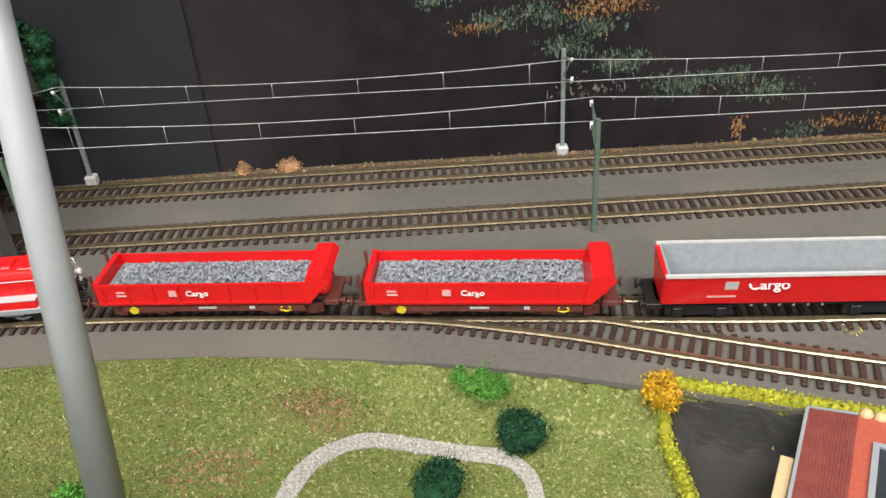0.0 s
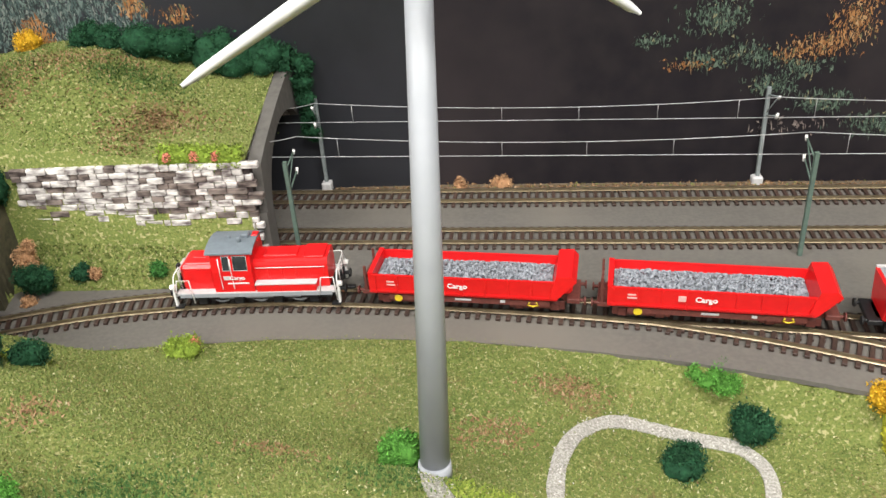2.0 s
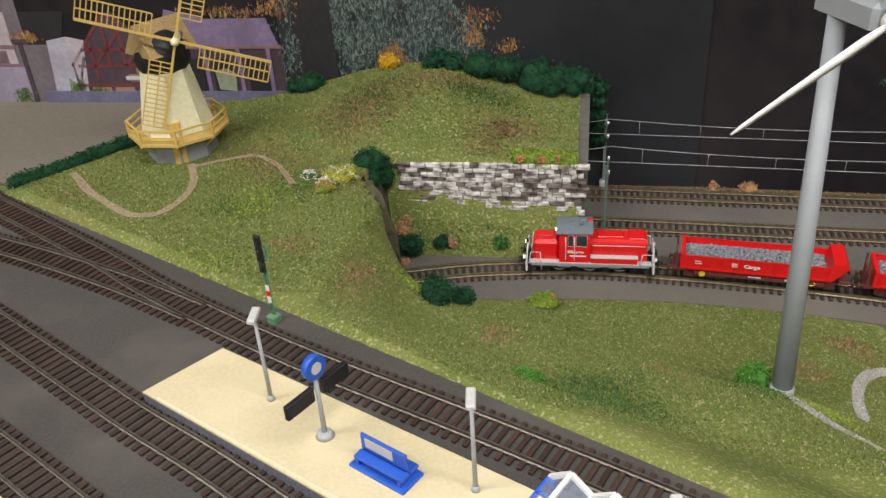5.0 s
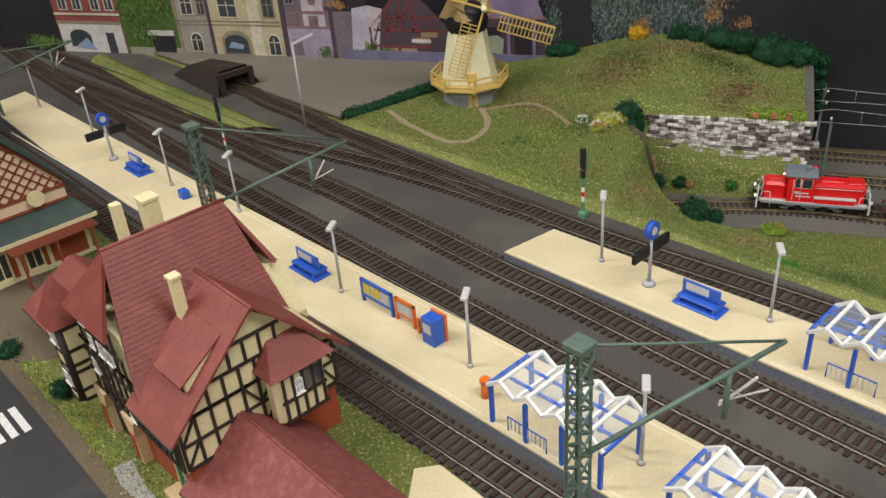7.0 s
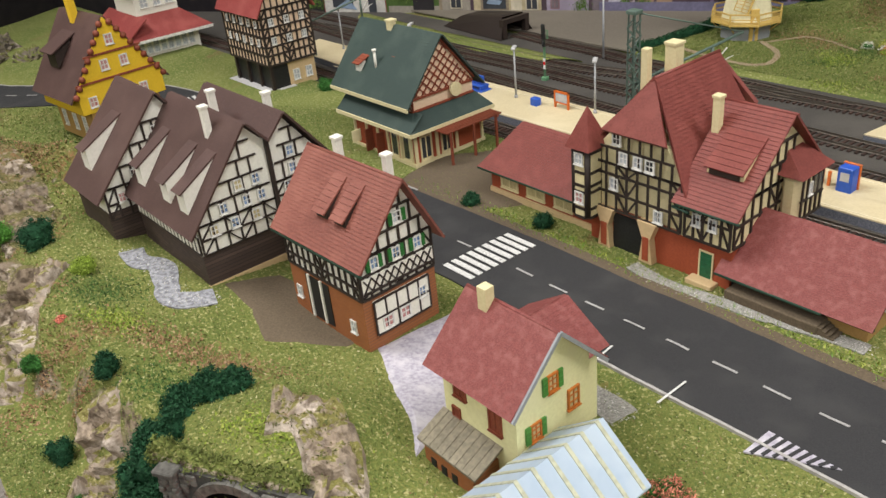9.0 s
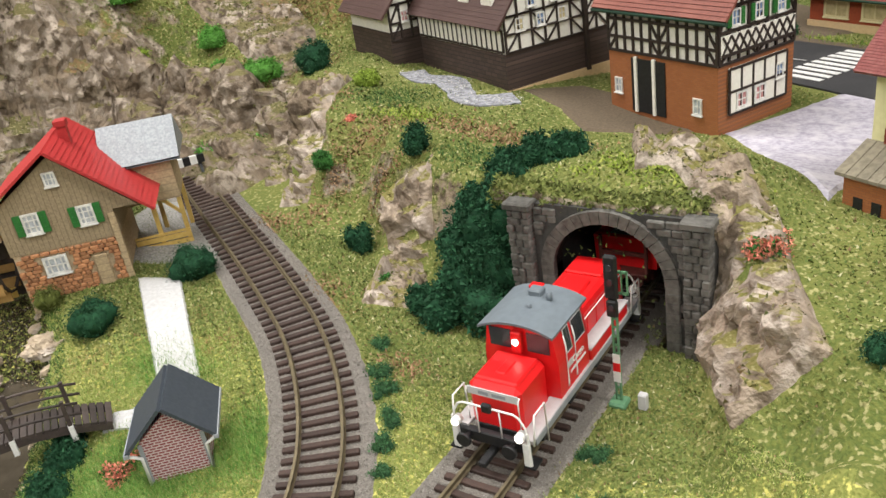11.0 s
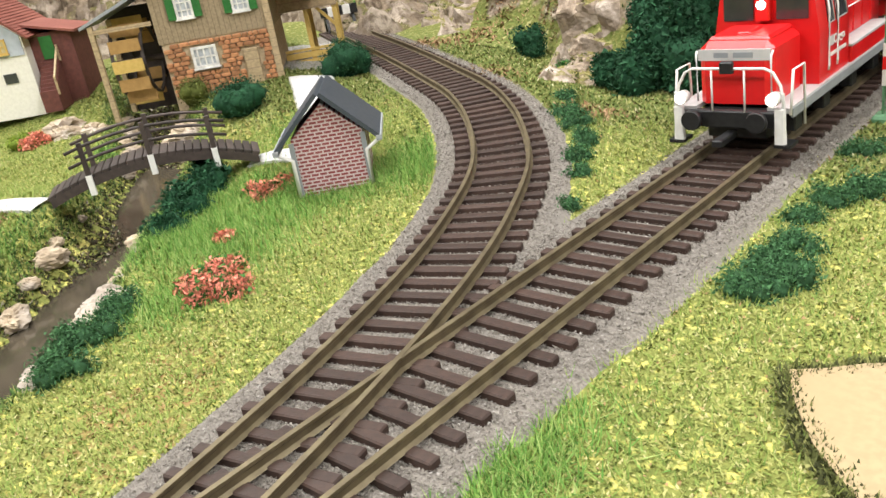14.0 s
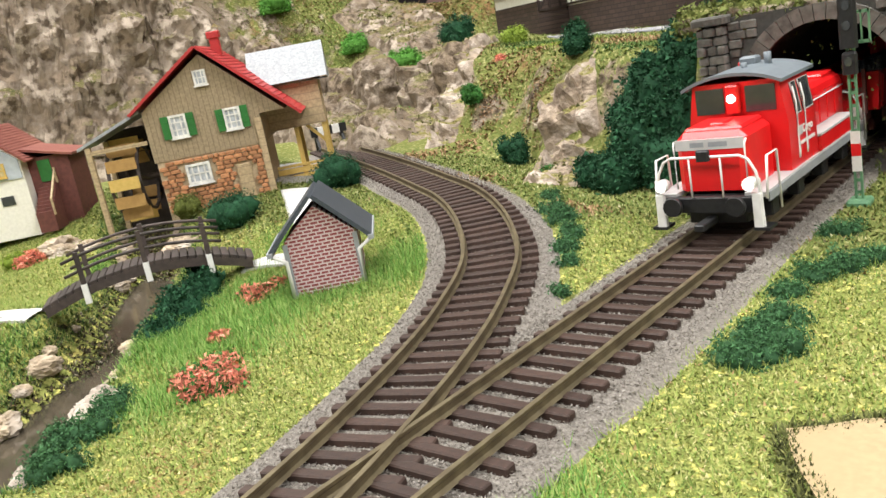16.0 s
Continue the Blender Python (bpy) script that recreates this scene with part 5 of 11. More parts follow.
# ---- pale yellow cottage ----
y = gabled("yellow_cottage", -685, -424, 168, -28, 52, 50, 64, 88, M_PLPALEYEL, M_ROOFWINE, "pale yellow cottage with weathered red roof and green shutters", ov=5, oy=7, rows=22, sink=16)
YE = face("E", 52.4, 50)
window(y, YE, -1, 55, 7, 10, M_CREAMGLASS, M_FRAMEORANGE, 2, 3, M_SHUTTERLIGHT)
window(y, YE, -13, 33, 7, 10, M_CREAMGLASS, M_FRAMEORANGE, 2, 3, M_SHUTTERLIGHT)
window(y, YE, 13, 37, 8, 12, M_CREAMGLASS, M_FRAMEORANGE, 2, 3)
window(y, YE, 13, 12, 8, 11, M_CREAMGLASS, M_FRAMEORANGE, 2, 3)
window(y, YE, -13, 11, 7, 10, M_CREAMGLASS, M_FRAMEORANGE, 2, 3)
chimney(y, -14, -3, 72, 97, 6, M_PLCREAM, False)
YS = face("S", 52, 50.4)
window(y, YS, -13, 43, 9, 11, M_TIMBERRED, M_TIMBERRED, 2, 1)
window(y, YS, 12, 36, 9, 19, M_TIMBERRED, M_TIMBERRED, 2, 1)
window(y, YS, -17, 28, 6, 7, M_TIMBERRED, M_TIMBERRED, 1, 1)
part("basement", Mesh().box(-25, 12, -42, -24.8, -22, 19), M_BRICKORANGE, y, "orange brick basement under the terrace")
for xx in (-18, -10, -2):
    part("basement_window", Mesh().box(xx - 2, xx + 2, -42.4, -41.8, 5, 11), M_BLACK, y)
for k in range(9):
    part("terrace_plank", Mesh().add([(-28 + k * 4.9, -25.2, 29), (-23.4 + k * 4.9, -25.2, 29), (-23.4 + k * 4.9, -44, 20.5), (-28 + k * 4.9, -44, 20.5), (-28 + k * 4.9, -25.2, 27.6), (-23.4 + k * 4.9, -25.2, 27.6), (-23.4 + k * 4.9, -44, 19.1), (-28 + k * 4.9, -44, 19.1)], [(3, 2, 1, 0), (4, 5, 6, 7), (0, 1, 5, 4), (1, 2, 6, 5), (2, 3, 7, 6), (3, 0, 4, 7)]), M_WOODGREY, y, "weathered plank of the lean-to roof")
part("rear_wing", Mesh().prism([(-34, -10), (12, -10), (12, 50), (-11, 65), (-34, 50)], 20, 47, "y"), M_PLPALEYEL, y)
slope(y, (6, 6), (50, 50), (17, 48.5), (-11, 67), M_ROOFWINE, 10, 1.5, "roof_slope", "y")
slope(y, (6, 6), (50, 50), (-39, 48.5), (-11, 67), M_ROOFWINE, 10, 1.5, "roof_slope", "y")
part("verge_board", Mesh().bar((31.5, -32, 57), (31.5, 0, 89.5), 1.2, 2.0), M_GREY, y)
part("verge_board", Mesh().bar((31.5, 32, 57), (31.5, 0, 89.5), 1.2, 2.0), M_GREY, y)

# ---- open barn with pale blue corrugated roof ----
bb = thing("open_barn", -652, -480, 176, 62, "small open barn of grey planks with pale blue corrugated roof", "barn", "model village buildings")
bb.matrix_world = bb.matrix_world @ Matrix.Diagonal((0.82, 0.75, 0.92, 1))
for k in range(7):
    part("plank", Mesh().box(-33, -31.5, -24 + 0, 24, 28 + k * 2.6, 30.2 + k * 2.6), M_WOODPALE, bb) if k < 2 else part("plank", Mesh().box(-33, -31.5, -24 + k * 3.2, 24 - k * 3.2, 28 + k * 2.6, 30.2 + k * 2.6), M_WOODPALE, bb)
for (x, yy) in ((-32, -23), (-32, 23), (32, -23), (32, 23), (0, -23), (0, 23), (-32, 8)):
    part("post", Mesh().box(x - 1.5, x + 1.5, yy - 1.5, yy + 1.5, -8, 34), M_WOODPALE, bb)
part("sill_wall", Mesh().box(-34, 34, -25, -23, -10, 5).box(-34, -32, -25, 25, -10, 5).box(32, 34, -25, 25, -10, 5).box(-34, 34, 23, 25, -10, 5), M_PLBEIGE, bb)
part("side_planks", Mesh().box(-33, -31.5, 8, 24, 4, 30).box(-33, 33, 22.6, 24, 4, 34), M_WOODPALE, bb)
part("floor_boards", Mesh().box(-32, 32, -23, 23, -4, -2), M_EARTH, bb)
part("roof_slope", Mesh().add([(-42, -36, 26), (42, -36, 26), (42, 0, 50), (-42, 0, 50), (-42, -36, 27.2), (42, -36, 27.2), (42, 0, 51.2), (-42, 0, 51.2)], [(3, 2, 1, 0), (4, 5, 6, 7), (0, 1, 5, 4), (1, 2, 6, 5), (2, 3, 7, 6), (3, 0, 4, 7)]), M_BLUEROOF, bb)
part("roof_slope", Mesh().add([(-42, 36, 26), (42, 36, 26), (42, 0, 50), (-42, 0, 50), (-42, 36, 27.2), (42, 36, 27.2), (42, 0, 51.2), (-42, 0, 51.2)], [(0, 1, 2, 3), (7, 6, 5, 4), (4, 5, 1, 0), (5, 6, 2, 1), (6, 7, 3, 2), (7, 4, 0, 3)]), M_BLUEROOF, bb)
for i in range(7):
    for sg in (-1, 1):
        part("roof_stripe", Mesh().bar((-37 + i * 12.3, sg * 35.6, 27.9), (-37 + i * 12.3, 0, 51.6), 2.4, 0.6), M_ROOFSTRIPE, bb)

# ---- houses at the far end of the street ----
yb = thing("yellow_gabled_house", -1250, -110, 178, -22, "bright yellow stepped-gable house with dark slate roof", "house", "model village buildings")
part("ground_floor_wall", Mesh().box(-92, -2, 3, 82, -6, 30), M_WOODOCHRE, yb)
part("wall", Mesh().prism([(-6, 30), (90, 30), (90, 54), (42, 122), (-6, 54)], -96, 0, "x"), M_PLYELLOW, yb)
slope(yb, -100, -1, (-14, 44), (42, 122), M_ROOFBROWN, 16)
slope(yb, -100, -1, (98, 44), (42, 122), M_ROOFBROWN, 16)
for k in range(9):
    for sg in (-1, 1):
        t = k / 9
        part("gable_scroll", Mesh().ball((0.5, 42 + sg * 50 * (1 - t), 50 + 74 * t), 3.6, 8, 5), M_TIMBERRED, yb)
FY = Matrix(((0, 1, 0, 0.4), (1, 0, 0, 0), (0, 0, 1, 0), (0, 0, 0, 1)))
for s, hh in ((42, 94), (30, 70), (52, 70), (8, 36), (40, 36), (66, 36)):
    window(yb, FY, s, hh, 9, 11, M_CURTAIN)
part("string_course", Mesh().box(-6, 90, -0.3, 1.2, 60, 62, FY).box(10, 74, -0.3, 1.2, 86, 88, FY), M_TIMBERRED, yb)
for s in (-76, -50, -26):
    window(yb, Matrix(((1, 0, 0, 0), (0, -1, 0, 3), (0, 0, 1, 0), (0, 0, 0, 1))), s, 4, 9, 18, M_PALEGLASS)
chimney(yb, -56, 36, 112, 142, 8, M_PLYELLOW)
d = part("dormer", Mesh().prism([(2, 72), (26, 100), (2, 88)], -70, -48, "x"), M_TIMBER, yb)
slope(d, -74, -44, (-3, 88), (28, 104), M_ROOFBROWN, 5, 1.4, "dormer_roof")

bh = thing("tall_timbered_town_house", -1154, 87, 170, -28, "tall dark timbered town house with scarlet roofs", "house", "model village buildings")
part("ground_floor_wall", Mesh().box(-96, -3, 26, 64, -4, 32), M_PLBEIGE, bh)
# black block fills the arcade depth as painted shade behind the posts
part("dark_arcade", Mesh().box(-96, -3, 3, 26, -4, 31), M_BLACK, bh)
part("wall", Mesh().prism([(0, 30), (66, 30), (66, 96), (33, 150), (0, 96)], -98, 0, "x"), M_PLPEACH, bh)
slope(bh, -102, 5, (-6, 88), (33, 154), M_ROOFDULLRED, 14)
slope(bh, -102, 5, (72, 88), (33, 154), M_ROOFDULLRED, 14)
FH = Matrix(((0, 1, 0, 0.5), (1, 0, 0, 0), (0, 0, 1, 0), (0, 0, 0, 1)))
timber(bh, FH, 0, 66, [30, 42, 52, 64, 74, 86, 96], 7, M_TIMBER, 2.3, True)
timber(bh, FH, 0, 66, [96, 108, 120, 134], 8, M_TIMBER, 1.8, False, (0, 66, 96, 33, 150))
for hh in (54, 76):
    for s in (12, 33, 54):
        window(bh, FH, s, hh, 7, 9)
for s in (36, 54):
    window(bh, Matrix(((0, 1, 0, -2.6), (1, 0, 0, 0), (0, 0, 1, 0), (0, 0, 0, 1))), s, 5, 9, 13, M_PALEGLASS, M_FRAME)
FHS = Matrix(((1, 0, 0, 0), (0, -1, 0, -0.5), (0, 0, 1, 0), (0, 0, 0, 1)))
timber(bh, FHS, -98, 0, [30, 42, 52, 64, 74, 86], 8, M_TIMBER, 2.6, False)
for hh in (53, 75):
    for s in (-86, -68, -50, -32, -14):
        window(bh, FHS, s, hh, 6, 8, M_PALEGLASS)
for s in (-90, -60, -30, -2):
    part("arcade_post", Mesh().box(s - 2, s + 2, 0, 4, -4, 31), M_TIMBER, bh)
part("arcade_floor", Mesh().box(-102, 4, -8, 30, -6, 0), M_LGREY, bh)

rb = thing("red_roofed_pavilion", -1449, 187, 170, -28, "white pavilion with red skirt roof and glazed front", "house", "model village buildings")
part("wall", Mesh().box(-120, -6, 6, 104, -4, 30), M_PLWHITE, rb)
part("upper_wall", Mesh().box(-100, -22, 24, 88, 30, 96), M_PLWHITE, rb)
slope(rb, -134, 10, (-12, 26), (26, 54), M_ROOFDULLRED, 10)
slope(rb, (-12, 26), (122, 88), (10, 26), (-24, 54), M_ROOFDULLRED, 10, 1.6, "roof_slope", "y")
part("eaves_board", Mesh().box(-134, 11, -13.5, -12, 23, 27).box(10, 11.5, -13, 122, 23, 27), M_FRAME, rb)
slope(rb, -112, -10, (14, 92), (56, 130), M_ROOFDULLRED, 10)
slope(rb, -112, -10, (98, 92), (56, 130), M_ROOFDULLRED, 10)
FRB = Matrix(((0, 1, 0, -5.6), (1, 0, 0, 0), (0, 0, 1, 0), (0, 0, 0, 1)))
for s in range(14, 102, 11):
    window(rb, FRB, s, 3, 10, 21, M_PALEGLASS, M_FRAME, 1, 2)
for s in (38, 58, 76):
    window(rb, Matrix(((0, 1, 0, -21.6), (1, 0, 0, 0), (0, 0, 1, 0), (0, 0, 0, 1))), s, 64, 12, 14, M_PALEGLASS, M_FRAME, 2, 2)

# ---- writing helper: built-in font turned to a mesh ----
def words(text, size, material, parent, m, name="lettering"):
    cu = bpy.data.curves.new("lettering", "FONT")
    cu.body, cu.size, cu.extrude = text, size * MM, 0.00008
    cu.align_x, cu.align_y = "CENTER", "CENTER"
    cu.offset = 0.00012
    tmp = bpy.data.objects.new("lettering", cu)
    me = bpy.data.meshes.new_from_object(tmp)
    bpy.data.objects.remove(tmp)
    me.materials.clear()
    me.materials.append(material)
    ob = new(name, me)
    ob.parent = parent
    ob.matrix_basis = m
    return ob


def onside(x, y, z, sgn):
    """A pose for lettering on a long side: sgn -1 faces local -y, +1 faces +y."""
    return pose(x * MM, y * MM, z * MM, 90, 0, 0 if sgn < 0 else 180)


# ---- red shunting locomotive: +x is the short-hood end ----
def locomotive():
    lo = thing("shunting_locomotive", 0, 0, 0, 0, "bright red model diesel shunting locomotive with white handrails", "locomotive", "model trains")
    part("short_hood", Mesh().cbox(26, 49, -11.5, 11.5, 14, 33, 2.4).cbox(28, 46, -9.4, 9.4, 32.6, 34, 0.8).cbox(33, 42, -2.2, 2.2, 33.6, 34.6, 0.4), M_RED, lo)
    part("long_hood", Mesh().prism([(-11.5, 14), (11.5, 14), (11.5, 32), (10.6, 34.2), (8.6, 35.6), (-8.6, 35.6), (-10.6, 34.2), (-11.5, 32)], -48, 1, "x"), M_RED, lo)
    for sg in (-1, 1):
        part("hood_rail", Mesh().tube([(-46, sg * 12.3, 30.5), (-1, sg * 12.3, 30.5)], 0.3, 5), M_WHITE, lo)
        for q in range(5):
            part("hood_door", Mesh().cbox(-45 + q * 9, -37.2 + q * 9, sg * 11.6 - 0.35, sg * 11.6 + 0.35, 21, 30, 0.2), M_RED, lo)
    part("hood_hatch", Mesh().cbox(-46, -32, -9, 9, 35.5, 37, 0.6).cbox(-28, -6, -6, 6, 35.5, 36.8, 0.6), M_RED, lo)
    cab = part("cab", Mesh().prism([(-16.5, 13), (16.5, 13), (16.5, 30), (14.2, 45), (-14.2, 45), (-16.5, 30)], 0, 26, "x"), M_RED, lo)
    part("cab_roof", Mesh().prism([(17.3 * math.sin(math.radians(a)) / math.sin(math.radians(46)), 44.2 + dz + 4.2 * (math.cos(math.radians(a)) - math.cos(math.radians(46))) / (1 - math.cos(math.radians(46)))) for dz, seq in ((0, range(-46, 47, 8)), (-1.1, range(42, -47, -8))) for a in seq], -2.2, 28.6, "x"), M_ROOFGREY, lo, "slate grey overhanging cab roof")
    part("exhaust", Mesh().rod((8, 5, 47), (8, 5, 52), 1.3).rod((16, 0, 47), (16, 0, 50), 1.0).cbox(3, 8, -5, 1, 47.5, 51, 0.6), M_ROOFGREY, lo)
    part("roof_horn_box", Mesh().cbox(-2, 2, -8, -2, 44, 49, 0.5), M_RED, lo)
    for sg in (-1, 1):
        tilt = -2.3 / 15
        for x0, x1 in ((2.5, 11.5), (14, 18.5)):
            v = []
            for o in (0.25, -0.6):
                for x, z in ((x0, 31.5), (x1, 31.5), (x1, 42), (x0, 42)):
                    v.append((x, sg * (16.5 + (z - 30) * tilt + o), z))
            f = [(0, 1, 2, 3), (7, 6, 5, 4), (0, 4, 5, 1), (1, 5, 6, 2), (2, 6, 7, 3), (3, 7, 4, 0)]
            w = part("cab_window", Mesh().add(v, f), M_GLASSDARK, cab)
            part("window_rim", Mesh().tube([(x, sg * (16.9 + (z - 30) * tilt), z) for x, z in ((x0, 31.5), (x1, 31.5), (x1, 42), (x0, 42), (x0, 31.5))], 0.28, 4), M_LGREY, w)
        for x in (13, 20.5):
            part("grab_rail", Mesh().tube([(x, sg * 17.3, 17), (x, sg * 17.5, 19), (x, sg * 17.3, 36), (x, sg * 16.4, 41)], 0.38, 5), M_WHITE, lo)
        part("running_board", Mesh().box(-52, 52, sg * 11 if sg > 0 else -17.5, 17.5 if sg > 0 else sg * 11, 12.4, 14), M_LGREY, lo, "pale grey running board")
        part("sill", Mesh().box(-50, 50, sg * 17.5 - 0.3, sg * 17.5 + 0.3, 10.6, 13.4), M_GREY, lo)
        part("battery_box", Mesh().cbox(-40, -1, 11 if sg > 0 else -17.2, 17.2 if sg > 0 else -11, 13.8, 19.5, 0.4), M_RED, lo)
        part("battery_lid", Mesh().box(-40.5, -0.5, 10.9 if sg > 0 else -17.5, 17.5 if sg > 0 else -10.9, 19.5, 20.3), M_LGREY, lo)
        for x in (-47, 47):
            part("side_handrail", Mesh().tube([(x - 6, sg * 17.8, 6), (x - 5, sg * 17.8, 25), (x + 3, sg * 17.8, 25), (x + 5, sg * 17.8, 12)], 0.42, 5), M_WHITE, lo)
        for x in (-26, 0, 26):
            wh = part("wheel", Mesh().rod((x, sg * 8.6, 7), (x, sg * 6.6, 7), 7.4, 7.4, 20).rod((x, sg * 9.2, 7), (x, sg * 6.8, 7), 4.8, 4.8, 16), M_BLACK, lo)
            part("wheel_rim", Mesh().rod((x, sg * 9.0, 7), (x, sg * 8.5, 7), 6.6, 6.6, 20), M_GREY, wh)
        part("coupling_rod", Mesh().box(-27, 27, sg * 10 - 0.4, sg * 10 + 0.4, 4.6, 6.2), M_GREY, lo)
        for x in (-37, -13, 13, 37):
            part("brake_gear", Mesh().cbox(x - 3, x + 3, sg * 12.5 - 2, sg * 12.5 + 2, 3, 10.5, 0.4), M_BLACK, lo)
        words("Cargo", 4.0, M_WHITE, lo, onside(8 if sg < 0 else 10, sg * 16.85, 25.5, sg))
        part("logo_plate", Mesh().box(14.5 if sg > 0 else -0.5, 19 if sg > 0 else 3, sg * 16.6 - 0.2, sg * 16.6 + 0.2, 24, 27), M_LGREY, lo)
        part("number_bar", Mesh().box(3, 17, sg * 16.6 - 0.15, sg * 16.6 + 0.15, 20.6, 21.7), M_WHITE, lo)
    part("chassis", Mesh().cbox(-48, 48, -9.5, 9.5, 3, 12.5, 0.5), M_BLACK, lo)
    for e in (-1, 1):
        part("buffer_beam", Mesh().cbox(e * 52 - 1.5, e * 52 + 1.5, -16, 16, 8, 13, 0.4), M_BLACK, lo)
        for sg in (-1, 1):
            part("buffer", Mesh().rod((e * 53, sg * 10, 11), (e * 57, sg * 10, 11), 1.5).rod((e * 57, sg * 10, 11), (e * 58.2, sg * 10, 11), 3.3, 3.0, 14), M_BLACK, lo)
            part("ladder_plate", Mesh().cbox(e * 54 - 0.8, e * 54 + 0.8, sg * 15.6 - 1.5, sg * 15.6 + 1.5, 3.4, 14.5, 0.3).bar((e * 54, sg * 17, 3.4), (e * 54, sg * 16.4, 19), 0.8, 0.8), M_WHITE, lo, "white step plate at the corner")
            part("step", Mesh().box(e * 52 - 3, e * 52 + 3, sg * 16.5 - 2.4, sg * 16.5 + 2.4, 2.6, 3.6), M_BLACK, lo)
            lamp = part("headlamp", Mesh().rod((e * 53, sg * 14, 17.5), (e * 56.2, sg * 14, 17.5), 2.0, 2.0, 12), M_WHITE, lo)
            part("lamp_glass", Mesh().rod((e * 56.1, sg * 14, 17.5), (e * 56.6, sg * 14, 17.5), 1.5, 1.5, 12), M_LAMP if e > 0 else M_LGREY, lamp)
            part("rail_post", Mesh().tube([(e * 53.5, sg * 5, 13), (e * 53.5, sg * 5, 26)], 0.34, 5), M_WHITE, lo)
        part("end_handrail", Mesh().tube([(e * 53.5, -16.4, 16), (e * 53.5, -15.6, 21), (e * 53.5, -13.4, 25), (e * 53.5, -11, 26.2), (e * 53.5, 11, 26.2), (e * 53.5, 13.4, 25), (e * 53.5, 15.6, 21), (e * 53.5, 16.4, 16)], 0.45, 6), M_WHITE, lo)
        part("coupler", Mesh().cbox(e * 52 - 1, e * 52 + 10 * e if e > 0 else e * 52 + 1, -1.6, 1.6, 4.4, 6.4, 0.3) if e > 0 else Mesh().cbox(-62, -51, -1.6, 1.6, 4.4, 6.4, 0.3), M_BLACK, lo)
    part("warning_light", Mesh().cbox(53, 55, -2, 2, 25, 28.5, 0.4), M_BLACK, lo)
    FX = Matrix(((0, 1, 0, 49.1), (1, 0, 0, 0), (0, 0, 1, 0), (0, 0, 0, 1)))
    part("number_plate", Mesh().box(-11, 11, -0.2, 0.3, 27.6, 31, FX), M_LGREY, lo, "pale grey number plate on the hood")
    part("number_bar", Mesh().box(-6, -1.5, 0.2, 0.45, 28.5, 30.1, FX), M_GREY, lo)
    part("number_bar", Mesh().box(0, 6, 0.2, 0.45, 28.5, 30.1, FX), M_GREY, lo)
    for y0 in (-13.2, 3.6):
        part("front_window", Mesh().box(y0, y0 + 9.6, -0.3, 0.4, 34.8, 43.4, Matrix(((0, 1, 0, 26.1), (1, 0, 0, 0), (0, 0, 1, 0), (0, 0, 0, 1)))), M_GLASSDARK, cab)
    part("top_headlamp", Mesh().cbox(25.8, 29, -2.4, 2.4, 35, 44.5, 0.6), M_RED, lo)
    part("top_lamp_glass", Mesh().rod((28.9, 0, 40), (29.6, 0, 40), 1.4, 1.4, 12), M_LAMP, lo)
    for sg in (-1, 1):
        part("hood_grab", Mesh().tube([(49.6, sg * 11.4, 15), (49.8, sg * 11.4, 29), (48.8, sg * 11.6, 30.5)], 0.34, 5), M_WHITE, lo)
    return lo


M_LAMP = glow("lit_headlamp", (1.0, 0.93, 0.80), 6.0)


def stones(parent, x0, x1, y0, y1, z, heap, n, seed):
    """A heap of crushed stone as one mesh of many small chips."""
    rnd = random.Random(seed)
    m = Mesh().use(M_STONES)
    m.box(x0, x1, y0, y1, z - 3, z)
    for _ in range(n):
        x, y = rnd.uniform(x0 + 1, x1 - 1), rnd.uniform(y0 + 1, y1 - 1)
        e = min(x - x0, x1 - x, (y - y0) * 1.4, (y1 - y) * 1.4) / 9
        zz = z + heap * min(e, 1) * (0.75 + 0.4 * noise.noise((x * 0.09, y * 0.09, seed))) + rnd.uniform(-0.4, 0.5)
        r = rnd.uniform(0.75, 1.35)
        q = Euler((rnd.uniform(0, 6.3), rnd.uniform(0, 6.3), rnd.uniform(0, 6.3))).to_matrix()
        v = [Vector((x, y, zz)) + q @ (Vector(p) * r) for p in ((1, 0, 0), (-0.9, 0.2, 0.1), (0, 0.9, -0.2), (0.1, -0.8, 0.2), (0, 0.1, 0.9), (0.1, 0, -0.9))]
        m.add(v, [(0, 2, 4), (2, 1, 4), (1, 3, 4), (3, 0, 4), (2, 0, 5), (1, 2, 5), (3, 1, 5), (0, 3, 5)])
    return tagged(part("stone_load", m, None, parent, "grey crushed stone load"), kind="stuff")


def bogie(parent, x, material):
    bg = part("bogie", Mesh().cbox(x - 17, x + 17, -10.5, -8.5, 3, 9, 0.4).cbox(x - 17, x + 17, 8.5, 10.5, 3, 9, 0.4).cbox(x - 3, x + 3, -9, 9, 4, 9, 0.4), material, parent)
    for dx in (-11, 11):
        for sg in (-1, 1):
            part("wheel", Mesh().rod((x + dx, sg * 8.4, 5.6), (x + dx, sg * 6.6, 5.6), 6.2, 6.2, 18), M_BLACK, bg)
            part("axle_box", Mesh().cbox(x + dx - 2.6, x + dx + 2.6, sg * 11 - 1.2, sg * 11 + 1.2, 3.2, 8.6, 0.4), material, bg)
    return bg


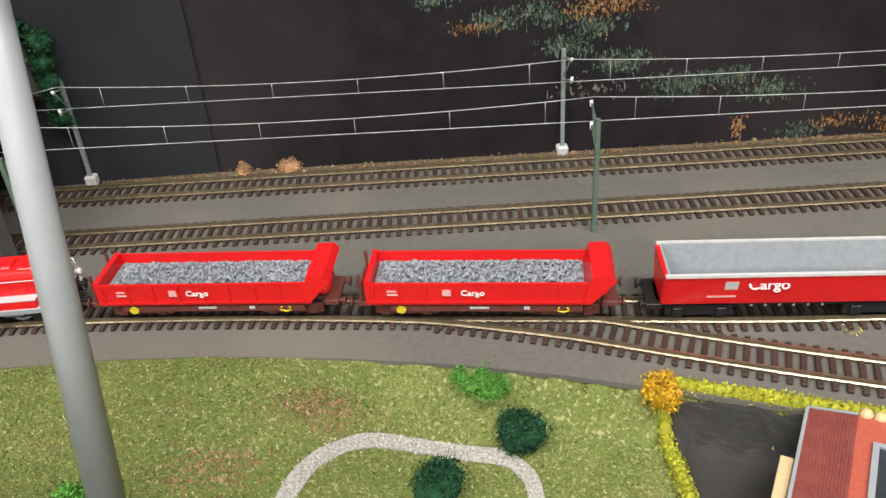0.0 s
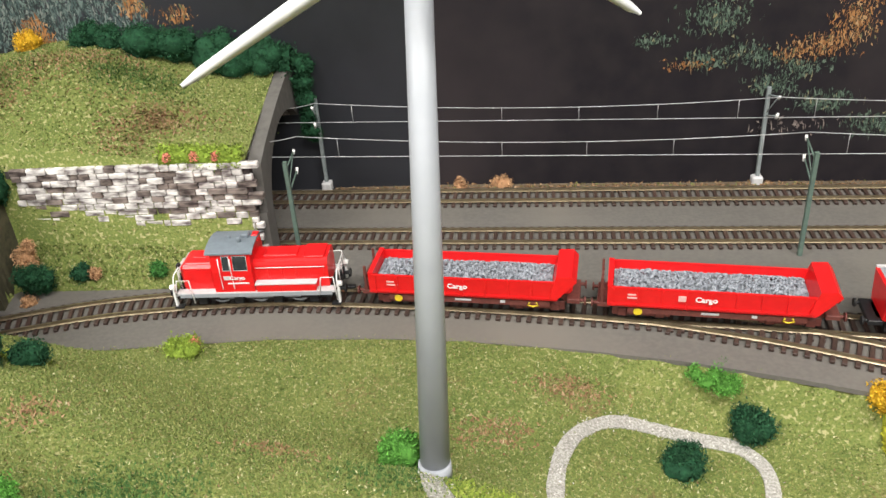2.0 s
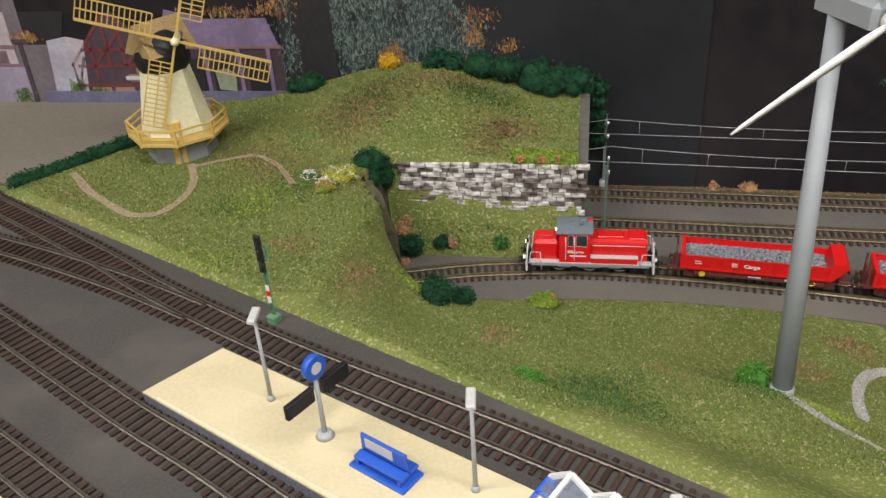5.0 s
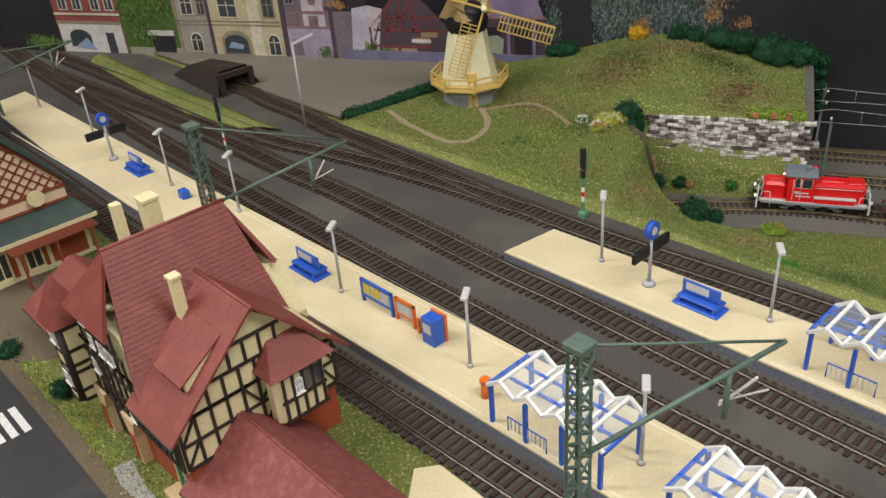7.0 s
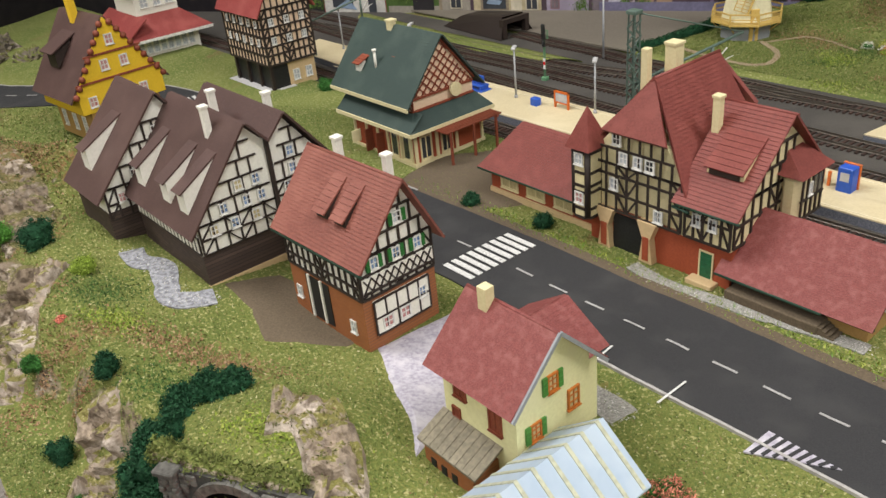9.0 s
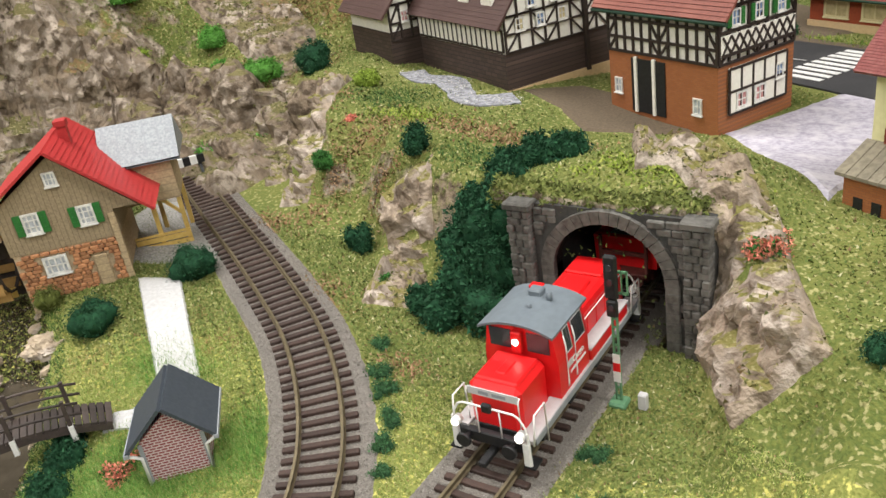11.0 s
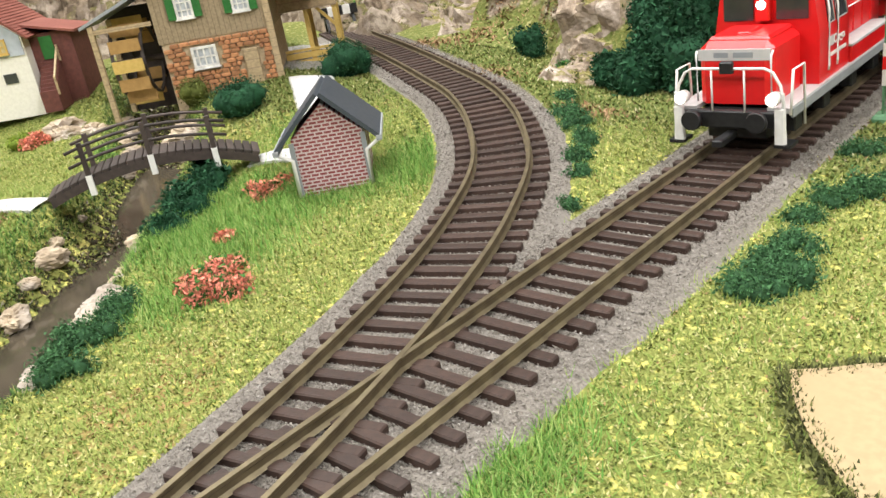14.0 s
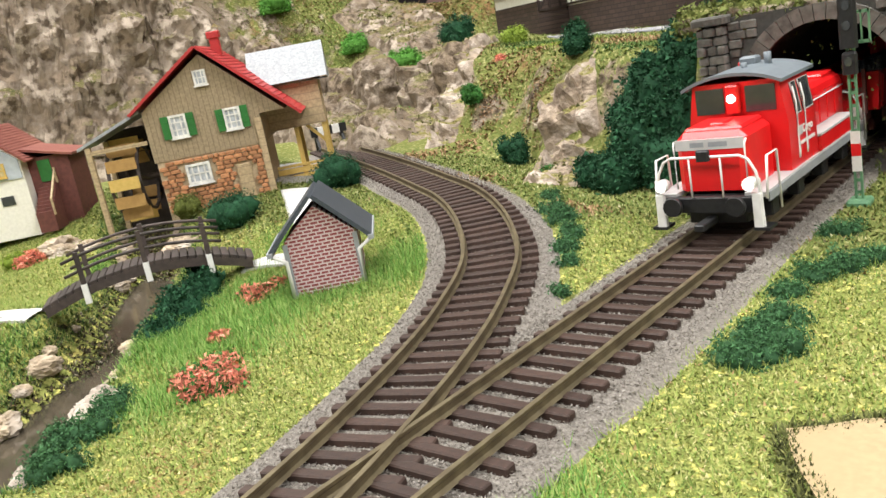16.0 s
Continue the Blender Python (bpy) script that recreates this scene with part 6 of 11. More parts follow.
def dump_wagon(seed):
    wg = thing("dump_wagon", 0, 0, 0, 0, "red open ballast wagon loaded with grey crushed stone", "wagon", "model trains")
    part("underframe", Mesh().cbox(-62, 62, -8, 8, 8, 13, 0.4).box(-50, 50, -15.5, -14.5, 8, 12).box(-50, 50, 14.5, 15.5, 8, 12), M_RUST, wg)
    for e in (-1, 1):
        bogie(wg, e * 42, M_RUST)
        part("end_platform", Mesh().cbox(e * 64 - 4, e * 64 + 4, -13, 13, 10, 13, 0.4), M_RUST, wg)
        for sg in (-1, 1):
            part("buffer", Mesh().rod((e * 67, sg * 10, 11), (e * 70.5, sg * 10, 11), 1.2).rod((e * 70.5, sg * 10, 11), (e * 71.5, sg * 10, 11), 3.0, 2.8, 12), M_RUST, wg)
    part("end_post", Mesh().box(-66, -64.5, -13, -11.5, 12, 32).box(-66, -64.5, 11.5, 13, 12, 32).box(-66, -64.5, -13, 13, 22, 24), M_RUST, wg)
    for sg in (-1, 1):
        part("side_wall", Mesh().prism([(sg * 15.5, 13.5), (sg * 16.6, 13.5), (sg * 17.6, 28), (sg * 16.4, 28)], -60, 54, "x"), M_RED, wg)
        part("side_rim", Mesh().box(-60, 54, sg * 17 - 0.75, sg * 17 + 0.75, 28, 28.9), M_RED, wg)
        for i in range(9):
            x = -58 + i * 13.8
            part("side_rib", Mesh().prism([(sg * 16.6, 14), (sg * 17.5, 14), (sg * 18.3, 27.8), (sg * 17.5, 27.8)], x - 0.6, x + 0.6, "x"), M_RED, wg)
        part("lower_rail", Mesh().box(-60, 54, sg * 16.9 - 0.6, sg * 16.9 + 0.6, 15, 16.2), M_RED, wg)
        tl = math.degrees(math.atan2(1.0, 14.5)) * (-1)
        words("Cargo", 4.9, M_WHITE, wg, pose((-6 if sg < 0 else 6) * MM, sg * 17.95 * MM, 22.5 * MM, 90 - 4 * 1, 0, 0 if sg < 0 else 180))
        part("logo_plate", Mesh().box(sg * 19 - 2.6, sg * 19 + 2.6, sg * 17.55 - 0.25, sg * 17.55 + 0.25, 20.5, 24.5), M_REDPALE, wg)
        part("marking_bar", Mesh().box(sg * 47 - 3.5, sg * 47 + 1.5, sg * 17.45 - 0.25, sg * 17.45 + 0.25, 23, 24), M_REDPALE, wg)
        part("marking_bar", Mesh().box(sg * 47 - 3.5, sg * 47 + 3.5, sg * 17.3 - 0.25, sg * 17.3 + 0.25, 20.5, 21.5), M_REDPALE, wg)
        part("yellow_wheel", Mesh().rod((sg * 44, sg * 16.4, 9.5), (sg * 44, sg * 15.6, 9.5), 2.6, 2.6, 14), M_YELLOW, wg)
        part("yellow_handle", Mesh().tube([(-sg * 42, sg * 16.5, 11.5), (-sg * 43.4, sg * 16.5, 9.2), (-sg * 40, sg * 16.5, 8.2), (-sg * 36.6, sg * 16.5, 9.2), (-sg * 38, sg * 16.5, 11.5)], 0.6, 5), M_YELLOW, wg)
        part("frame_marking", Mesh().box(-8, 2, sg * 15.7 - 0.2, sg * 15.7 + 0.2, 10, 11.4).box(20, 23, sg * 15.7 - 0.2, sg * 15.7 + 0.2, 9.6, 11.6), M_LGREY, wg)
    part("end_wall", Mesh().prism([(-16.5, 13.5), (16.5, 13.5), (17.4, 30), (-17.4, 30)], -62, -59, "x"), M_RED, wg)
    part("slanted_end", Mesh().prism([(50, 17), (54, 15), (66, 30), (63, 34), (54, 33.5)], -18.5, 18.5, "y"), M_RED, wg, "slanted hinged end wall")
    part("air_tank", Mesh().rod((60, -8, 18), (60, 8, 18), 3.4, 3.4, 14).ball((60, -8, 18), 3.4).ball((60, 8, 18), 3.4), M_RED, wg)
    part("floor_pan", Mesh().box(-60, 54, -16, 16, 13, 14.5), M_RED, wg)
    stones(wg, -58.5, 51, -15.6, 15.6, 22.5, 4.5, 1500, seed)
    return wg


M_REDPALE = mat("pinkish_white_print", (0.72, 0.42, 0.40), (0.66, 0.36, 0.34), 500, 0.5)


def hopper_wagon():
    wg = thing("open_wagon", 0, 0, 0, 0, "empty red open wagon with grey inside and black bogies", "wagon", "model trains")
    part("underframe", Mesh().cbox(-66, 66, -9, 9, 8, 12.5, 0.4), M_BLACK, wg)
    for e in (-1, 1):
        bogie(wg, e * 44, M_BLACK)
        part("end_platform", Mesh().cbox(e * 67 - 4, e * 67 + 4, -13, 13, 9.5, 12.5, 0.4), M_BLACK, wg)
        for sg in (-1, 1):
            part("buffer", Mesh().rod((e * 70, sg * 10, 11), (e * 73, sg * 10, 11), 1.2).rod((e * 73, sg * 10, 11), (e * 74, sg * 10, 11), 3.0, 2.8, 12), M_BLACK, wg)
        part("end_wall", Mesh().prism([(-13, 13), (13, 13), (17, 34), (-17, 34)], e * 63 - 1, e * 63 + 1, "x"), M_RED, wg)
        part("inner_end", Mesh().prism([(-12, 14), (12, 14), (16, 34.3), (-16, 34.3)], e * 61.4 - 0.6, e * 61.4 + 0.6, "x"), M_GREY, wg)
    for sg in (-1, 1):
        part("side_wall", Mesh().prism([(sg * 12.4, 13), (sg * 13.6, 13), (sg * 17.8, 34), (sg * 16.8, 34)], -63, 63, "x"), M_RED, wg)
        part("inner_side", Mesh().prism([(sg * 11.6, 14), (sg * 12.3, 14), (sg * 16.7, 34.3), (sg * 16.1, 34.3)], -62, 62, "x"), M_GREY, wg, "grey inner wall")
        part("side_rim", Mesh().box(-63.5, 63.5, sg * 17.3 - 1.1, sg * 17.3 + 1.1, 33.6, 35.2), M_LGREY, wg)
        words("Cargo", 8.0, M_WHITE, wg, pose((-13 if sg < 0 else 13) * MM, sg * 16.75 * MM, 27.2 * MM, 90 - 11.3, 0, 0 if sg < 0 else 180))
        part("logo_plate", Mesh().prism([(sg * 15.9, 24.2), (sg * 16.2, 24.2), (sg * 17.4, 30), (sg * 17.1, 30)], sg * 31 - 3.2, sg * 31 + 3.2, "x"), M_LGREY, wg)
        part("marking_bar", Mesh().prism([(sg * 14.6, 18), (sg * 14.95, 18), (sg * 15.2, 19.2), (sg * 14.9, 19.2)], sg * 34 - 8, sg * 34 + 6, "x"), M_REDPALE, wg)
        for i in range(6):
            part("white_dot", Mesh().rod((-18 + i * 7, sg * 9.4, 8.5), (-18 + i * 7, sg * 9.9, 8.5), 0.8), M_LGREY, wg)
    part("floor_pan", Mesh().box(-62, 62, -12.5, 12.5, 13, 14.5), M_GREY, wg)
    return wg


def on_line(pts, x):
    """Place and heading on a track line at a given x."""
    p = spline(pts, 2.0)
    i = min(range(len(p)), key=lambda k: abs(p[k][0] - x))
    d = p[min(i + 6, len(p) - 1)] - p[max(i - 6, 0)]
    return p[i][0], p[i][1], math.degrees(math.atan2(d[1], d[0]))


MAIN3 = [(-520, 262), (-480, 282), (-426, 303), (-368, 319), (-307, 327), (-256, 329), (-194, 325), (-126, 317.5), (-71, 309.5), (30, 295), (133, 280), (209, 272), (330, 262), (640, 236)]
RAILTOP = 82.5
loco = locomotive()
x, y, a = on_line(MAIN3, -268)
loco.matrix_world = place(x, y, RAILTOP, a + 180) @ Matrix.Diagonal((0.96, 0.9, 0.88, 1))
w1 = dump_wagon(3)
x, y, a = on_line(MAIN3, -135)
w1.matrix_world = place(x, y, RAILTOP, a) @ Matrix.Diagonal((0.97, 0.87, 0.87, 1))
w2 = copy_thing(w1, place(*on_line(MAIN3, 6)[:2], RAILTOP, on_line(MAIN3, 6)[2]))
w3 = hopper_wagon()
x, y, a = on_line(MAIN3, 153)
w3.matrix_world = place(x, y, RAILTOP, a) @ Matrix.Diagonal((0.97, 0.87, 0.87, 1))
copy_thing(loco, place(-812.2, -547, 131.5, -90))
copy_thing(w1, place(-812, -410, 131.5, 90))

# ---- wind turbine: the tower leans a little ----
wt = thing("wind_turbine", -145, 158, 101, 0, "tall grey model wind turbine with white blades, leaning slightly", "wind turbine")
part("tower", Mesh().rod((0, -0.3, -6), (5.5, 49, 237), 6.7, 5.1, 32), M_TURB, wt)
part("foot", Mesh().rod((0, 0, -5), (0, 0.6, 3), 7.6, 7.3, 32), M_TURB, wt)
part("nacelle", Mesh().cbox(-7, 7, -38, 14, 227, 241, 3, Matrix.Translation((5.5, 49, 0)) @ Matrix.Rotation(radians(22), 4, "Z")), M_TURB, wt)
hub = Vector((21, 7, 233))
part("hub", Mesh().ball(hub, 6), M_BLADE, wt)
for d in (Vector((-79, -47, -41)), Vector((64.6, 38, -49)), Vector((4, 18, 98))):
    R = d.length
    d = d.normalized()
    w = d.cross(Vector((0.51, -0.85, -0.12))).normalized()
    nn = d.cross(w)
    bl = Mesh()
    rows = []
    for t in range(15):
        f = t / 14
        c = hub + d * (4 + (R - 4) * f)
        half = (2.4 + 1.9 * math.sin(min(f * 4, 1) * 1.57)) * (1 - 0.62 * f) * (1 if t < 14 else 0.45)
        th = 1.5 * (1 - 0.7 * f)
        rows += [c + w * half, c + nn * th, c - w * half, c - nn * th]
    bl.add(rows, [(4 * i + j, 4 * i + (j + 1) % 4, 4 * i + 4 + (j + 1) % 4, 4 * i + 4 + j) for i in range(14) for j in range(4)] + [(0, 1, 2, 3), (59, 58, 57, 56)], True)
    part("blade", bl, M_BLADE, wt)

# ---- catenary ----
def catenary_mast(x, y, z, h, arm, label="slim grey catenary mast with bracket arms", material=None, foot=True):
    ob = thing("catenary_mast", x, y, z, 0, label, "mast", "catenary masts")
    part("pole", Mesh().bar((0, 0, 0), (0, 0, h), 2.6, 2.6), material or M_MASTGREY, ob)
    if foot:
        part("concrete_foot", Mesh().cbox(-4, 4, -4, 4, -1, 6, 1), M_LGREY, ob)
    part("arm", Mesh().tube([(0, 0, h - 6), (1.5, arm, h - 1)], 0.6, 5).tube([(0, 0, h - 22), (2, arm, h - 15)], 0.6, 5).tube([(0, 0, h - 20), (1.5, arm, h - 1)], 0.45, 5), material or M_MASTGREY, ob)
    part("insulator", Mesh().rod((1.4, arm, h - 2.4), (1.8, arm * 1.12, h - 0.2), 1.0).rod((1.8, arm, h - 17), (2.2, arm * 1.1, h - 13), 1.0), M_WHITE, ob)
    return ob


catenary_mast(78, 476.5, 79, 76, -18)
catenary_mast(-255, 486, 81, 76, -18)
catenary_mast(78, 370, 78, 73, 24, "grey-green catenary mast with bracket arms", M_MASTGREEN, False)
catenary_mast(-255, 380, 80, 72, 18, "grey-green catenary mast with bracket arms", M_MASTGREEN, False)
for nm, yy in (("back", 460.5), ("front", 397.5)):
    cw = thing("catenary_wire", 0, 0, 0, 0, "pale thin contact wires with droppers over the track", "wire", "catenary wires")
    spans = [(-340, -252), (-252, 80), (80, 420), (420, 640)]
    for xa, xb in spans:
        f = lambda x: yy - 0.0455 * (x + 40)
        zc, zm = (lambda x: 140 - 0.010 * (x - 80)), (lambda x, a=xa, b=xb: 155 - 0.010 * (x - 80) - 5.5 * (1 - ((x - (a + b) / 2) / ((b - a) / 2)) ** 2))
        n = 14
        xsn = [xa + (xb - xa) * i / n for i in range(n + 1)]
        part("messenger_wire", Mesh().tube([(x, f(x), zm(x)) for x in xsn], 0.28, 4), M_WIRE, cw)
        part("contact_wire", Mesh().tube([(x, f(x), zc(x)) for x in xsn], 0.28, 4), M_WIRE, cw)
        k = max(int((xb - xa) / 48), 1)
        for i in range(k):
            x = xa + (xb - xa) * (i + 0.5) / k
            part("dropper", Mesh().rod((x, f(x), zc(x)), (x, f(x), zm(x)), 0.2, 0.2, 4), M_WIRE, cw)

# ---- stone retaining wall ----
rw = thing("stone_retaining_wall", 0, 0, 0, 0, "retaining wall of white and dark layered stones", "wall")
part("wall_core", Mesh().prism([(-440, 98), (-276, 80), (-276, 156), (-440, 156)], 370, 376, "y"), M_WALLCORE, rw)
rnd = random.Random(5)
block = Mesh().cbox(-0.5, 0.5, -1, 1, -0.5, 0.5, 0.12).use(M_WALLSTONE)
block.mats, block.mi = [M_WALLSTONE], [0] * len(block.f)
for r in range(16):
    z = 158 - r * 4.4
    x = -441 + rnd.uniform(0, 8)
    while x < -276:
        w = rnd.uniform(5, 14)
        bottom = 102 - 12 * sm(-440, -290, x) - 8 * max((x + 340) / 64, 0)
        if z > bottom and x + w / 2 < -274:
            me = part("stone", Mesh().cbox(x, x + w - 0.5, 368.6 - rnd.uniform(0, 1.4), 372, z - 4.2, z - 0.3, 0.5), M_WALLSTONE, rw)
        x += w


# ---- tunnel mouths ----
def arch(cx, spring, r, n=16):
    return [(cx + r * math.cos(math.pi - math.pi * i / n), spring + r * math.sin(math.pi * i / n)) for i in range(n + 1)]


tp = thing("tunnel_portal", -806, -502, 126, 0, "grey stone tunnel portal with rusticated arch", "tunnel portal", "tunnel portals")
inner = [(-25, -4)] + arch(0, 31, 25) + [(25, -4)]
core = Mesh()
for k, (y0, y1) in enumerate(((-2, 6),)):
    pts = arch(0, 31, 25)
    for p, q in zip(pts[:-1], pts[1:]):
        core.add([(p[0], y0, p[1]), (q[0], y0, q[1]), (q[0], y0, 61), (p[0], y0, 61), (p[0], y1, p[1]), (q[0], y1, q[1]), (q[0], y1, 61), (p[0], y1, 61)], [(0, 1, 2, 3), (7, 6, 5, 4), (0, 4, 5, 1), (3, 2, 6, 7)])
    core.box(-43, -25, y0, y1, -4, 61).box(25, 43, y0, y1, -4, 61)
part("portal_wall", core, M_PORTALCORE, tp)
for i in range(21):
    a0, a1 = math.pi * i / 21, math.pi * (i + 0.94) / 21
    v = []
    for yy in (-4.2, -1):
        for rr, aa in ((24.5, a0), (30.3, a0), (30.3, a1), (24.5, a1)):
            v.append((rr * math.cos(aa), yy, 31 + rr * math.sin(aa)))
    part("arch_stone", Mesh().add(v, [(0, 1, 2, 3), (7, 6, 5, 4), (0, 4, 5, 1), (1, 5, 6, 2), (2, 6, 7, 3), (3, 7, 4, 0)]), M_PORTAL, tp)
rnd = random.Random(8)
for sg in (-1, 1):
    for r in range(8):
        z = -4 + r * 4.6
        if z < 31:
            part("quoin", Mesh().cbox(sg * 27.4 - 3, sg * 27.4 + 3, -4.0, 0, z, z + 4.3, 0.5), M_PORTAL, tp)
    for r in range(18):
        z = -4 + r * 3.5
        cuts = [-5.4, rnd.uniform(-2.6, -1.2), rnd.uniform(1.2, 2.6), 5.4] if r % 2 else [-5.4, rnd.uniform(-1.5, 1.5), 5.4]
        for a, b in zip(cuts[:-1], cuts[1:]):
            part("pier_stone", Mesh().cbox(sg * 38.2 + a, sg * 38.2 + b - 0.3, -6.2 - rnd.uniform(0, 1.5), 0, z, z + 3.25 - rnd.uniform(0, 0.3), 0.6), M_PORTAL, tp)
    part("pier_cap", Mesh().cbox(sg * 38.2 - 6.4, sg * 38.2 + 6.4, -8.2, 1, 59.4, 62.4, 0.7), M_PORTAL, tp)
for r in range(19):
    z = -3 + r * 3.3
    x = -32.8
    while x < 31:
        w = rnd.uniform(3.6, 8)
        cx, cz = x + w / 2, z + 1.6
        d = math.hypot(cx, cz - 31) if cz > 31 else abs(cx) + (0 if abs(cx) > 32 else -99)
        if d > 33 or (cz <= 31 and 31.5 < abs(cx)):
            part("wall_stone", Mesh().cbox(x, x + w - 0.35, -2.8 - rnd.uniform(0, 1.1), 0, z, z + 3.0 - rnd.uniform(0, 0.25), 0.45), M_PORTAL, tp)
        x += w
# lining and closing wall in near-black, which paints the shade deep inside
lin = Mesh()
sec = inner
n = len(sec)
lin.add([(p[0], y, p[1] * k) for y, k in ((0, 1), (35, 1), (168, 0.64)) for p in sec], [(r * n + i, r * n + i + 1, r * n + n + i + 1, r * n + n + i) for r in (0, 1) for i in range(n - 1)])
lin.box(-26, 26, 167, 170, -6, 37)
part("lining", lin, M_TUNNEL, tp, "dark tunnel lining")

tp2 = thing("tunnel_portal", -277, 448, 78, 0, "grey arched mouth of a double track tunnel with stone lining", "tunnel portal", "tunnel portals")
pts = [(58 * math.cos(math.pi - math.pi * i / 24), 30 + 51 * math.sin(math.pi * i / 24)) for i in range(25)]
sec = [(-58, -2), (-58, 14)] + pts + [(58, 14), (58, -2)]


def crest(y):
    """Height of the portal's upper edge, which follows the hill."""
    return ramp(y, ((-76, 70), (-62, 76), (-50, 81), (-8, 94), (48, 107), (60, 110)))


rim = []
for y, z in sec:
    if z <= 14:
        rim.append((-75 if y < 0 else 62, z))
    else:
        q = max(-75.0, min(62.0, y * 1.28))
        rim.append((q, max(z + 6, crest(q)) if abs(y) < 56 else 40))
n = len(sec)
rv = [(-3, *q) for q in sec] + [(-3, *q) for q in rim] + [(6, *q) for q in sec] + [(6, *q) for q in rim]
rf = []
for i in range(n - 1):
    rf += [(2 * n + i, 2 * n + i + 1, 3 * n + i + 1, 3 * n + i), (i + 1, i, n + i, n + i + 1), (i, i + 1, 2 * n + i + 1, 2 * n + i), (n + i + 1, n + i, 3 * n + i, 3 * n + i + 1)]
part("portal_face", Mesh().add(rv, rf), M_CONCRETE, tp2, "smooth grey painted face")
part("lining", Mesh().add([(0, *q) for q in sec] + [(-110, *q) for q in sec], [(i, i + 1, n + i + 1, n + i) for i in range(n - 1)]), M_WALLSTONE, tp2, "white and dark stone tunnel lining")
# added near-black sheet closing the bore, in place of real shade
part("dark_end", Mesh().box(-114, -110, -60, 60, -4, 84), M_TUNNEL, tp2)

tp3 = thing("tunnel_portal", 0, 0, 0, 0, "earthen tunnel mouth cut into the grassy flank", "tunnel portal", "tunnel portals")


def cut(y):
    return ramp(y, FLANK)


rows = []
for i in range(22):
    y = 270 + i * 4.85
    low = 134 if 277 < y < 323 else 74
    top = ground(cut(y) - 13, y) + 0.6 - 26 * (1 - sm(270, 292, y)) - 14 * sm(312, 338, y)
    rows += [(cut(y) + 1.5, y, min(low, top - 2)), (cut(y) - 0.5 + 2 * noise.noise((y * 0.07, 0, 0)), y, (min(low, top - 2) + top) / 2), (cut(y) - 4, y, top), (cut(y) - 12, y, top - 1.0), (cut(y) - 12, y, min(low, top - 2))]
part("cut_face", Mesh().add(rows, [(5 * i + j, 5 * i + (j + 1) % 5, 5 * i + 5 + (j + 1) % 5, 5 * i + 5 + j) for i in range(21) for j in range(5)]), M_CUT, tp3, "dark brown earth face")
# near-black faces paint the darkness behind the opening
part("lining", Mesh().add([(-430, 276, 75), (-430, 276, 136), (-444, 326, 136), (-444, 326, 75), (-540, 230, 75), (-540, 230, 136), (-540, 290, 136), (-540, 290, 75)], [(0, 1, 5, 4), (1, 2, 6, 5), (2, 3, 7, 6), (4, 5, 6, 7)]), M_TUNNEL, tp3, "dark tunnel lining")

# ---- dark mound covering the far track ----
md = thing("tunnel_mound", -985, 395, 165, -30, "low dark brown mound covering the end of the track", "tunnel cover")
part("cover", Mesh().add([(-75, -24, -2), (62, -30, -2), (62, 30, -2), (-75, 30, -2), (-40, -16, 16), (52, -19, 26), (52, 19, 26), (-40, 18, 16)], [(0, 1, 5, 4), (2, 3, 7, 6), (3, 0, 4, 7), (4, 5, 6, 7)], True), M_TIMBER, md)
part("mouth", Mesh().box(52, 60, -24, -17, -2, 18).box(52, 60, 17, 24, -2, 18).box(52, 60, -24, 24, 18, 24), M_TIMBER, md)

# ---- windmill ----
wm = thing("windmill", -634, 370, 168, 0, "white and black windmill with wooden gallery and ochre sails", "windmill")


def octa(r, z, n=8, ph=22.5):
    return [(r * math.cos(math.radians(ph + 45 * i)), r * math.sin(math.radians(ph + 45 * i)), z) for i in range(n)]


def frustum(r0, z0, r1, z1):
    v = octa(r0, z0) + octa(r1, z1)
    return Mesh().add(v, [tuple(range(7, -1, -1)), tuple(range(8, 16))] + [(i, (i + 1) % 8, 8 + (i + 1) % 8, 8 + i) for i in range(8)])


part("stone_base", frustum(31, -6, 31, 16), M_GREY, wm)
part("gallery_floor", frustum(44, 19, 44, 21.5), M_WOODYEL, wm)
part("tower", frustum(33, 16, 20, 82), M_PLCREAMPALE, wm)
part("cap_band", frustum(22, 78, 24, 86), M_BLACK, wm)
part("cap", Mesh().ball((0, 0, 88), 24, 16, 8, 0.95), M_BLACK, wm)
part("cap_thatch", Mesh().prism([(-20, 92), (0, 118), (20, 92)], -22, 24, "y", Matrix.Rotation(radians(-30), 4, "Z")), M_LTANWOOD, wm)
o = octa(43, 0)
for i in range(8):
    a, b2 = Vector(o[i]), Vector(o[(i + 1) % 8])
    part("gallery_rail", Mesh().bar(a + Vector((0, 0, 33)), b2 + Vector((0, 0, 33)), 1.6, 1.6).bar(a + Vector((0, 0, 27)), b2 + Vector((0, 0, 27)), 1.2, 1.2), M_WOODYEL, wm)
    part("gallery_post", Mesh().bar(a + Vector((0, 0, 18)), a + Vector((0, 0, 34)), 1.8, 1.8), M_WOODYEL, wm)
    part("gallery_strut", Mesh().bar(a * 0.72 + Vector((0, 0, 8)), a + Vector((0, 0, 19)), 1.2, 1.2), M_WOODYEL, wm)
fd = Matrix.Rotation(radians(-68), 4, "Z")
part("door", Mesh().cbox(26.5, 30.5, -5.5, 5.5, -4, 16, 0.5, fd), M_WOODYEL, wm)
part("gallery_door", Mesh().cbox(24, 30.6, -5, 5, 21, 37, 0.5, fd), M_WOODYEL, wm)
part("tower_window", Mesh().box(20, 23, -2, 2, 58, 64, fd), M_GLASSDARK, wm)
hubp = Vector((27, -22, 106))
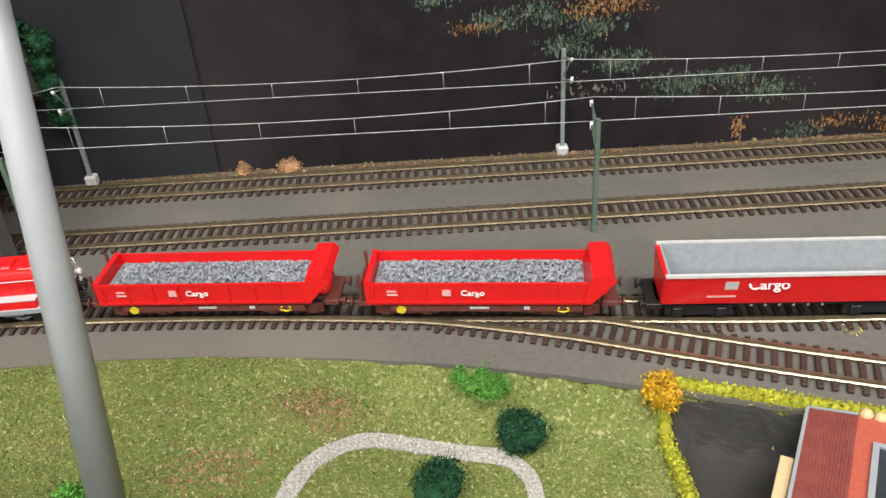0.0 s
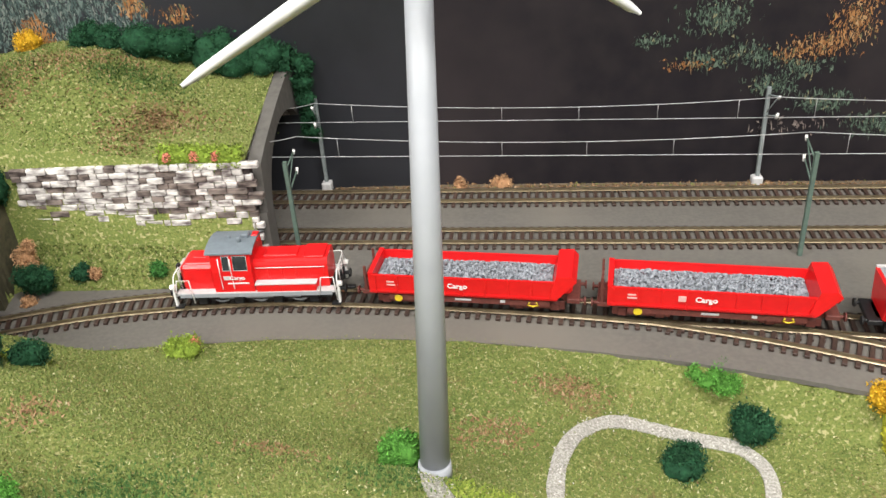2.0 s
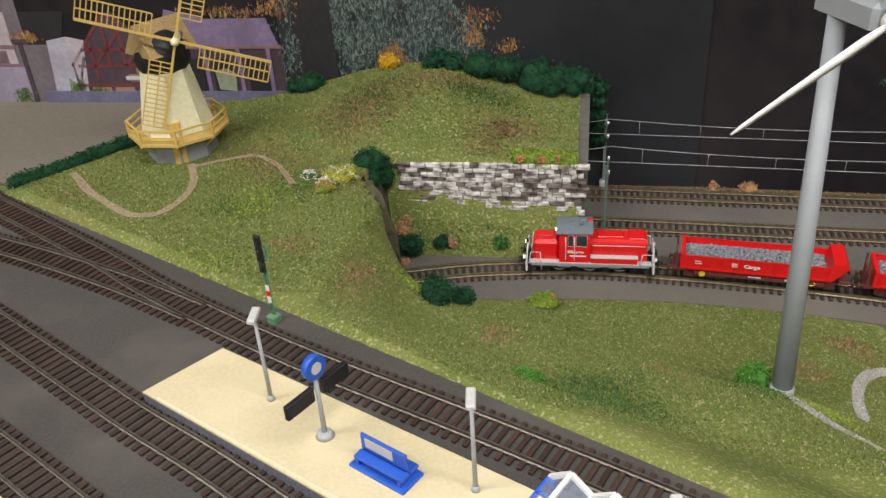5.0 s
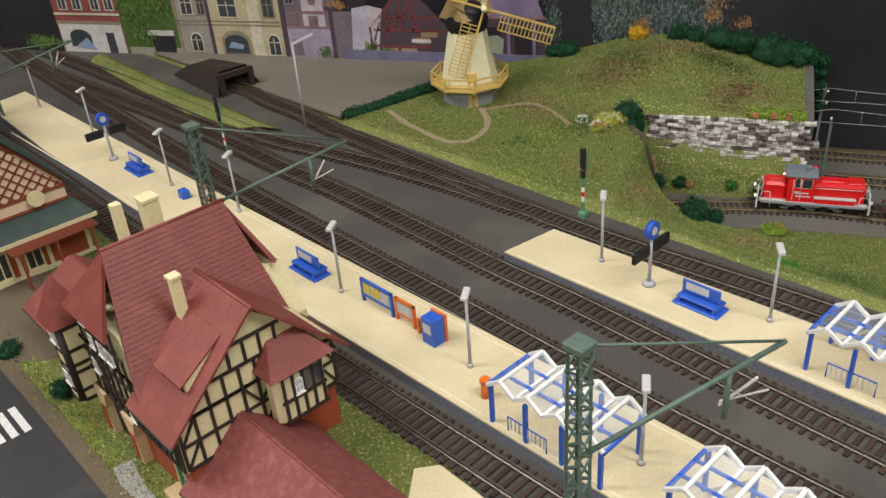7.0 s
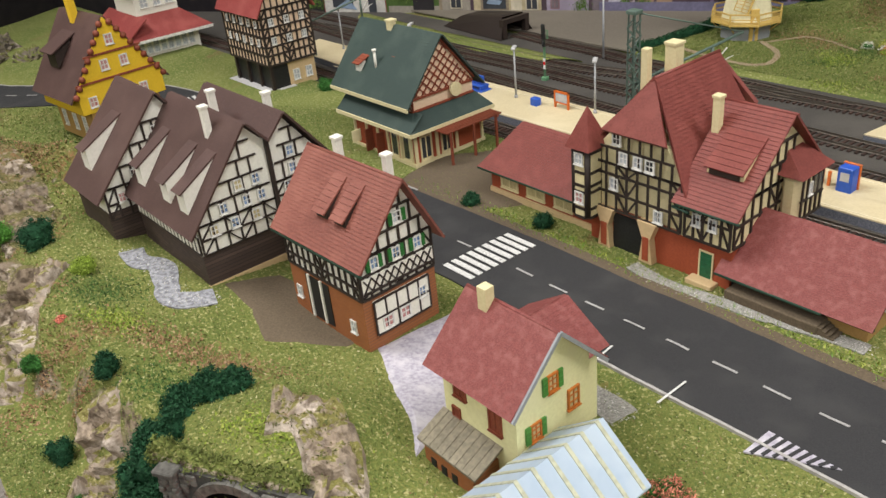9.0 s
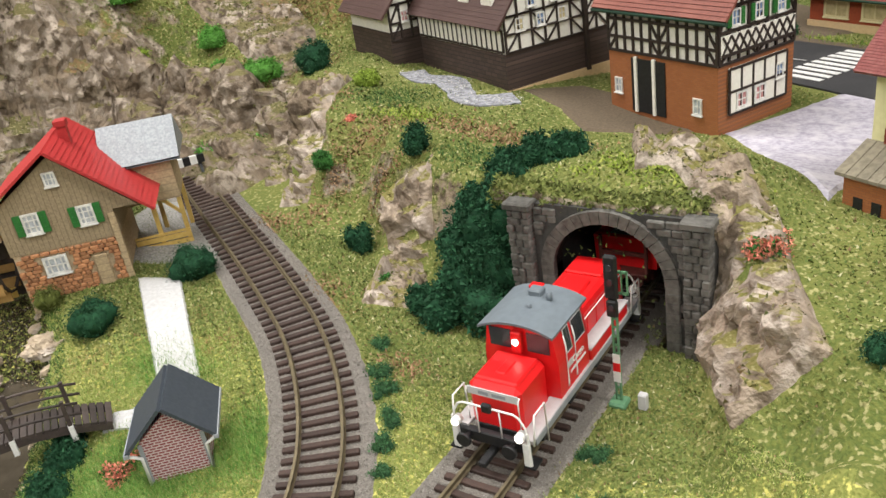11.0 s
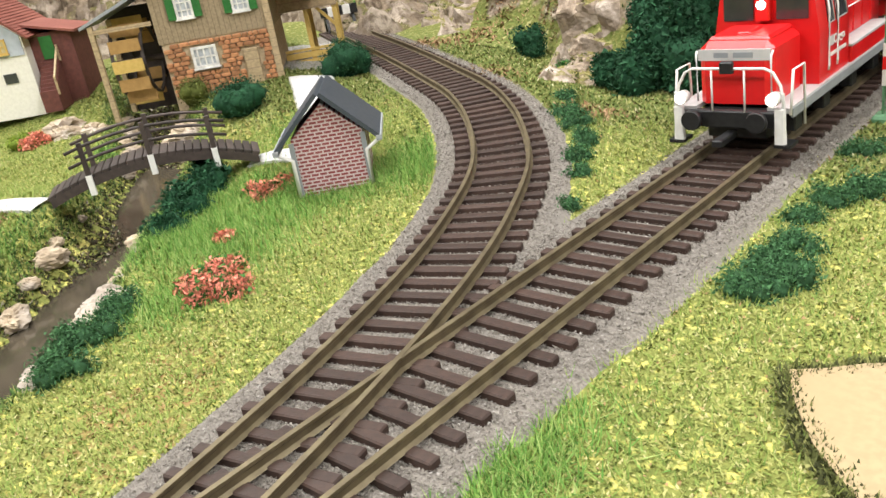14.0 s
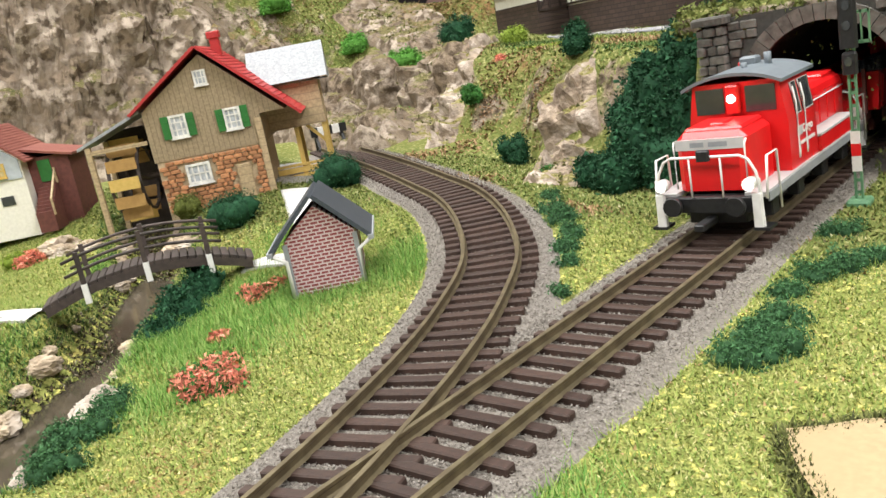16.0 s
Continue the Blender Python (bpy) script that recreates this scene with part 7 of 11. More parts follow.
axis = Vector((0.30, -0.954, 0))
hor = Vector((0.954, 0.30, 0))
part("sail_hub", Mesh().rod(hubp - axis * 24, hubp + axis * 4, 3, 3, 12).ball(hubp + axis * 4, 3.4), M_PLCREAMPALE, wm)
for k in range(4):
    a = radians(-19 + 90 * k)
    d = hor * math.cos(a) + Vector((0, 0, 1)) * math.sin(a)
    w = -hor * math.sin(a) + Vector((0, 0, 1)) * math.cos(a)
    sail = part("sail", Mesh().bar(hubp, hubp + d * 78, 2.0, 2.0), M_WOODYEL, wm)
    for side in (-9, -18):
        part("sail_batten", Mesh().bar(hubp + d * 20 + w * side, hubp + d * 78 + w * side, 1.0, 1.0), M_WOODYEL, sail)
    for i in range(15):
        t = 20 + 58 * i / 14
        part("sail_slat", Mesh().bar(hubp + d * t, hubp + d * t + w * -18, 0.8, 0.8), M_WOODYEL, sail)

# ---- station furniture ----
def lamp_post(x, y, turn=-28):
    ob = thing("platform_lamp", x, y, 170.6, turn, "pale grey platform lamp with flat head", "lamp", "platform lamps")
    part("post", Mesh().rod((0, 0, 0), (0, 0, 54), 1.2, 0.9), M_SILVER, ob)
    part("foot", Mesh().rod((0, 0, 0), (0, 0, 3), 2.2, 1.6, 10), M_SILVER, ob)
    part("lamp_head", Mesh().cbox(-2.2, 2.2, -6.5, 6.5, 54, 56.2, 0.6, Matrix.Rotation(radians(35), 4, "Z")), M_LGREY, ob)
    return ob


for x, y in ((-435, 42), (-318, -10), (-236, -62), (-612, -37), (-495, -99), (-383, -157), (-755, 62), (-850, 98), (-1010, 188), (-1150, 262)):
    lamp_post(x, y)


def clock_sign(x, y, turn=62):
    ob = thing("platform_sign_post", x, y, 170.6, turn, "platform post with blue clock and black destination boards", "sign", "platform signs")
    part("post", Mesh().rod((0, 0, 0), (0, 0, 40), 1.4, 1.1), M_SILVER, ob)
    part("foot", Mesh().rod((0, 0, 0), (0, 0, 3), 5, 3.5, 14), M_SILVER, ob)
    ck = part("clock", Mesh().rod((0, -2, 44), (0, 2, 44), 6.5, 6.5, 20), M_BLUE, ob)
    part("clock_face", Mesh().rod((0, -2.3, 44), (0, 2.3, 44), 3.2, 3.2, 16), M_LGREY, ck)
    for k in (-1, 1):
        part("destination_board", Mesh().cbox(k * 12 - 9, k * 12 + 9, -1.5, 1.5, 26, 34, 0.5), M_BLACK, ob)
    return ob


clock_sign(-398, 18)
clock_sign(-950, 142)


def bench(x, y):
    ob = thing("platform_bench", x, y, 170.6, -28, "bright blue plastic platform bench", "bench", "platform benches")
    part("base_plate", Mesh().cbox(-17, 17, -8, 8, 0, 1.5, 0.5), M_BLUE, ob)
    part("seat", Mesh().cbox(-15, 15, -6, 0, 5, 6.5, 0.4).cbox(-15, 15, 0.6, 7, 5, 6.5, 0.4), M_BLUE, ob)
    part("backrest", Mesh().cbox(-14, 14, -0.8, 0.8, 8, 17, 0.3), M_BLUE, ob)
    part("back_panel", Mesh().box(-11, 6, -1.1, 1.1, 10, 15.5), M_LGREY, ob)
    for k in (-13, 13):
        part("leg", Mesh().box(k - 1, k + 1, -6, 6, 1, 5.5), M_BLUE, ob)
    return ob


for x, y in ((-362, -2), (-648, -16), (-905, 122)):
    bench(x, y)


def shelter(x, y, z, turn, n=4):
    ob = thing("platform_shelter", x, y, z, turn, "glazed platform shelter with white zigzag roof on blue posts", "shelter", "platform shelters")
    Lw, D = 20.0, 36.0
    for i in range(n):
        x0 = i * Lw
        for yy in (-D / 2, D / 2):
            part("roof_edge", Mesh().bar((x0, yy, 27), (x0 + Lw / 2, yy, 34), 2.0, 2.0).bar((x0 + Lw / 2, yy, 34), (x0 + Lw, yy, 27), 2.0, 2.0), M_WHITE, ob)
        part("roof_ridge", Mesh().bar((x0 + Lw / 2, -D / 2, 34), (x0 + Lw / 2, D / 2, 34), 2.0, 1.6), M_WHITE, ob)
        for k in (0, 1):
            a, bq = ((x0, 27), (x0 + Lw / 2, 34)) if k == 0 else ((x0 + Lw / 2, 34), (x0 + Lw, 27))
            pn = part("roof_pane", Mesh().add([(a[0], -D / 2, a[1]), (bq[0], -D / 2, bq[1]), (bq[0], D / 2, bq[1]), (a[0], D / 2, a[1]), (a[0], -D / 2, a[1] + 0.6), (bq[0], -D / 2, bq[1] + 0.6), (bq[0], D / 2, bq[1] + 0.6), (a[0], D / 2, a[1] + 0.6)], [(3, 2, 1, 0), (4, 5, 6, 7), (0, 1, 5, 4), (1, 2, 6, 5), (2, 3, 7, 6), (3, 0, 4, 7)]), M_ACRYL, ob)
            pn.visible_shadow = False
        part("blue_purlin", Mesh().bar((x0, -6, 28), (x0 + Lw, -6, 28), 1.4, 1.6).bar((x0, 7, 28), (x0 + Lw, 7, 28), 1.4, 1.6), M_BLUE, ob)
    for i in range(n + 1):
        part("gutter_beam", Mesh().bar((i * Lw, -D / 2, 26.5), (i * Lw, D / 2, 26.5), 1.8, 2.0), M_BLUE if i in (0, n) else M_WHITE, ob)
    for i in range(n):
        for yy in (-D / 2 + 1, D / 2 - 1):
            part("post", Mesh().bar((2 + i * (n * Lw - 4) / (n - 1), yy, 0), (2 + i * (n * Lw - 4) / (n - 1), yy, 27), 2.2, 2.2), M_BLUE, ob)
    rl = part("side_railing", Mesh().tube([(14, -D / 2 + 1, 1), (14, -D / 2 + 1, 11), (42, -D / 2 + 1, 11), (42, -D / 2 + 1, 1)], 0.5, 5), M_BLUE, ob)
    for q in range(9):
        part("railing_bar", Mesh().bar((16.5 + q * 3, -D / 2 + 1, 3), (16.5 + q * 3, -D / 2 + 1, 11), 0.7, 0.7), M_LGREY, rl)
    part("diagonal_brace", Mesh().bar((4, D / 2 - 2, 1), (24, D / 2 - 2, 22), 3, 1.2), M_CREAM, ob)
    return ob


shelter(-292, -40, 170.6, -28)
shelter(-462, -128, 170.6, -28)
shelter(-360, -182, 170.6, -28)
shelter(-459, -309, 170.2, 62, 4).matrix_world = place(-459, -309, 170.2, 62) @ Matrix.Diagonal((0.86, 1, 1, 1))

ib = thing("information_board", -577, -51, 170.6, -28, "blue framed platform notice board", "notice board", "platform notice boards")
part("frame", Mesh().box(-17, -15, -1, 1, 0, 19).box(15, 17, -1, 1, 0, 19).box(-17, 17, -1, 1, 17, 19).box(-17, 17, -1, 1, 5, 7), M_BLUE, ib)
part("panel", Mesh().box(-15, 15, -0.5, 0.5, 7, 17), M_PALEPANEL, ib)
for k, mt in ((-10, M_YELLOW), (0, M_YELLOW), (9, M_LGREY)):
    part("poster", Mesh().box(k - 3.4, k + 3.4, -0.9, 0.9, 8.5, 16), mt, ib)
for x, y in ((-551, -64), (-792, 71)):
    ob = thing("information_board", x, y, 170.6, -28, "orange framed platform notice board", "notice board", "platform notice boards")
    part("frame", Mesh().box(-10, -8, -1, 1, 0, 18).box(8, 10, -1, 1, 0, 18).box(-10, 10, -1, 1, 16, 18).box(-10, 10, -1, 1, 5, 6.5), M_ORANGE, ob)
    part("panel", Mesh().box(-8, 8, -0.5, 0.5, 6, 16), M_PALEPANEL, ob)
    part("poster", Mesh().box(-5, 5, -0.9, 0.9, 8, 14), M_LGREY, ob)
vm = thing("ticket_machine", -526, -79, 170.6, -28, "blue and orange ticket machine on the platform", "ticket machine")
part("body", Mesh().cbox(-6, 6, -5, 5, 0, 20, 0.6), M_BLUE, vm)
part("back_panel", Mesh().cbox(-7, 7, 5, 7, 0, 21, 0.4), M_ORANGE, vm)
part("screen", Mesh().box(-3.5, 3.5, -5.4, -4.8, 9, 16), M_LGREY, vm)
part("pillar", Mesh().box(-15, -13, -1, 1, 0, 12), M_ORANGE, vm)
solid("orange_bin", Mesh().rod((0, 0, 0), (0, 0, 12), 3, 2.6, 12).rod((0, 0, 12), (0, 0, 13.5), 3.6, 3.2, 12), M_ORANGE, "small orange waste bin beside the shelter", "bin", -478, -124, 170.6, group="platform bins")
solid("orange_bin", Mesh().rod((0, 0, 0), (0, 0, 12), 3, 2.6, 12).rod((0, 0, 12), (0, 0, 13.5), 3.6, 3.2, 12), M_ORANGE, "small orange waste bin beside the shelter", "bin", -214, -96, 170.6, group="platform bins")
solid("blue_box", Mesh().cbox(-5, 5, -4, 4, 0, 8, 1), M_BLUE, "small blue grit box on the platform", "box", -822, 78, 170.6, -28)


def light_signal(x, y, z, h, turn, label="green lattice light signal with black head"):
    ob = thing("light_signal", x, y, z, turn, label, "signal", "light signals")
    part("foot", Mesh().cbox(-5, 5, -5, 5, -1, 4, 1), M_SIGREEN, ob)
    for sx in (-1.3, 1.3):
        part("mast_rail", Mesh().bar((sx, 0, 3), (sx, 0, h), 0.9, 1.6), M_SIGREEN, ob)
    for i in range(int(h / 4) - 2):
        part("lattice_bar", Mesh().bar((-1.2, 0, 6 + i * 4), (1.2, 0, 6 + i * 4), 0.6, 1.0), M_SIGREEN, ob)
    part("mast_plate", Mesh().box(-2.0, 2.0, -1.3, -0.9, 13, 18).box(-2.0, 2.0, -1.3, -0.9, 22, 26), M_WHITE, ob)
    part("red_plate", Mesh().box(-2.0, 2.0, -1.35, -0.85, 18, 22), M_RED, ob)
    hd = part("signal_head", Mesh().cbox(-3.6, 3.6, -3.5, -0.5, h - 8, h + 10, 1).cbox(-3, 3, -3.5, -0.5, h - 16, h - 9, 0.8), M_BLACK, ob)
    for k, zz in enumerate((h + 5, h - 1, h - 12)):
        part("lens", Mesh().rod((0, -3.4, zz), (0, -4.4, zz), 1.5, 1.5, 10), M_GLASSDARK, hd)
    part("ladder_bracket", Mesh().box(3, 8, -0.5, 0.5, h + 2, h + 3).box(3, 8, -0.5, 0.5, h - 7, h - 6).box(7.4, 8.2, -0.5, 0.5, h - 7, h + 3).box(4.4, 5.0, -0.5, 0.5, h - 7, h + 3), M_SIGREEN, ob)
    return ob


light_signal(-463, 124, 163, 52, -20).matrix_world @= Matrix.Diagonal((0.72, 0.72, 1, 1))
light_signal(-842, 185, 162, 56, -20).matrix_world @= Matrix.Diagonal((0.72, 0.72, 1, 1))
light_signal(-786.5, -546, 124.5, 60, 0).matrix_world @= Matrix.Diagonal((0.7, 0.7, 0.96, 1))
solid("relay_box", Mesh().cbox(-1.7, 1.7, -1.5, 1.5, 0, 6.5, 0.4), M_LGREY, "small grey relay box beside the signal", "relay box", -777, -546, 127)


def gantry(x, y, H_=82, root=52, reach=82):
    ob = thing("lattice_mast", x, y, 163, -28, "grey-green lattice catenary mast with long cantilever arm", "mast", "lattice masts")
    for sx in (-4, 4):
        for sy in (-4, 4):
            part("corner_rail", Mesh().bar((sx, sy, 0), (sx * 0.8, sy * 0.8, H_), 1.4, 1.4), M_MASTGREEN, ob)
    for i in range(int(H_ / 6.7)):
        z0, z1 = i * 6.6, i * 6.6 + 6.6
        s = 1 if i % 2 else -1
        part("lattice_brace", Mesh().bar((-4 * s, -4, z0), (4 * s, -4, z1), 0.9, 0.9).bar((-4 * s, 4, z0), (4 * s, 4, z1), 0.9, 0.9).bar((-4, -4 * s, z0), (-4, 4 * s, z1), 0.9, 0.9).bar((4, -4 * s, z0), (4, 4 * s, z1), 0.9, 0.9), M_MASTGREEN, ob)
    part("mast_cap", Mesh().cbox(-5, 5, -5, 5, H_ - 1, H_ + 2, 0.5), M_MASTGREEN, ob)
    tip = Vector((40, 96, reach))
    part("cantilever_arm", Mesh().tube([(0, 0, root), tip], 1.3, 8), M_MASTGREEN, ob)
    part("stay", Mesh().tube([(0, 0, H_), tip], 0.7, 6), M_MASTGREEN, ob)
    for t in (0.72,):
        p = Vector((0, 0, root)).lerp(tip, t)
        part("dropper_tube", Mesh().tube([p, p - Vector((0, 0, 26))], 1.5, 8), M_MASTGREEN, ob)
        part("insulator_strip", Mesh().bar(p + Vector((10, 6, -1)), p + Vector((-4, 2, -22)), 1.3, 1.0).bar(p + Vector((-4, 2, -20)), p + Vector((14, 10, -8)), 0.7, 0.7), M_WHITE, ob)
    return ob


gantry(-404, -231, 138, 78, 105)
gantry(-697, -52, 138, 78, 105)
gantry(-1180, 228)
sl = thing("street_lamp", -790, 262, 166, 0, "slim grey street lamp on the plain board", "lamp")
part("post", Mesh().rod((0, 0, 0), (0, 0, 92), 1.5, 1.0), M_SILVER, sl)
part("lamp_head", Mesh().bar((0, 0, 92), (20, 10, 100), 2.2, 2.2), M_LGREY, sl)

# ---- brick hut ----
hu = thing("brick_hut", -931, -655, 126.5, 44, "small pink-red brick hut with slate roof and white gutters", "hut")
part("wall", Mesh().prism([(0, -2), (23, -2), (23, 19), (11.5, 29), (0, 19)], 0, 26, "y"), M_HUTBRICK, hu)
slope(hu, (-2.5, -2.5), (29, 29), (-4.5, 16), (11.5, 32), M_ROOFSLATE, 7, 1.4, "roof_slope", "y")
slope(hu, (-2.5, -2.5), (29, 29), (27.5, 16), (11.5, 32), M_ROOFSLATE, 7, 1.4, "roof_slope", "y")
for k in (-1, 1):
    xx = 11.5 + k * 16.6
    part("gutter", Mesh().bar((xx, -3, 16), (xx, 29, 16), 1.8, 1.6), M_TINROOF, hu)
    part("downpipe", Mesh().tube([(xx, -1.5, 15.5), (11.5 + k * 12, -0.8, 12.5), (11.5 + k * 12, -0.8, -1)], 0.7, 6), M_WHITE, hu)
    part("corner_board", Mesh().box(11.5 + k * 11.5 - 0.8, 11.5 + k * 11.5 + 0.8, -0.5, 0.5, -2, 18), M_GREY, hu)

# ---- water mill ----
mi = thing("water_mill", -1066, -552, 138, 226, "weathered wooden water mill with red-edged roof and stone ground floor", "mill")
part("upper_wall", Mesh().prism([(-2, 27), (55, 27), (55, 53), (21, 76), (-15, 42), (-2, 42)], -62, 0, "y"), M_WOODWALL, mi)
part("stone_wall", Mesh().box(0, 54, -60, -0.5, -8, 27), M_MORTARPALE, mi)
rnd = random.Random(4)
for r in range(12):
    z, x = 0.2 + r * 2.2, -0.5 + rnd.uniform(0, 3)
    while x < 52:
        w = rnd.uniform(2.4, 5.2)
        if x + w < 54.5 and not (26 < x + w / 2 < 43 and 11 < z + 1 < 25) and not (7 < x + w / 2 < 17 and z < 18):
            part("fieldstone", Mesh().cbox(x, x + w - 0.4, -1, 0.6 + rnd.uniform(0, 0.5), z + rnd.uniform(-0.15, 0.15), z + 1.85, 0.45), M_STONEORANGE, mi)
        x += w
FM = Matrix(((1, 0, 0, 0), (0, 1, 0, 0.5), (0, 0, 1, 0), (0, 0, 0, 1)))
window(mi, FM, 34.3, 12.8, 12.4, 10.5, M_PALEGLASS, M_FRAME, 4, 2)
FM2 = Matrix(((1, 0, 0, 0), (0, 1, 0, 0.2), (0, 0, 1, 0), (0, 0, 0, 1)))
window(mi, FM2, 38.5, 37.5, 8.6, 11.5, M_PALEGLASS, M_FRAME, 3, 3, M_SHUTTER)
window(mi, FM2, 11.3, 36.5, 8.4, 11, M_PALEGLASS, M_FRAME, 3, 3, M_SHUTTER)
window(mi, FM2, 22.5, 61, 6.4, 7.5, M_PALEGLASS, M_FRAME, 3, 2)
part("plank_door", Mesh().cbox(8.2, 15.2, -0.5, 1.2, -1, 18.5, 0.3), M_WOODPALE, mi)
slope(mi, (-66, -66), (5, 5), (60, 52), (21, 79), M_ROOFSCARLET, 12, 1.6, "roof_slope", "y")
slope(mi, (-66, -66), (5, 5), (-23, 38), (21, 79), M_ROOFSCARLET, 14, 1.6, "roof_slope", "y")
part("chimney", Mesh().cbox(13, 18, -33, -28, 62, 85, 0.4).cbox(12.2, 18.8, -33.8, -27.2, 83.6, 87, 0.4), M_ROOFSCARLET, mi)
part("corner_post", Mesh().box(-2.2, 1, -1.2, 1.0, -6, 40), M_WOODPALE, mi)
# lean-to and wheel
# added dark panel, painting the shaded inside behind the wheel
part("wheel_house_back", Mesh().box(56, 86, -35, -33.5, -8, 46), M_BRIDGE, mi)
part("wheel_beam", Mesh().box(56, 86, -0.8, 0.8, 37, 39), M_WOODPALE, mi)
part("wheel_roof", Mesh().add([(56, 2, 53), (90, 2, 40), (90, -34, 40), (56, -34, 53), (56, 2, 54.5), (90, 2, 41.5), (90, -34, 41.5), (56, -34, 54.5)], [(3, 2, 1, 0), (4, 5, 6, 7), (0, 1, 5, 4), (1, 2, 6, 5), (2, 3, 7, 6), (3, 0, 4, 7)]), M_TINROOF, mi)
for yy in (0, -32):
    part("wheel_post", Mesh().box(84, 86.5, yy - 1.2, yy + 1.2, -8, 41), M_WOODPALE, mi)
ww = part("water_wheel", Mesh().rod((57, -16, 20), (84, -16, 20), 1.6), M_BRIDGE, mi, "dark wooden water wheel with ochre paddles")
for k in range(12):
    a = 6.28319 * k / 12
    c = Vector((0, -16 + 19 * math.cos(a), 20 + 19 * math.sin(a)))
    part("paddle", Mesh().bar((64, c[1], c[2]), (79, c[1], c[2]), 1.0, 6.0), M_WOODOCHRE if k % 3 else M_WOODYEL, ww)
    d2 = Vector((0, -16 + 19 * math.cos(a + 0.5236), 20 + 19 * math.sin(a + 0.5236)))
    for xx in (64, 79):
        part("wheel_rim", Mesh().bar((xx, c[1] * 0.9 - 1.6, c[2] * 0.9 + 2.0), (xx, d2[1] * 0.9 - 1.6, d2[2] * 0.9 + 2.0), 1.6, 1.0), M_BRIDGE, ww)
# rear store on posts
part("store_wall", Mesh().box(-33, -2, -66, -34, 29, 54), M_WOODPALE, mi)
part("store_roof", Mesh().add([(-39, -30, 54), (4, -30, 54), (4, -52, 73), (-39, -52, 73), (-39, -74, 54), (4, -74, 54), (-39, -30, 52.6), (4, -30, 52.6), (-39, -74, 52.6), (4, -74, 52.6)], [(0, 1, 2, 3), (3, 2, 5, 4), (7, 6, 8, 9), (0, 3, 4, 8, 6), (1, 7, 9, 5, 2)]), M_TINROOF, mi)
for xx in (-31.5, -16):
    for yy in (-36, -64):
        part("store_post", Mesh().bar((xx, yy, -4), (xx, yy, 30), 2.4, 2.4), M_WOODYEL, mi)
part("store_brace", Mesh().bar((-31.5, -36, 18), (-22, -36, 29), 1.6, 1.6), M_WOODYEL, mi)
part("yellow_fence", Mesh().box(-33, -1, -35, -34, 0, 3).box(-33, -1, -35, -34, 4, 7).box(-33, -1, -35, -34, 7.6, 9), M_WOODYEL, mi)

# ---- house with stairs beside the stream ----
sh = thing("stair_house", -1198, -617, 148.5, 226, "small house with brown tiled roof, red outside stairs and pale plaster", "house")
sh.matrix_world = sh.matrix_world @ Matrix.Diagonal((0.88, 0.88, 0.88, 1))
part("wall", Mesh().prism([(0, -16), (44, -16), (44, 34), (22, 52), (0, 34)], -50, 0, "y"), M_PLWHITE, sh)
part("shingle_wall", Mesh().prism([(1, 22), (43, 22), (43, 34), (22, 51), (1, 34)], 0, 0.8, "y"), M_PALEPANEL, sh)
slope(sh, (-54, -54), (5, 5), (48, 31), (22, 56), M_ROOFDULL, 10, 1.5, "roof_slope", "y")
slope(sh, (-54, -54), (5, 5), (-5, 31), (22, 56), M_ROOFDULL, 10, 1.5, "roof_slope", "y")
window(sh, Matrix(((1, 0, 0, 0), (0, 1, 0, 0.9), (0, 0, 1, 0), (0, 0, 0, 1))), 14, 24, 8, 9, M_CREAMGLASS, M_WOODYEL, 2, 2)
part("cellar_window", Mesh().box(10, 18, 0, 0.6, 6, 12), M_GLASSDARK, sh)
part("annex_wall", Mesh().box(-26, 0, -44, -10, -16, 32), M_ANNEX, sh, "dark red brick annex")
part("annex_roof", Mesh().add([(-30, -48, 30), (2, -48, 38), (2, -6, 38), (-30, -6, 30), (-30, -48, 31.5), (2, -48, 39.5), (2, -6, 39.5), (-30, -6, 31.5)], [(3, 2, 1, 0), (4, 5, 6, 7), (0, 1, 5, 4), (1, 2, 6, 5), (2, 3, 7, 6), (3, 0, 4, 7)]), M_ROOFDULL, sh)
part("annex_door", Mesh().box(-14, -6, -10.2, -9.4, 16, 30), M_SHUTTER, sh)
for i in range(9):
    part("stair_tread", Mesh().box(-15, -4, -9 + i * 2.2, -6.8 + i * 2.2, -14, 15 - i * 2.0), M_ANNEX, sh)
part("stair_rail", Mesh().bar((-15.5, -9, 22), (-15.5, 10, 6), 1.2, 1.2).bar((-15.5, -9, 14), (-15.5, -9, 24), 1.2, 1.2).bar((-15.5, 10, -4), (-15.5, 10, 7), 1.2, 1.2), M_WOODPALE, sh)

# ---- arched footbridge ----
fb = thing("footbridge", -994.5, -668.5, 135, 57, "dark brown arched wooden footbridge over the stream", "bridge")


def hump(x):
    return 7 - 7 * (x / 36) ** 2


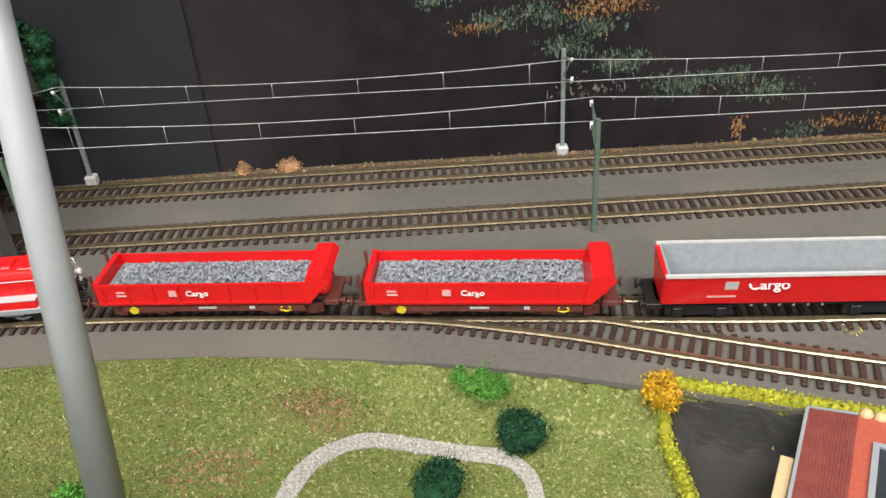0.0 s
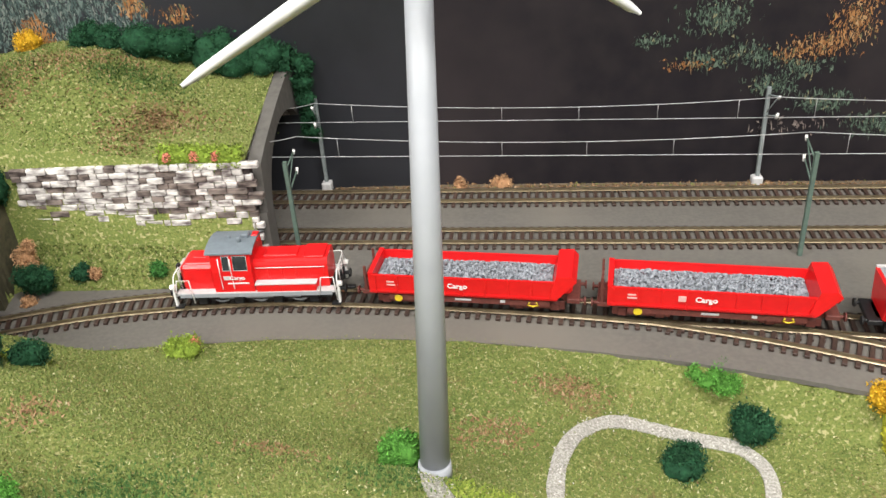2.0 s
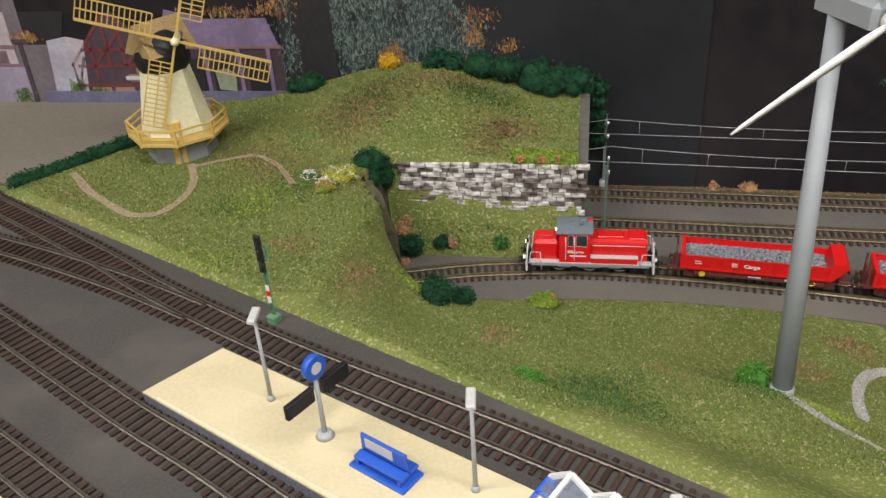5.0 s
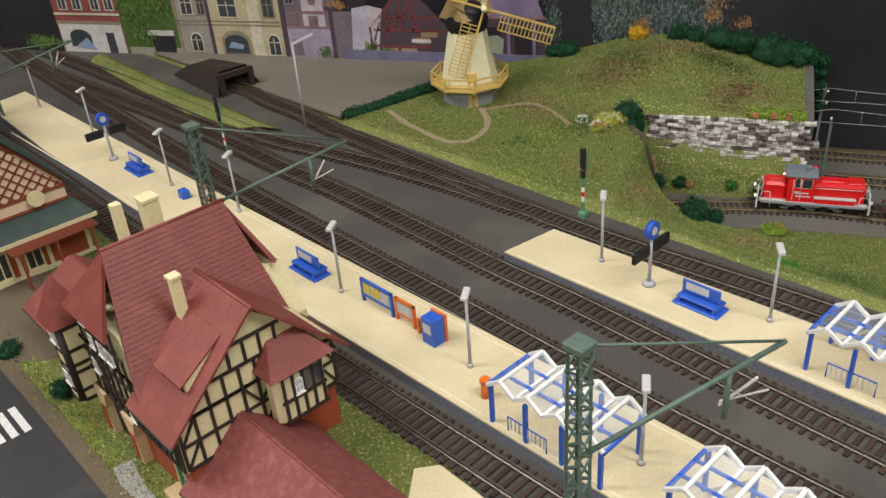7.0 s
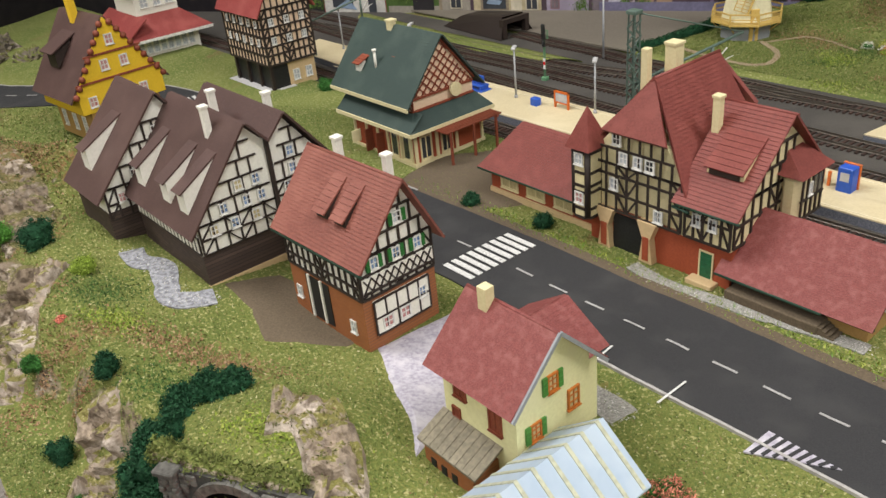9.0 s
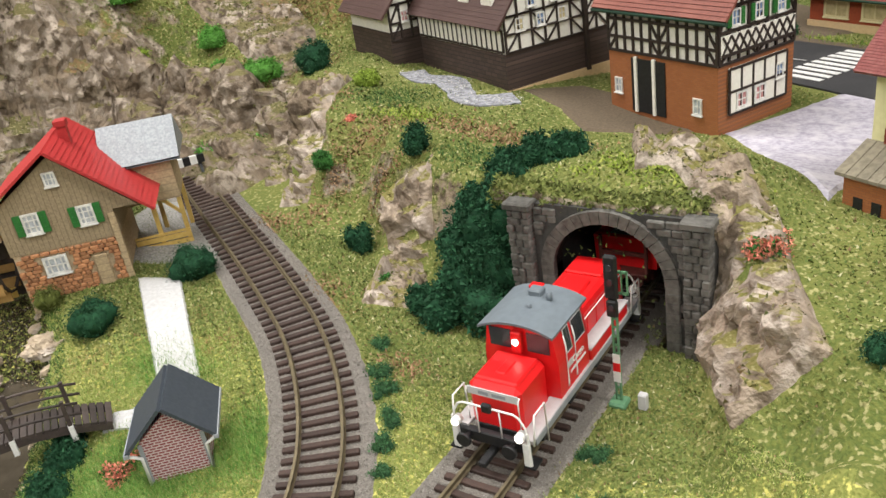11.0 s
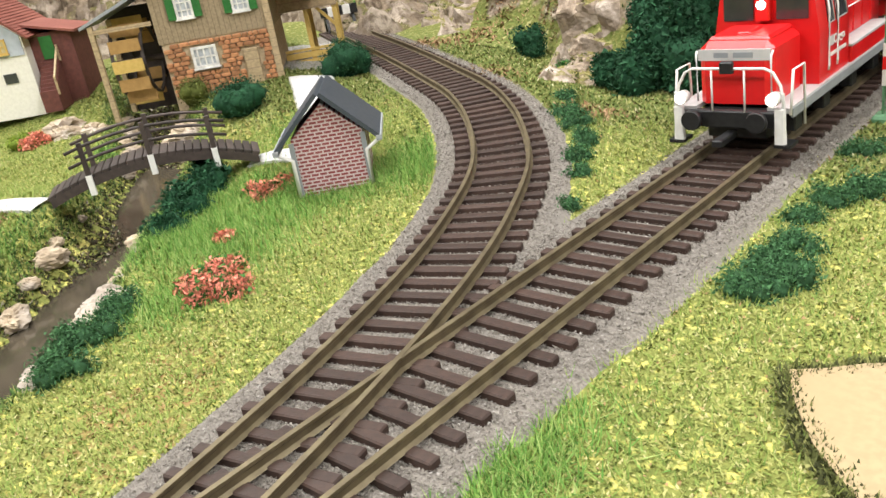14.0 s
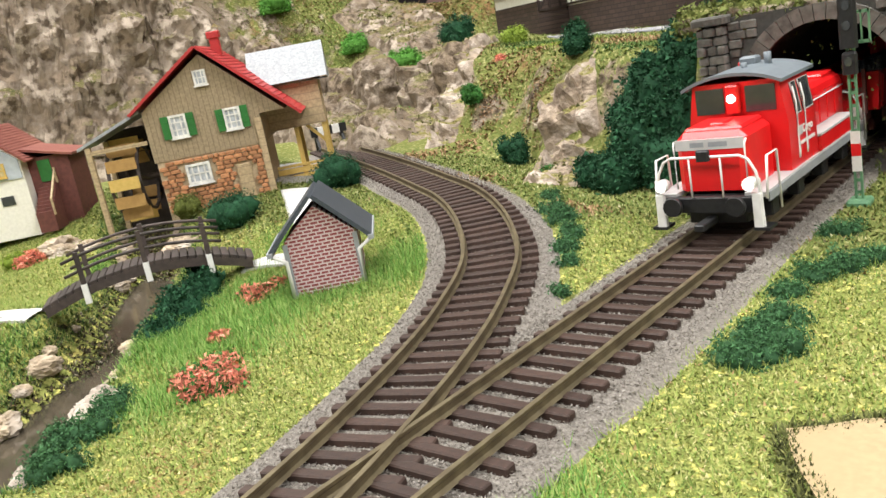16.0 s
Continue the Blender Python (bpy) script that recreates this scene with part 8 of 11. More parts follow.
for i in range(26):
    x = -35.5 + i * 2.84
    s = -14 * x / 36 / 36
    part("plank", Mesh().cbox(-1.28, 1.28, -8, 8, -0.5, 0.8, 0.2), M_BRIDGE, fb, m=pose(x * MM, 0, hump(x) * MM, 0, -math.degrees(math.atan(s)), random.uniform(-1, 1)))
for yy in (-7.2, 7.2):
    part("arch_beam", Mesh().add([(x, yy + o, hump(x) - d) for x in range(-36, 37, 6) for o in (-0.9, 0.9) for d in (0.4, 3.4)], [(4 * i + a, 4 * i + b2, 4 * i + 4 + b2, 4 * i + 4 + a) for i in range(12) for a, b2 in ((0, 1), (1, 3), (3, 2), (2, 0))]), M_BRIDGE, fb)
    for x in (-21.5, 0, 21.5):
        part("rail_post", Mesh().bar((x, yy * 1.12, hump(x) - 5), (x, yy * 1.12, hump(x) + 12.5), 1.6, 1.6), M_BRIDGE, fb)
        if yy < 0:
            part("white_post_end", Mesh().bar((x, yy * 1.12 - 0.3, hump(x) - 6), (x, yy * 1.12 - 0.3, hump(x) + 1), 2.0, 2.0), M_WHITE, fb)
    for dz in (6, 11):
        part("handrail", Mesh().tube([(x, yy * 1.12, hump(x) + dz) for x in range(-27, 28, 6)], 0.6, 5), M_BRIDGE, fb)

# ---- buffer stop ----
bs = thing("buffer_stop", -1152, -430, 140.5, 149, "black and white buffer stop at the end of the siding", "buffer stop")
part("frame", Mesh().bar((-8, -9, 0), (2, -9, 15), 2, 2).bar((-8, 9, 0), (2, 9, 15), 2, 2).bar((2, -9, 0), (2, -9, 15), 2, 2).bar((2, 9, 0), (2, 9, 15), 2, 2), M_BLACK, bs)
for i in range(5):
    part("beam_stripe", Mesh().box(-4, -1.5, -12.5 + i * 5, -7.5 + i * 5, 10, 16), M_WHITE if i % 2 else M_BLACK, bs)
tr = thing("toy_tractor", -1262, -158, ground(-1262, -158), 40, "tiny yellow and blue tractor on the meadow", "tractor")
part("bonnet", Mesh().cbox(-1, 9, -2.6, 2.6, 3.5, 8.5, 0.8), M_YELLOW, tr)
part("cab", Mesh().cbox(-8, -1, -3.4, 3.4, 4, 12.5, 0.8), M_BLUE, tr)
part("roof", Mesh().cbox(-8.6, -0.4, -3.8, 3.8, 12.5, 13.6, 0.5), M_WHITE, tr)
for sg in (-1, 1):
    part("rear_wheel", Mesh().rod((-6, sg * 3.6, 4), (-6, sg * 6, 4), 4.4, 4.4, 16), M_BLACK, tr)
    part("front_wheel", Mesh().rod((6, sg * 3, 2.6), (6, sg * 4.8, 2.6), 2.8, 2.8, 14), M_BLACK, tr)

# ---- red house in the dark yard beside the lawn ----
rh = thing("red_house", 138, 208, 69, -30.4, "small brick red house with a lean-to roof beside a dark yard", "house")
part("outer_wall", Mesh().box(3, 60, -92, -4, -24, 9.6), M_REDHOUSE, rh)
slope(rh, (-94, -94), (0, 0), (0, 10), (19.2, 13), M_ROOFRED, 10, 1.4, "lean_to_roof", "y")
part("upper_roof", Mesh().prism([(19, 9.6), (62, 9.6), (62, 15.5), (19, 13.6)], -95, 0.4, "y"), M_REDHOUSE, rh, "smooth brighter red roof")
part("fascia", Mesh().box(-1.4, 0, -94.5, 0.6, 7.5, 11.5), M_GREY, rh)
part("verge_board", Mesh().bar((-0.5, 0.8, 10.6), (19, 0.8, 13.6), 1.2, 1.8), M_GREY, rh)
part("porch_wall", Mesh().cbox(-7, -1.6, -60, -29, -24, 8, 0.4), M_PLBEIGE, rh)
sky_ = part("skylight_frame", Mesh().box(25.5, 28, -60, -15, 12, 15.6).box(42, 44.5, -60, -15, 12, 16.2).box(28, 42, -17.5, -15, 12, 15.9).box(28, 42, -60, -57.5, 12, 15.9), M_GREY, rh)
part("skylight_pane", Mesh().box(28, 42, -57.5, -17.5, 12, 15.0), M_GLASSDARK, sky_)
for i in range(7):
    part("cream_scallop", Mesh().ball((22 + i * 5.6, 2.4, 13.5), 2.9, 12, 8), M_PLBEIGE, rh)

# ---- plants, paths, rocks ----
GZ = np.array([p[2] for p in gv]).reshape(len(ys), nx)


def heights(x, y):
    """Ground heights at arrays of places, from the ground sheet itself."""
    fx = np.clip((x - xs[0]) / STEP, 0, nx - 1.001)
    fy = np.clip((y - ys[0]) / STEP, 0, len(ys) - 1.001)
    i, j = fx.astype(int), fy.astype(int)
    fx, fy = fx - i, fy - j
    return (GZ[j, i] * (1 - fx) + GZ[j, i + 1] * fx) * (1 - fy) + (GZ[j + 1, i] * (1 - fx) + GZ[j + 1, i + 1] * fx) * fy


def lie(x, y):
    return float(heights(np.array([x]), np.array([y]))[0])


def fleck_mat(name, cols, rough=0.8):
    """Colour picked for each little blade on its own."""
    m = bpy.data.materials.new(name)
    m.use_nodes = True
    nt = m.node_tree
    p = nt.nodes["Principled BSDF"]
    p.inputs["Roughness"].default_value = rough
    p.inputs["Specular IOR Level"].default_value = 0.2
    ge = nt.nodes.new("ShaderNodeNewGeometry")
    cr = nt.nodes.new("ShaderNodeValToRGB")
    cr.color_ramp.interpolation = "CONSTANT"
    el = cr.color_ramp.elements
    while len(el) < len(cols):
        el.new(0.5)
    for k, (pos, c) in enumerate(cols):
        el[k].position, el[k].color = pos, (*c, 1)
    nt.links.new(ge.outputs["Random Per Island"], cr.inputs[0])
    nt.links.new(cr.outputs[0], p.inputs["Base Color"])
    return m


def tri_mesh(name, verts, material):
    """A mesh of loose triangles from an array of corners in millimetres."""
    me = bpy.data.meshes.new(name)
    n = len(verts)
    me.vertices.add(n)
    me.vertices.foreach_set("co", (verts * MM).astype(np.float32).ravel())
    me.loops.add(n)
    me.loops.foreach_set("vertex_index", np.arange(n, dtype=np.int32))
    me.polygons.add(n // 3)
    me.polygons.foreach_set("loop_start", np.arange(0, n, 3, dtype=np.int32))
    me.materials.append(material)
    me.update(calc_edges=True)
    return me


M_FLOCK = fleck_mat("lawn_fibres", [(0.0, (0.10, 0.14, 0.036)), (0.2, (0.135, 0.17, 0.045)), (0.5, (0.17, 0.20, 0.055)), (0.76, (0.225, 0.235, 0.075)), (0.91, (0.34, 0.33, 0.14)), (0.965, (0.50, 0.47, 0.28)), (0.98, (0.20, 0.13, 0.065))])
M_FLOCKF = fleck_mat("bright_foam_flakes", [(0.0, (0.20, 0.235, 0.06)), (0.15, (0.26, 0.295, 0.08)), (0.40, (0.33, 0.35, 0.105)), (0.70, (0.41, 0.405, 0.15)), (0.90, (0.53, 0.49, 0.24)), (0.97, (0.42, 0.27, 0.14))])
M_FLOCKB = fleck_mat("rusty_flakes", [(0.0, (0.19, 0.11, 0.055)), (0.35, (0.28, 0.165, 0.085)), (0.7, (0.36, 0.24, 0.14)), (0.85, (0.14, 0.155, 0.05))])
M_BLADES = fleck_mat("long_green_blades", [(0.0, (0.10, 0.22, 0.042)), (0.3, (0.15, 0.29, 0.06)), (0.6, (0.22, 0.36, 0.08)), (0.85, (0.34, 0.43, 0.14))])
M_CHIPS = fleck_mat("ballast_chips", [(0.0, (0.19, 0.17, 0.15)), (0.3, (0.235, 0.212, 0.188)), (0.6, (0.275, 0.25, 0.222)), (0.9, (0.36, 0.335, 0.31))])
M_PATHCHIP = fleck_mat("white_path_chips", [(0.0, (0.34, 0.32, 0.29)), (0.35, (0.50, 0.48, 0.44)), (0.75, (0.66, 0.63, 0.59))])


def fibres(name, xy, material, label, length=2.4, width=0.55, up=0.7, seed=1, category="grass", lift=0.1):
    """Tiny blades standing on the ground at the given places, one object."""
    g = np.random.default_rng(seed)
    n = len(xy)
    x, y = xy[:, 0], xy[:, 1]
    z = heights(x, y) + lift
    a = g.uniform(0, 6.283, n)
    L = length * g.uniform(0.5, 1.3, n)
    e = g.uniform(0.15, up, n) * 1.57
    d = np.stack([np.cos(a) * np.cos(e), np.sin(a) * np.cos(e), np.sin(e)], 1) * L[:, None]
    s = np.stack([-np.sin(a), np.cos(a), np.zeros(n)], 1) * (width * g.uniform(0.6, 1.4, n))[:, None]
    b = np.stack([x, y, z], 1) - d * 0.12
    v = np.stack([b - s, b + s, b + d], 1).reshape(-1, 3)
    return tagged(part(name, tri_mesh(name, v, material)), label, category, kind="stuff")


def scatter(box, n, keep, seed):
    g = np.random.default_rng(seed)
    p = np.stack([g.uniform(box[0], box[1], n), g.uniform(box[2], box[3], n)], 1)
    k = keep(p[:, 0], p[:, 1])
    return p[k]


def near_line(x, y, pts, w):
    pts = np.array([(p[0], p[1]) for p in pts])
    d = np.full(len(x), 1e9)
    for q in pts[::2]:
        d = np.minimum(d, (x - q[0]) ** 2 + (y - q[1]) ** 2)
    return d < w * w


def in_poly(x, y, poly):
    r = np.zeros(len(x), bool)
    for (ax, ay), (bx, by) in zip(poly, poly[1:] + poly[:1]):
        c = ((ay > y) != (by > y)) & (x < (bx - ax) * (y - ay) / ((by - ay) or 1e-9) + ax)
        r ^= c
    return r


# ---- paths and paved ground ----
def path(name, pts, half, material, label, lift=0.7, seed=0, chips=None, n=900):
    """A path with an uneven edge, with loose chips on it."""
    line_ = spline(pts, 3)
    ob = thing(name, 0, 0, 0, 0, label, "path")
    part("surface", ribbon(line_, lambda p: half * (1 + 0.18 * noise.noise((p[0] * 0.08, p[1] * 0.08, seed))), lift, cols=3, thick=1.4), material, ob)
    if chips:
        g = np.random.default_rng(seed)
        idx = g.integers(0, len(line_), n)
        c = np.array([(p[0], p[1]) for p in line_])[idx] + g.normal(0, half * 0.55, (n, 2))
        z = heights(c[:, 0], c[:, 1]) + lift + 0.1
        k = g.uniform(-1, 1, (n, 3, 3)) * np.array([0.9, 0.9, 0.5])
        v = (np.stack([c[:, 0], c[:, 1], z], 1)[:, None, :] + k).reshape(-1, 3)
        part("loose_gravel", tri_mesh("loose_gravel", v, chips), None, ob)
    return ob


PATH_A = [(-92, 158), (-91, 172), (-87, 191), (-77, 210), (-58, 224), (-37, 226), (-15, 224), (6, 221), (15, 211), (17, 198), (14, 182)]
path("gravel_path", PATH_A, 3.9, M_PATHWHITE, "winding white gravel path on the lawn", 0.8, 1, M_PATHCHIP)
path("gravel_path", [(-146, 150), (-142, 135), (-133, 121), (-120, 112), (-100, 104)], 5.2, M_PATHWHITE, "white gravel path starting at the wind turbine", 0.8, 2, M_PATHCHIP, 500)
PATH_M = [(-715, 318), (-701, 305), (-680, 284), (-662, 271), (-640, 256), (-624, 247), (-605, 248), (-597, 258), (-592, 280), (-596, 304), (-606, 326), (-615, 342)]
path("sandy_path", PATH_M, 3.4, M_PATHTAN, "trodden sandy path curving to the windmill", 0.7, 3, M_FLOCKB, 500)
PATH_M2 = [(-608, 336), (-585, 350), (-561, 356), (-545, 348), (-532, 337), (-518, 318), (-507, 301)]
path("sandy_path", PATH_M2, 2.4, M_PATHTAN, "trodden sandy path over the meadow", 0.7, 4, M_FLOCKB, 300)
path("cobbled_path", [(-1028, -316), (-1012, -326), (-992, -327), (-972, -345), (-956, -362), (-940, -360), (-926, -348)], 9, M_COBBLE, "light grey cobbled garden path behind the barn", 0.9, 5, M_PATHCHIP, 700)
PATH_F = [(-1130, -790), (-1080, -752), (-1040, -724), (-1013, -702)]
path("white_path", PATH_F, 7, M_PATHF, "smooth white path leading to the footbridge", 1.0, 6)
path("white_path", [(-976, -640), (-963, -633), (-946, -624)], 6, M_PATHF, "short white path beyond the footbridge", 1.0, 7)


def patch(name, outline, material, label, lift=0.9, cat="ground", rings=7):
    """A thin paved or earthen patch that follows the ground."""
    cx, cy = sum(p[0] for p in outline) / len(outline), sum(p[1] for p in outline) / len(outline)
    line_ = []
    for (ax, ay), (bx, by) in zip(outline, outline[1:] + outline[:1]):
        k = max(int(math.hypot(bx - ax, by - ay) / 6), 1)
        line_ += [(ax + (bx - ax) * i / k, ay + (by - ay) * i / k) for i in range(k)]
    m, n = Mesh(), len(line_)
    v = []
    for r in range(rings + 1):
        f = 1 - r / rings
        for x, y in line_:
            wob = 1 + 0.03 * noise.noise((x * 0.09, y * 0.09, 3.0))
            px, py = cx + (x - cx) * f * wob, cy + (y - cy) * f * wob
            v.append((px, py, lie(px, py) + lift - (1.8 if r == 0 else 0)))
    m.add(v, [(r * n + i, r * n + (i + 1) % n, (r + 1) * n + (i + 1) % n, (r + 1) * n + i) for r in range(rings) for i in range(n)])
    return tagged(part(name, m, material), label, cat, kind="structure")


YARD_R = [(83, 229), (112, 219), (141, 208), (235, 168), (235, 80), (150, 80), (83, 120)]
LILAC = [(-800, -362), (-768, -312), (-750, -280), (-704, -300), (-716, -345), (-722, -392), (-731, -456), (-743, -434), (-768, -404)]
EARTH = [(-936, -333), (-906, -304), (-850, -318), (-800, -318), (-790, -342), (-816, -366), (-850, -372), (-872, -380), (-900, -352)]
patch("yard_dark", YARD_R, M_YARDBLACK, "dark paved yard round the red house", 2.4, rings=40)
patch("paving_lilac", LILAC, M_PAVE, "mottled lilac paving beside the half-timbered house", 1.1)
patch("ground_earth", EARTH, M_EARTH, "dark trodden earth between the village houses", 1.0)
patch("ground_square", [(-880, -60), (-830, -40), (-785, -95), (-760, -150), (-800, -170), (-850, -170), (-900, -140)], M_EARTH, "brown earth forecourt of the inn", 1.0)
path("gravel_strip", [(-664, -226), (-640, -244), (-618, -254), (-582, -268), (-546, -280), (-516, -292)], 5.5, M_GRAVEL, "loose grey gravel along the station wall", 0.8, 12, M_PATHCHIP, 1500)
path("gravel_strip", [(-676, -362), (-655, -374), (-638, -386)], 9, M_GRAVEL, "pale gravel heap beside the yellow cottage", 0.9, 13, M_PATHCHIP, 500)
EARTHSIDE = [Vector((q[0] - n[0] * 45.5, q[1] - n[1] * 45.5)) for q, n in zip(ROAD, RN)][2:80]
tagged(part("ground_roadside", ribbon(EARTHSIDE, lambda q: 5.5 + 1.6 * noise.noise((q[0] * 0.06, q[1] * 0.06, 2)), 0.9, cols=3, thick=1.2), M_EARTH), "brown earth strip beside the street", "ground", kind="structure")
PLAZA = [(-506, -322), (-484, -266), (-456, -218), (-425, -240), (-408, -270), (-410, -312), (-450, -330)]
patch("paving_brick", PLAZA, M_PLAZA, "brown brick paving under the glazed shelter", 1.2)
patch("paving_cream", [(-467, -286), (-459, -274), (-424, -262), (-410, -285), (-440, -303)], M_CREAM, "cream floor under the glazed shelter", 1.7)
patch("paving_lightslab", [(-1063, -551), (-1039, -540), (-962, -600), (-974, -616)], M_PATHF, "smooth white slab path behind the brick hut", 1.3)
patch("ground_millgravel", [(-1078, -548), (-1030, -520), (-1050, -468), (-1110, -440), (-1150, -470), (-1120, -520)], M_GRAVEL, "pale gravel under the mill store", 0.9)

hatch = Mesh()
hatch.use(M_PAVE)
tri = [(-577, -397), (-566, -378), (-532, -397)]
hz = lie(-560, -392) + 1.6
hatch.prism(tri, hz - 1, hz, "z")
hatch.use(M_ASPHALT)
for k in range(8):
    f = 0.08 + k * 0.115
    a = Vector(tri[0]).lerp(Vector(tri[2]), f)
    b = Vector(tri[1]).lerp(Vector(tri[2]), min(f + 0.05, 1))
    hatch.bar((a[0], a[1], hz), (b[0], b[1], hz), 2.0, 0.5)
tagged(part("road_hatching", hatch), "hatched triangular marking beside the street", "road marking", kind="structure")

# grass strip between the sidings
sg = [((-1224, 446), (-1234, 484)), ((-1068, 349), (-1042, 373)), ((-959, 286), (-919, 310)), ((-855, 250), (-805, 249))]
sm_ = Mesh()
rows = []
for (a0, b0), (a1, b1) in zip(sg[:-1], sg[1:]):
    for k in range(12):
        f = k / 12
        p, q = Vector(a0).lerp(Vector(a1), f), Vector(b0).lerp(Vector(b1), f)
        rows.append([(p[0], p[1], 160)] + [(*p.lerp(q, c / 4), 164.2 + 2.2 * math.sin(math.pi * c / 4) + noise.noise((p[0] * 0.06, c, 0)) * 0.9) for c in range(5)] + [(q[0], q[1], 160)])
sm_.add([p for r in rows for p in r], [(i * 7 + k, i * 7 + k + 1, i * 7 + 8 + k, i * 7 + 7 + k) for i in range(len(rows) - 1) for k in range(6)], True)
tagged(part("ground_verge", sm_, M_GRASS), "narrow green verge between the sidings", "grass", kind="structure")

# ---- the stream ----
wat = ribbon([Vector((p[0], p[1], 114.6)) for p in STREAM], 13, 0, cols=2, thick=2)
tagged(part("water", wat, M_WATER), "shallow dark brown stream under the footbridge", "stream", kind="structure")


# ---- rocks ----
def rock(x, y, z, rx, ry, rz, turn, seed, material=None, label="craggy grey rock outcrop on the slope", rough=0.42):
    """A craggy boulder: a ball broken up by ridged relief, flat faces."""
    m = Mesh()
    m.ball((0, 0, 0), 1.0, 34, 20)
    out = []
    for p in m.v:
        q = Vector(p)
        s = Vector((seed * 3.7, seed * 1.3, seed * 0.9))
        w = Vector((q[0], q[1], q[2] * 0.55))
        h = noise.fractal(w * 1.5 + s, 0.8, 2.2, 6) * rough - abs(noise.noise(w * 3.6 + s)) * rough * 1.1 + 0.15
        st = noise.cell(q * 2.3 + s) * rough * 0.35
        q = q * (1 + h + st)
        out.append((q[0] * rx, q[1] * ry, q[2] * rz))
    m.v = out
    m.smooth = [False] * len(m.f)
    return solid("rock", m, material or M_ROCK, label, "rock", x, y, z, turn, "rock outcrops")


ROCKY = np.zeros((220, 300), bool)


def bare(x, y):
    """Where rock shows and no flock grows."""
    i, j = np.clip(((y + 760) / 4).astype(int), 0, 219), np.clip(((x + 1500) / 4).astype(int), 0, 299)
    return ROCKY[i, j]


M_CRAG = grass_mat("mossy_crag", ((0.095, 0.09, 0.035), (0.14, 0.125, 0.05), (0.18, 0.15, 0.07)), (0.27, 0.235, 0.125), (0.20, 0.12, 0.06), 0.35, ((0.29, 0.225, 0.165), (0.10, 0.074, 0.052), (0.45, 0.375, 0.305)), 0.965)
M_CRAGPALE = grass_mat("pale_crag", ((0.14, 0.135, 0.04), (0.19, 0.175, 0.055), (0.24, 0.20, 0.08)), (0.33, 0.29, 0.14), (0.22, 0.13, 0.06), 0.35, ((0.42, 0.335, 0.26), (0.17, 0.13, 0.095), (0.58, 0.49, 0.42)), 0.98)
M_MOSS = fleck_mat("olive_moss", [(0.0, (0.08, 0.09, 0.028)), (0.3, (0.125, 0.125, 0.042)), (0.6, (0.17, 0.15, 0.058)), (0.82, (0.22, 0.145, 0.075)), (0.94, (0.30, 0.27, 0.15))])


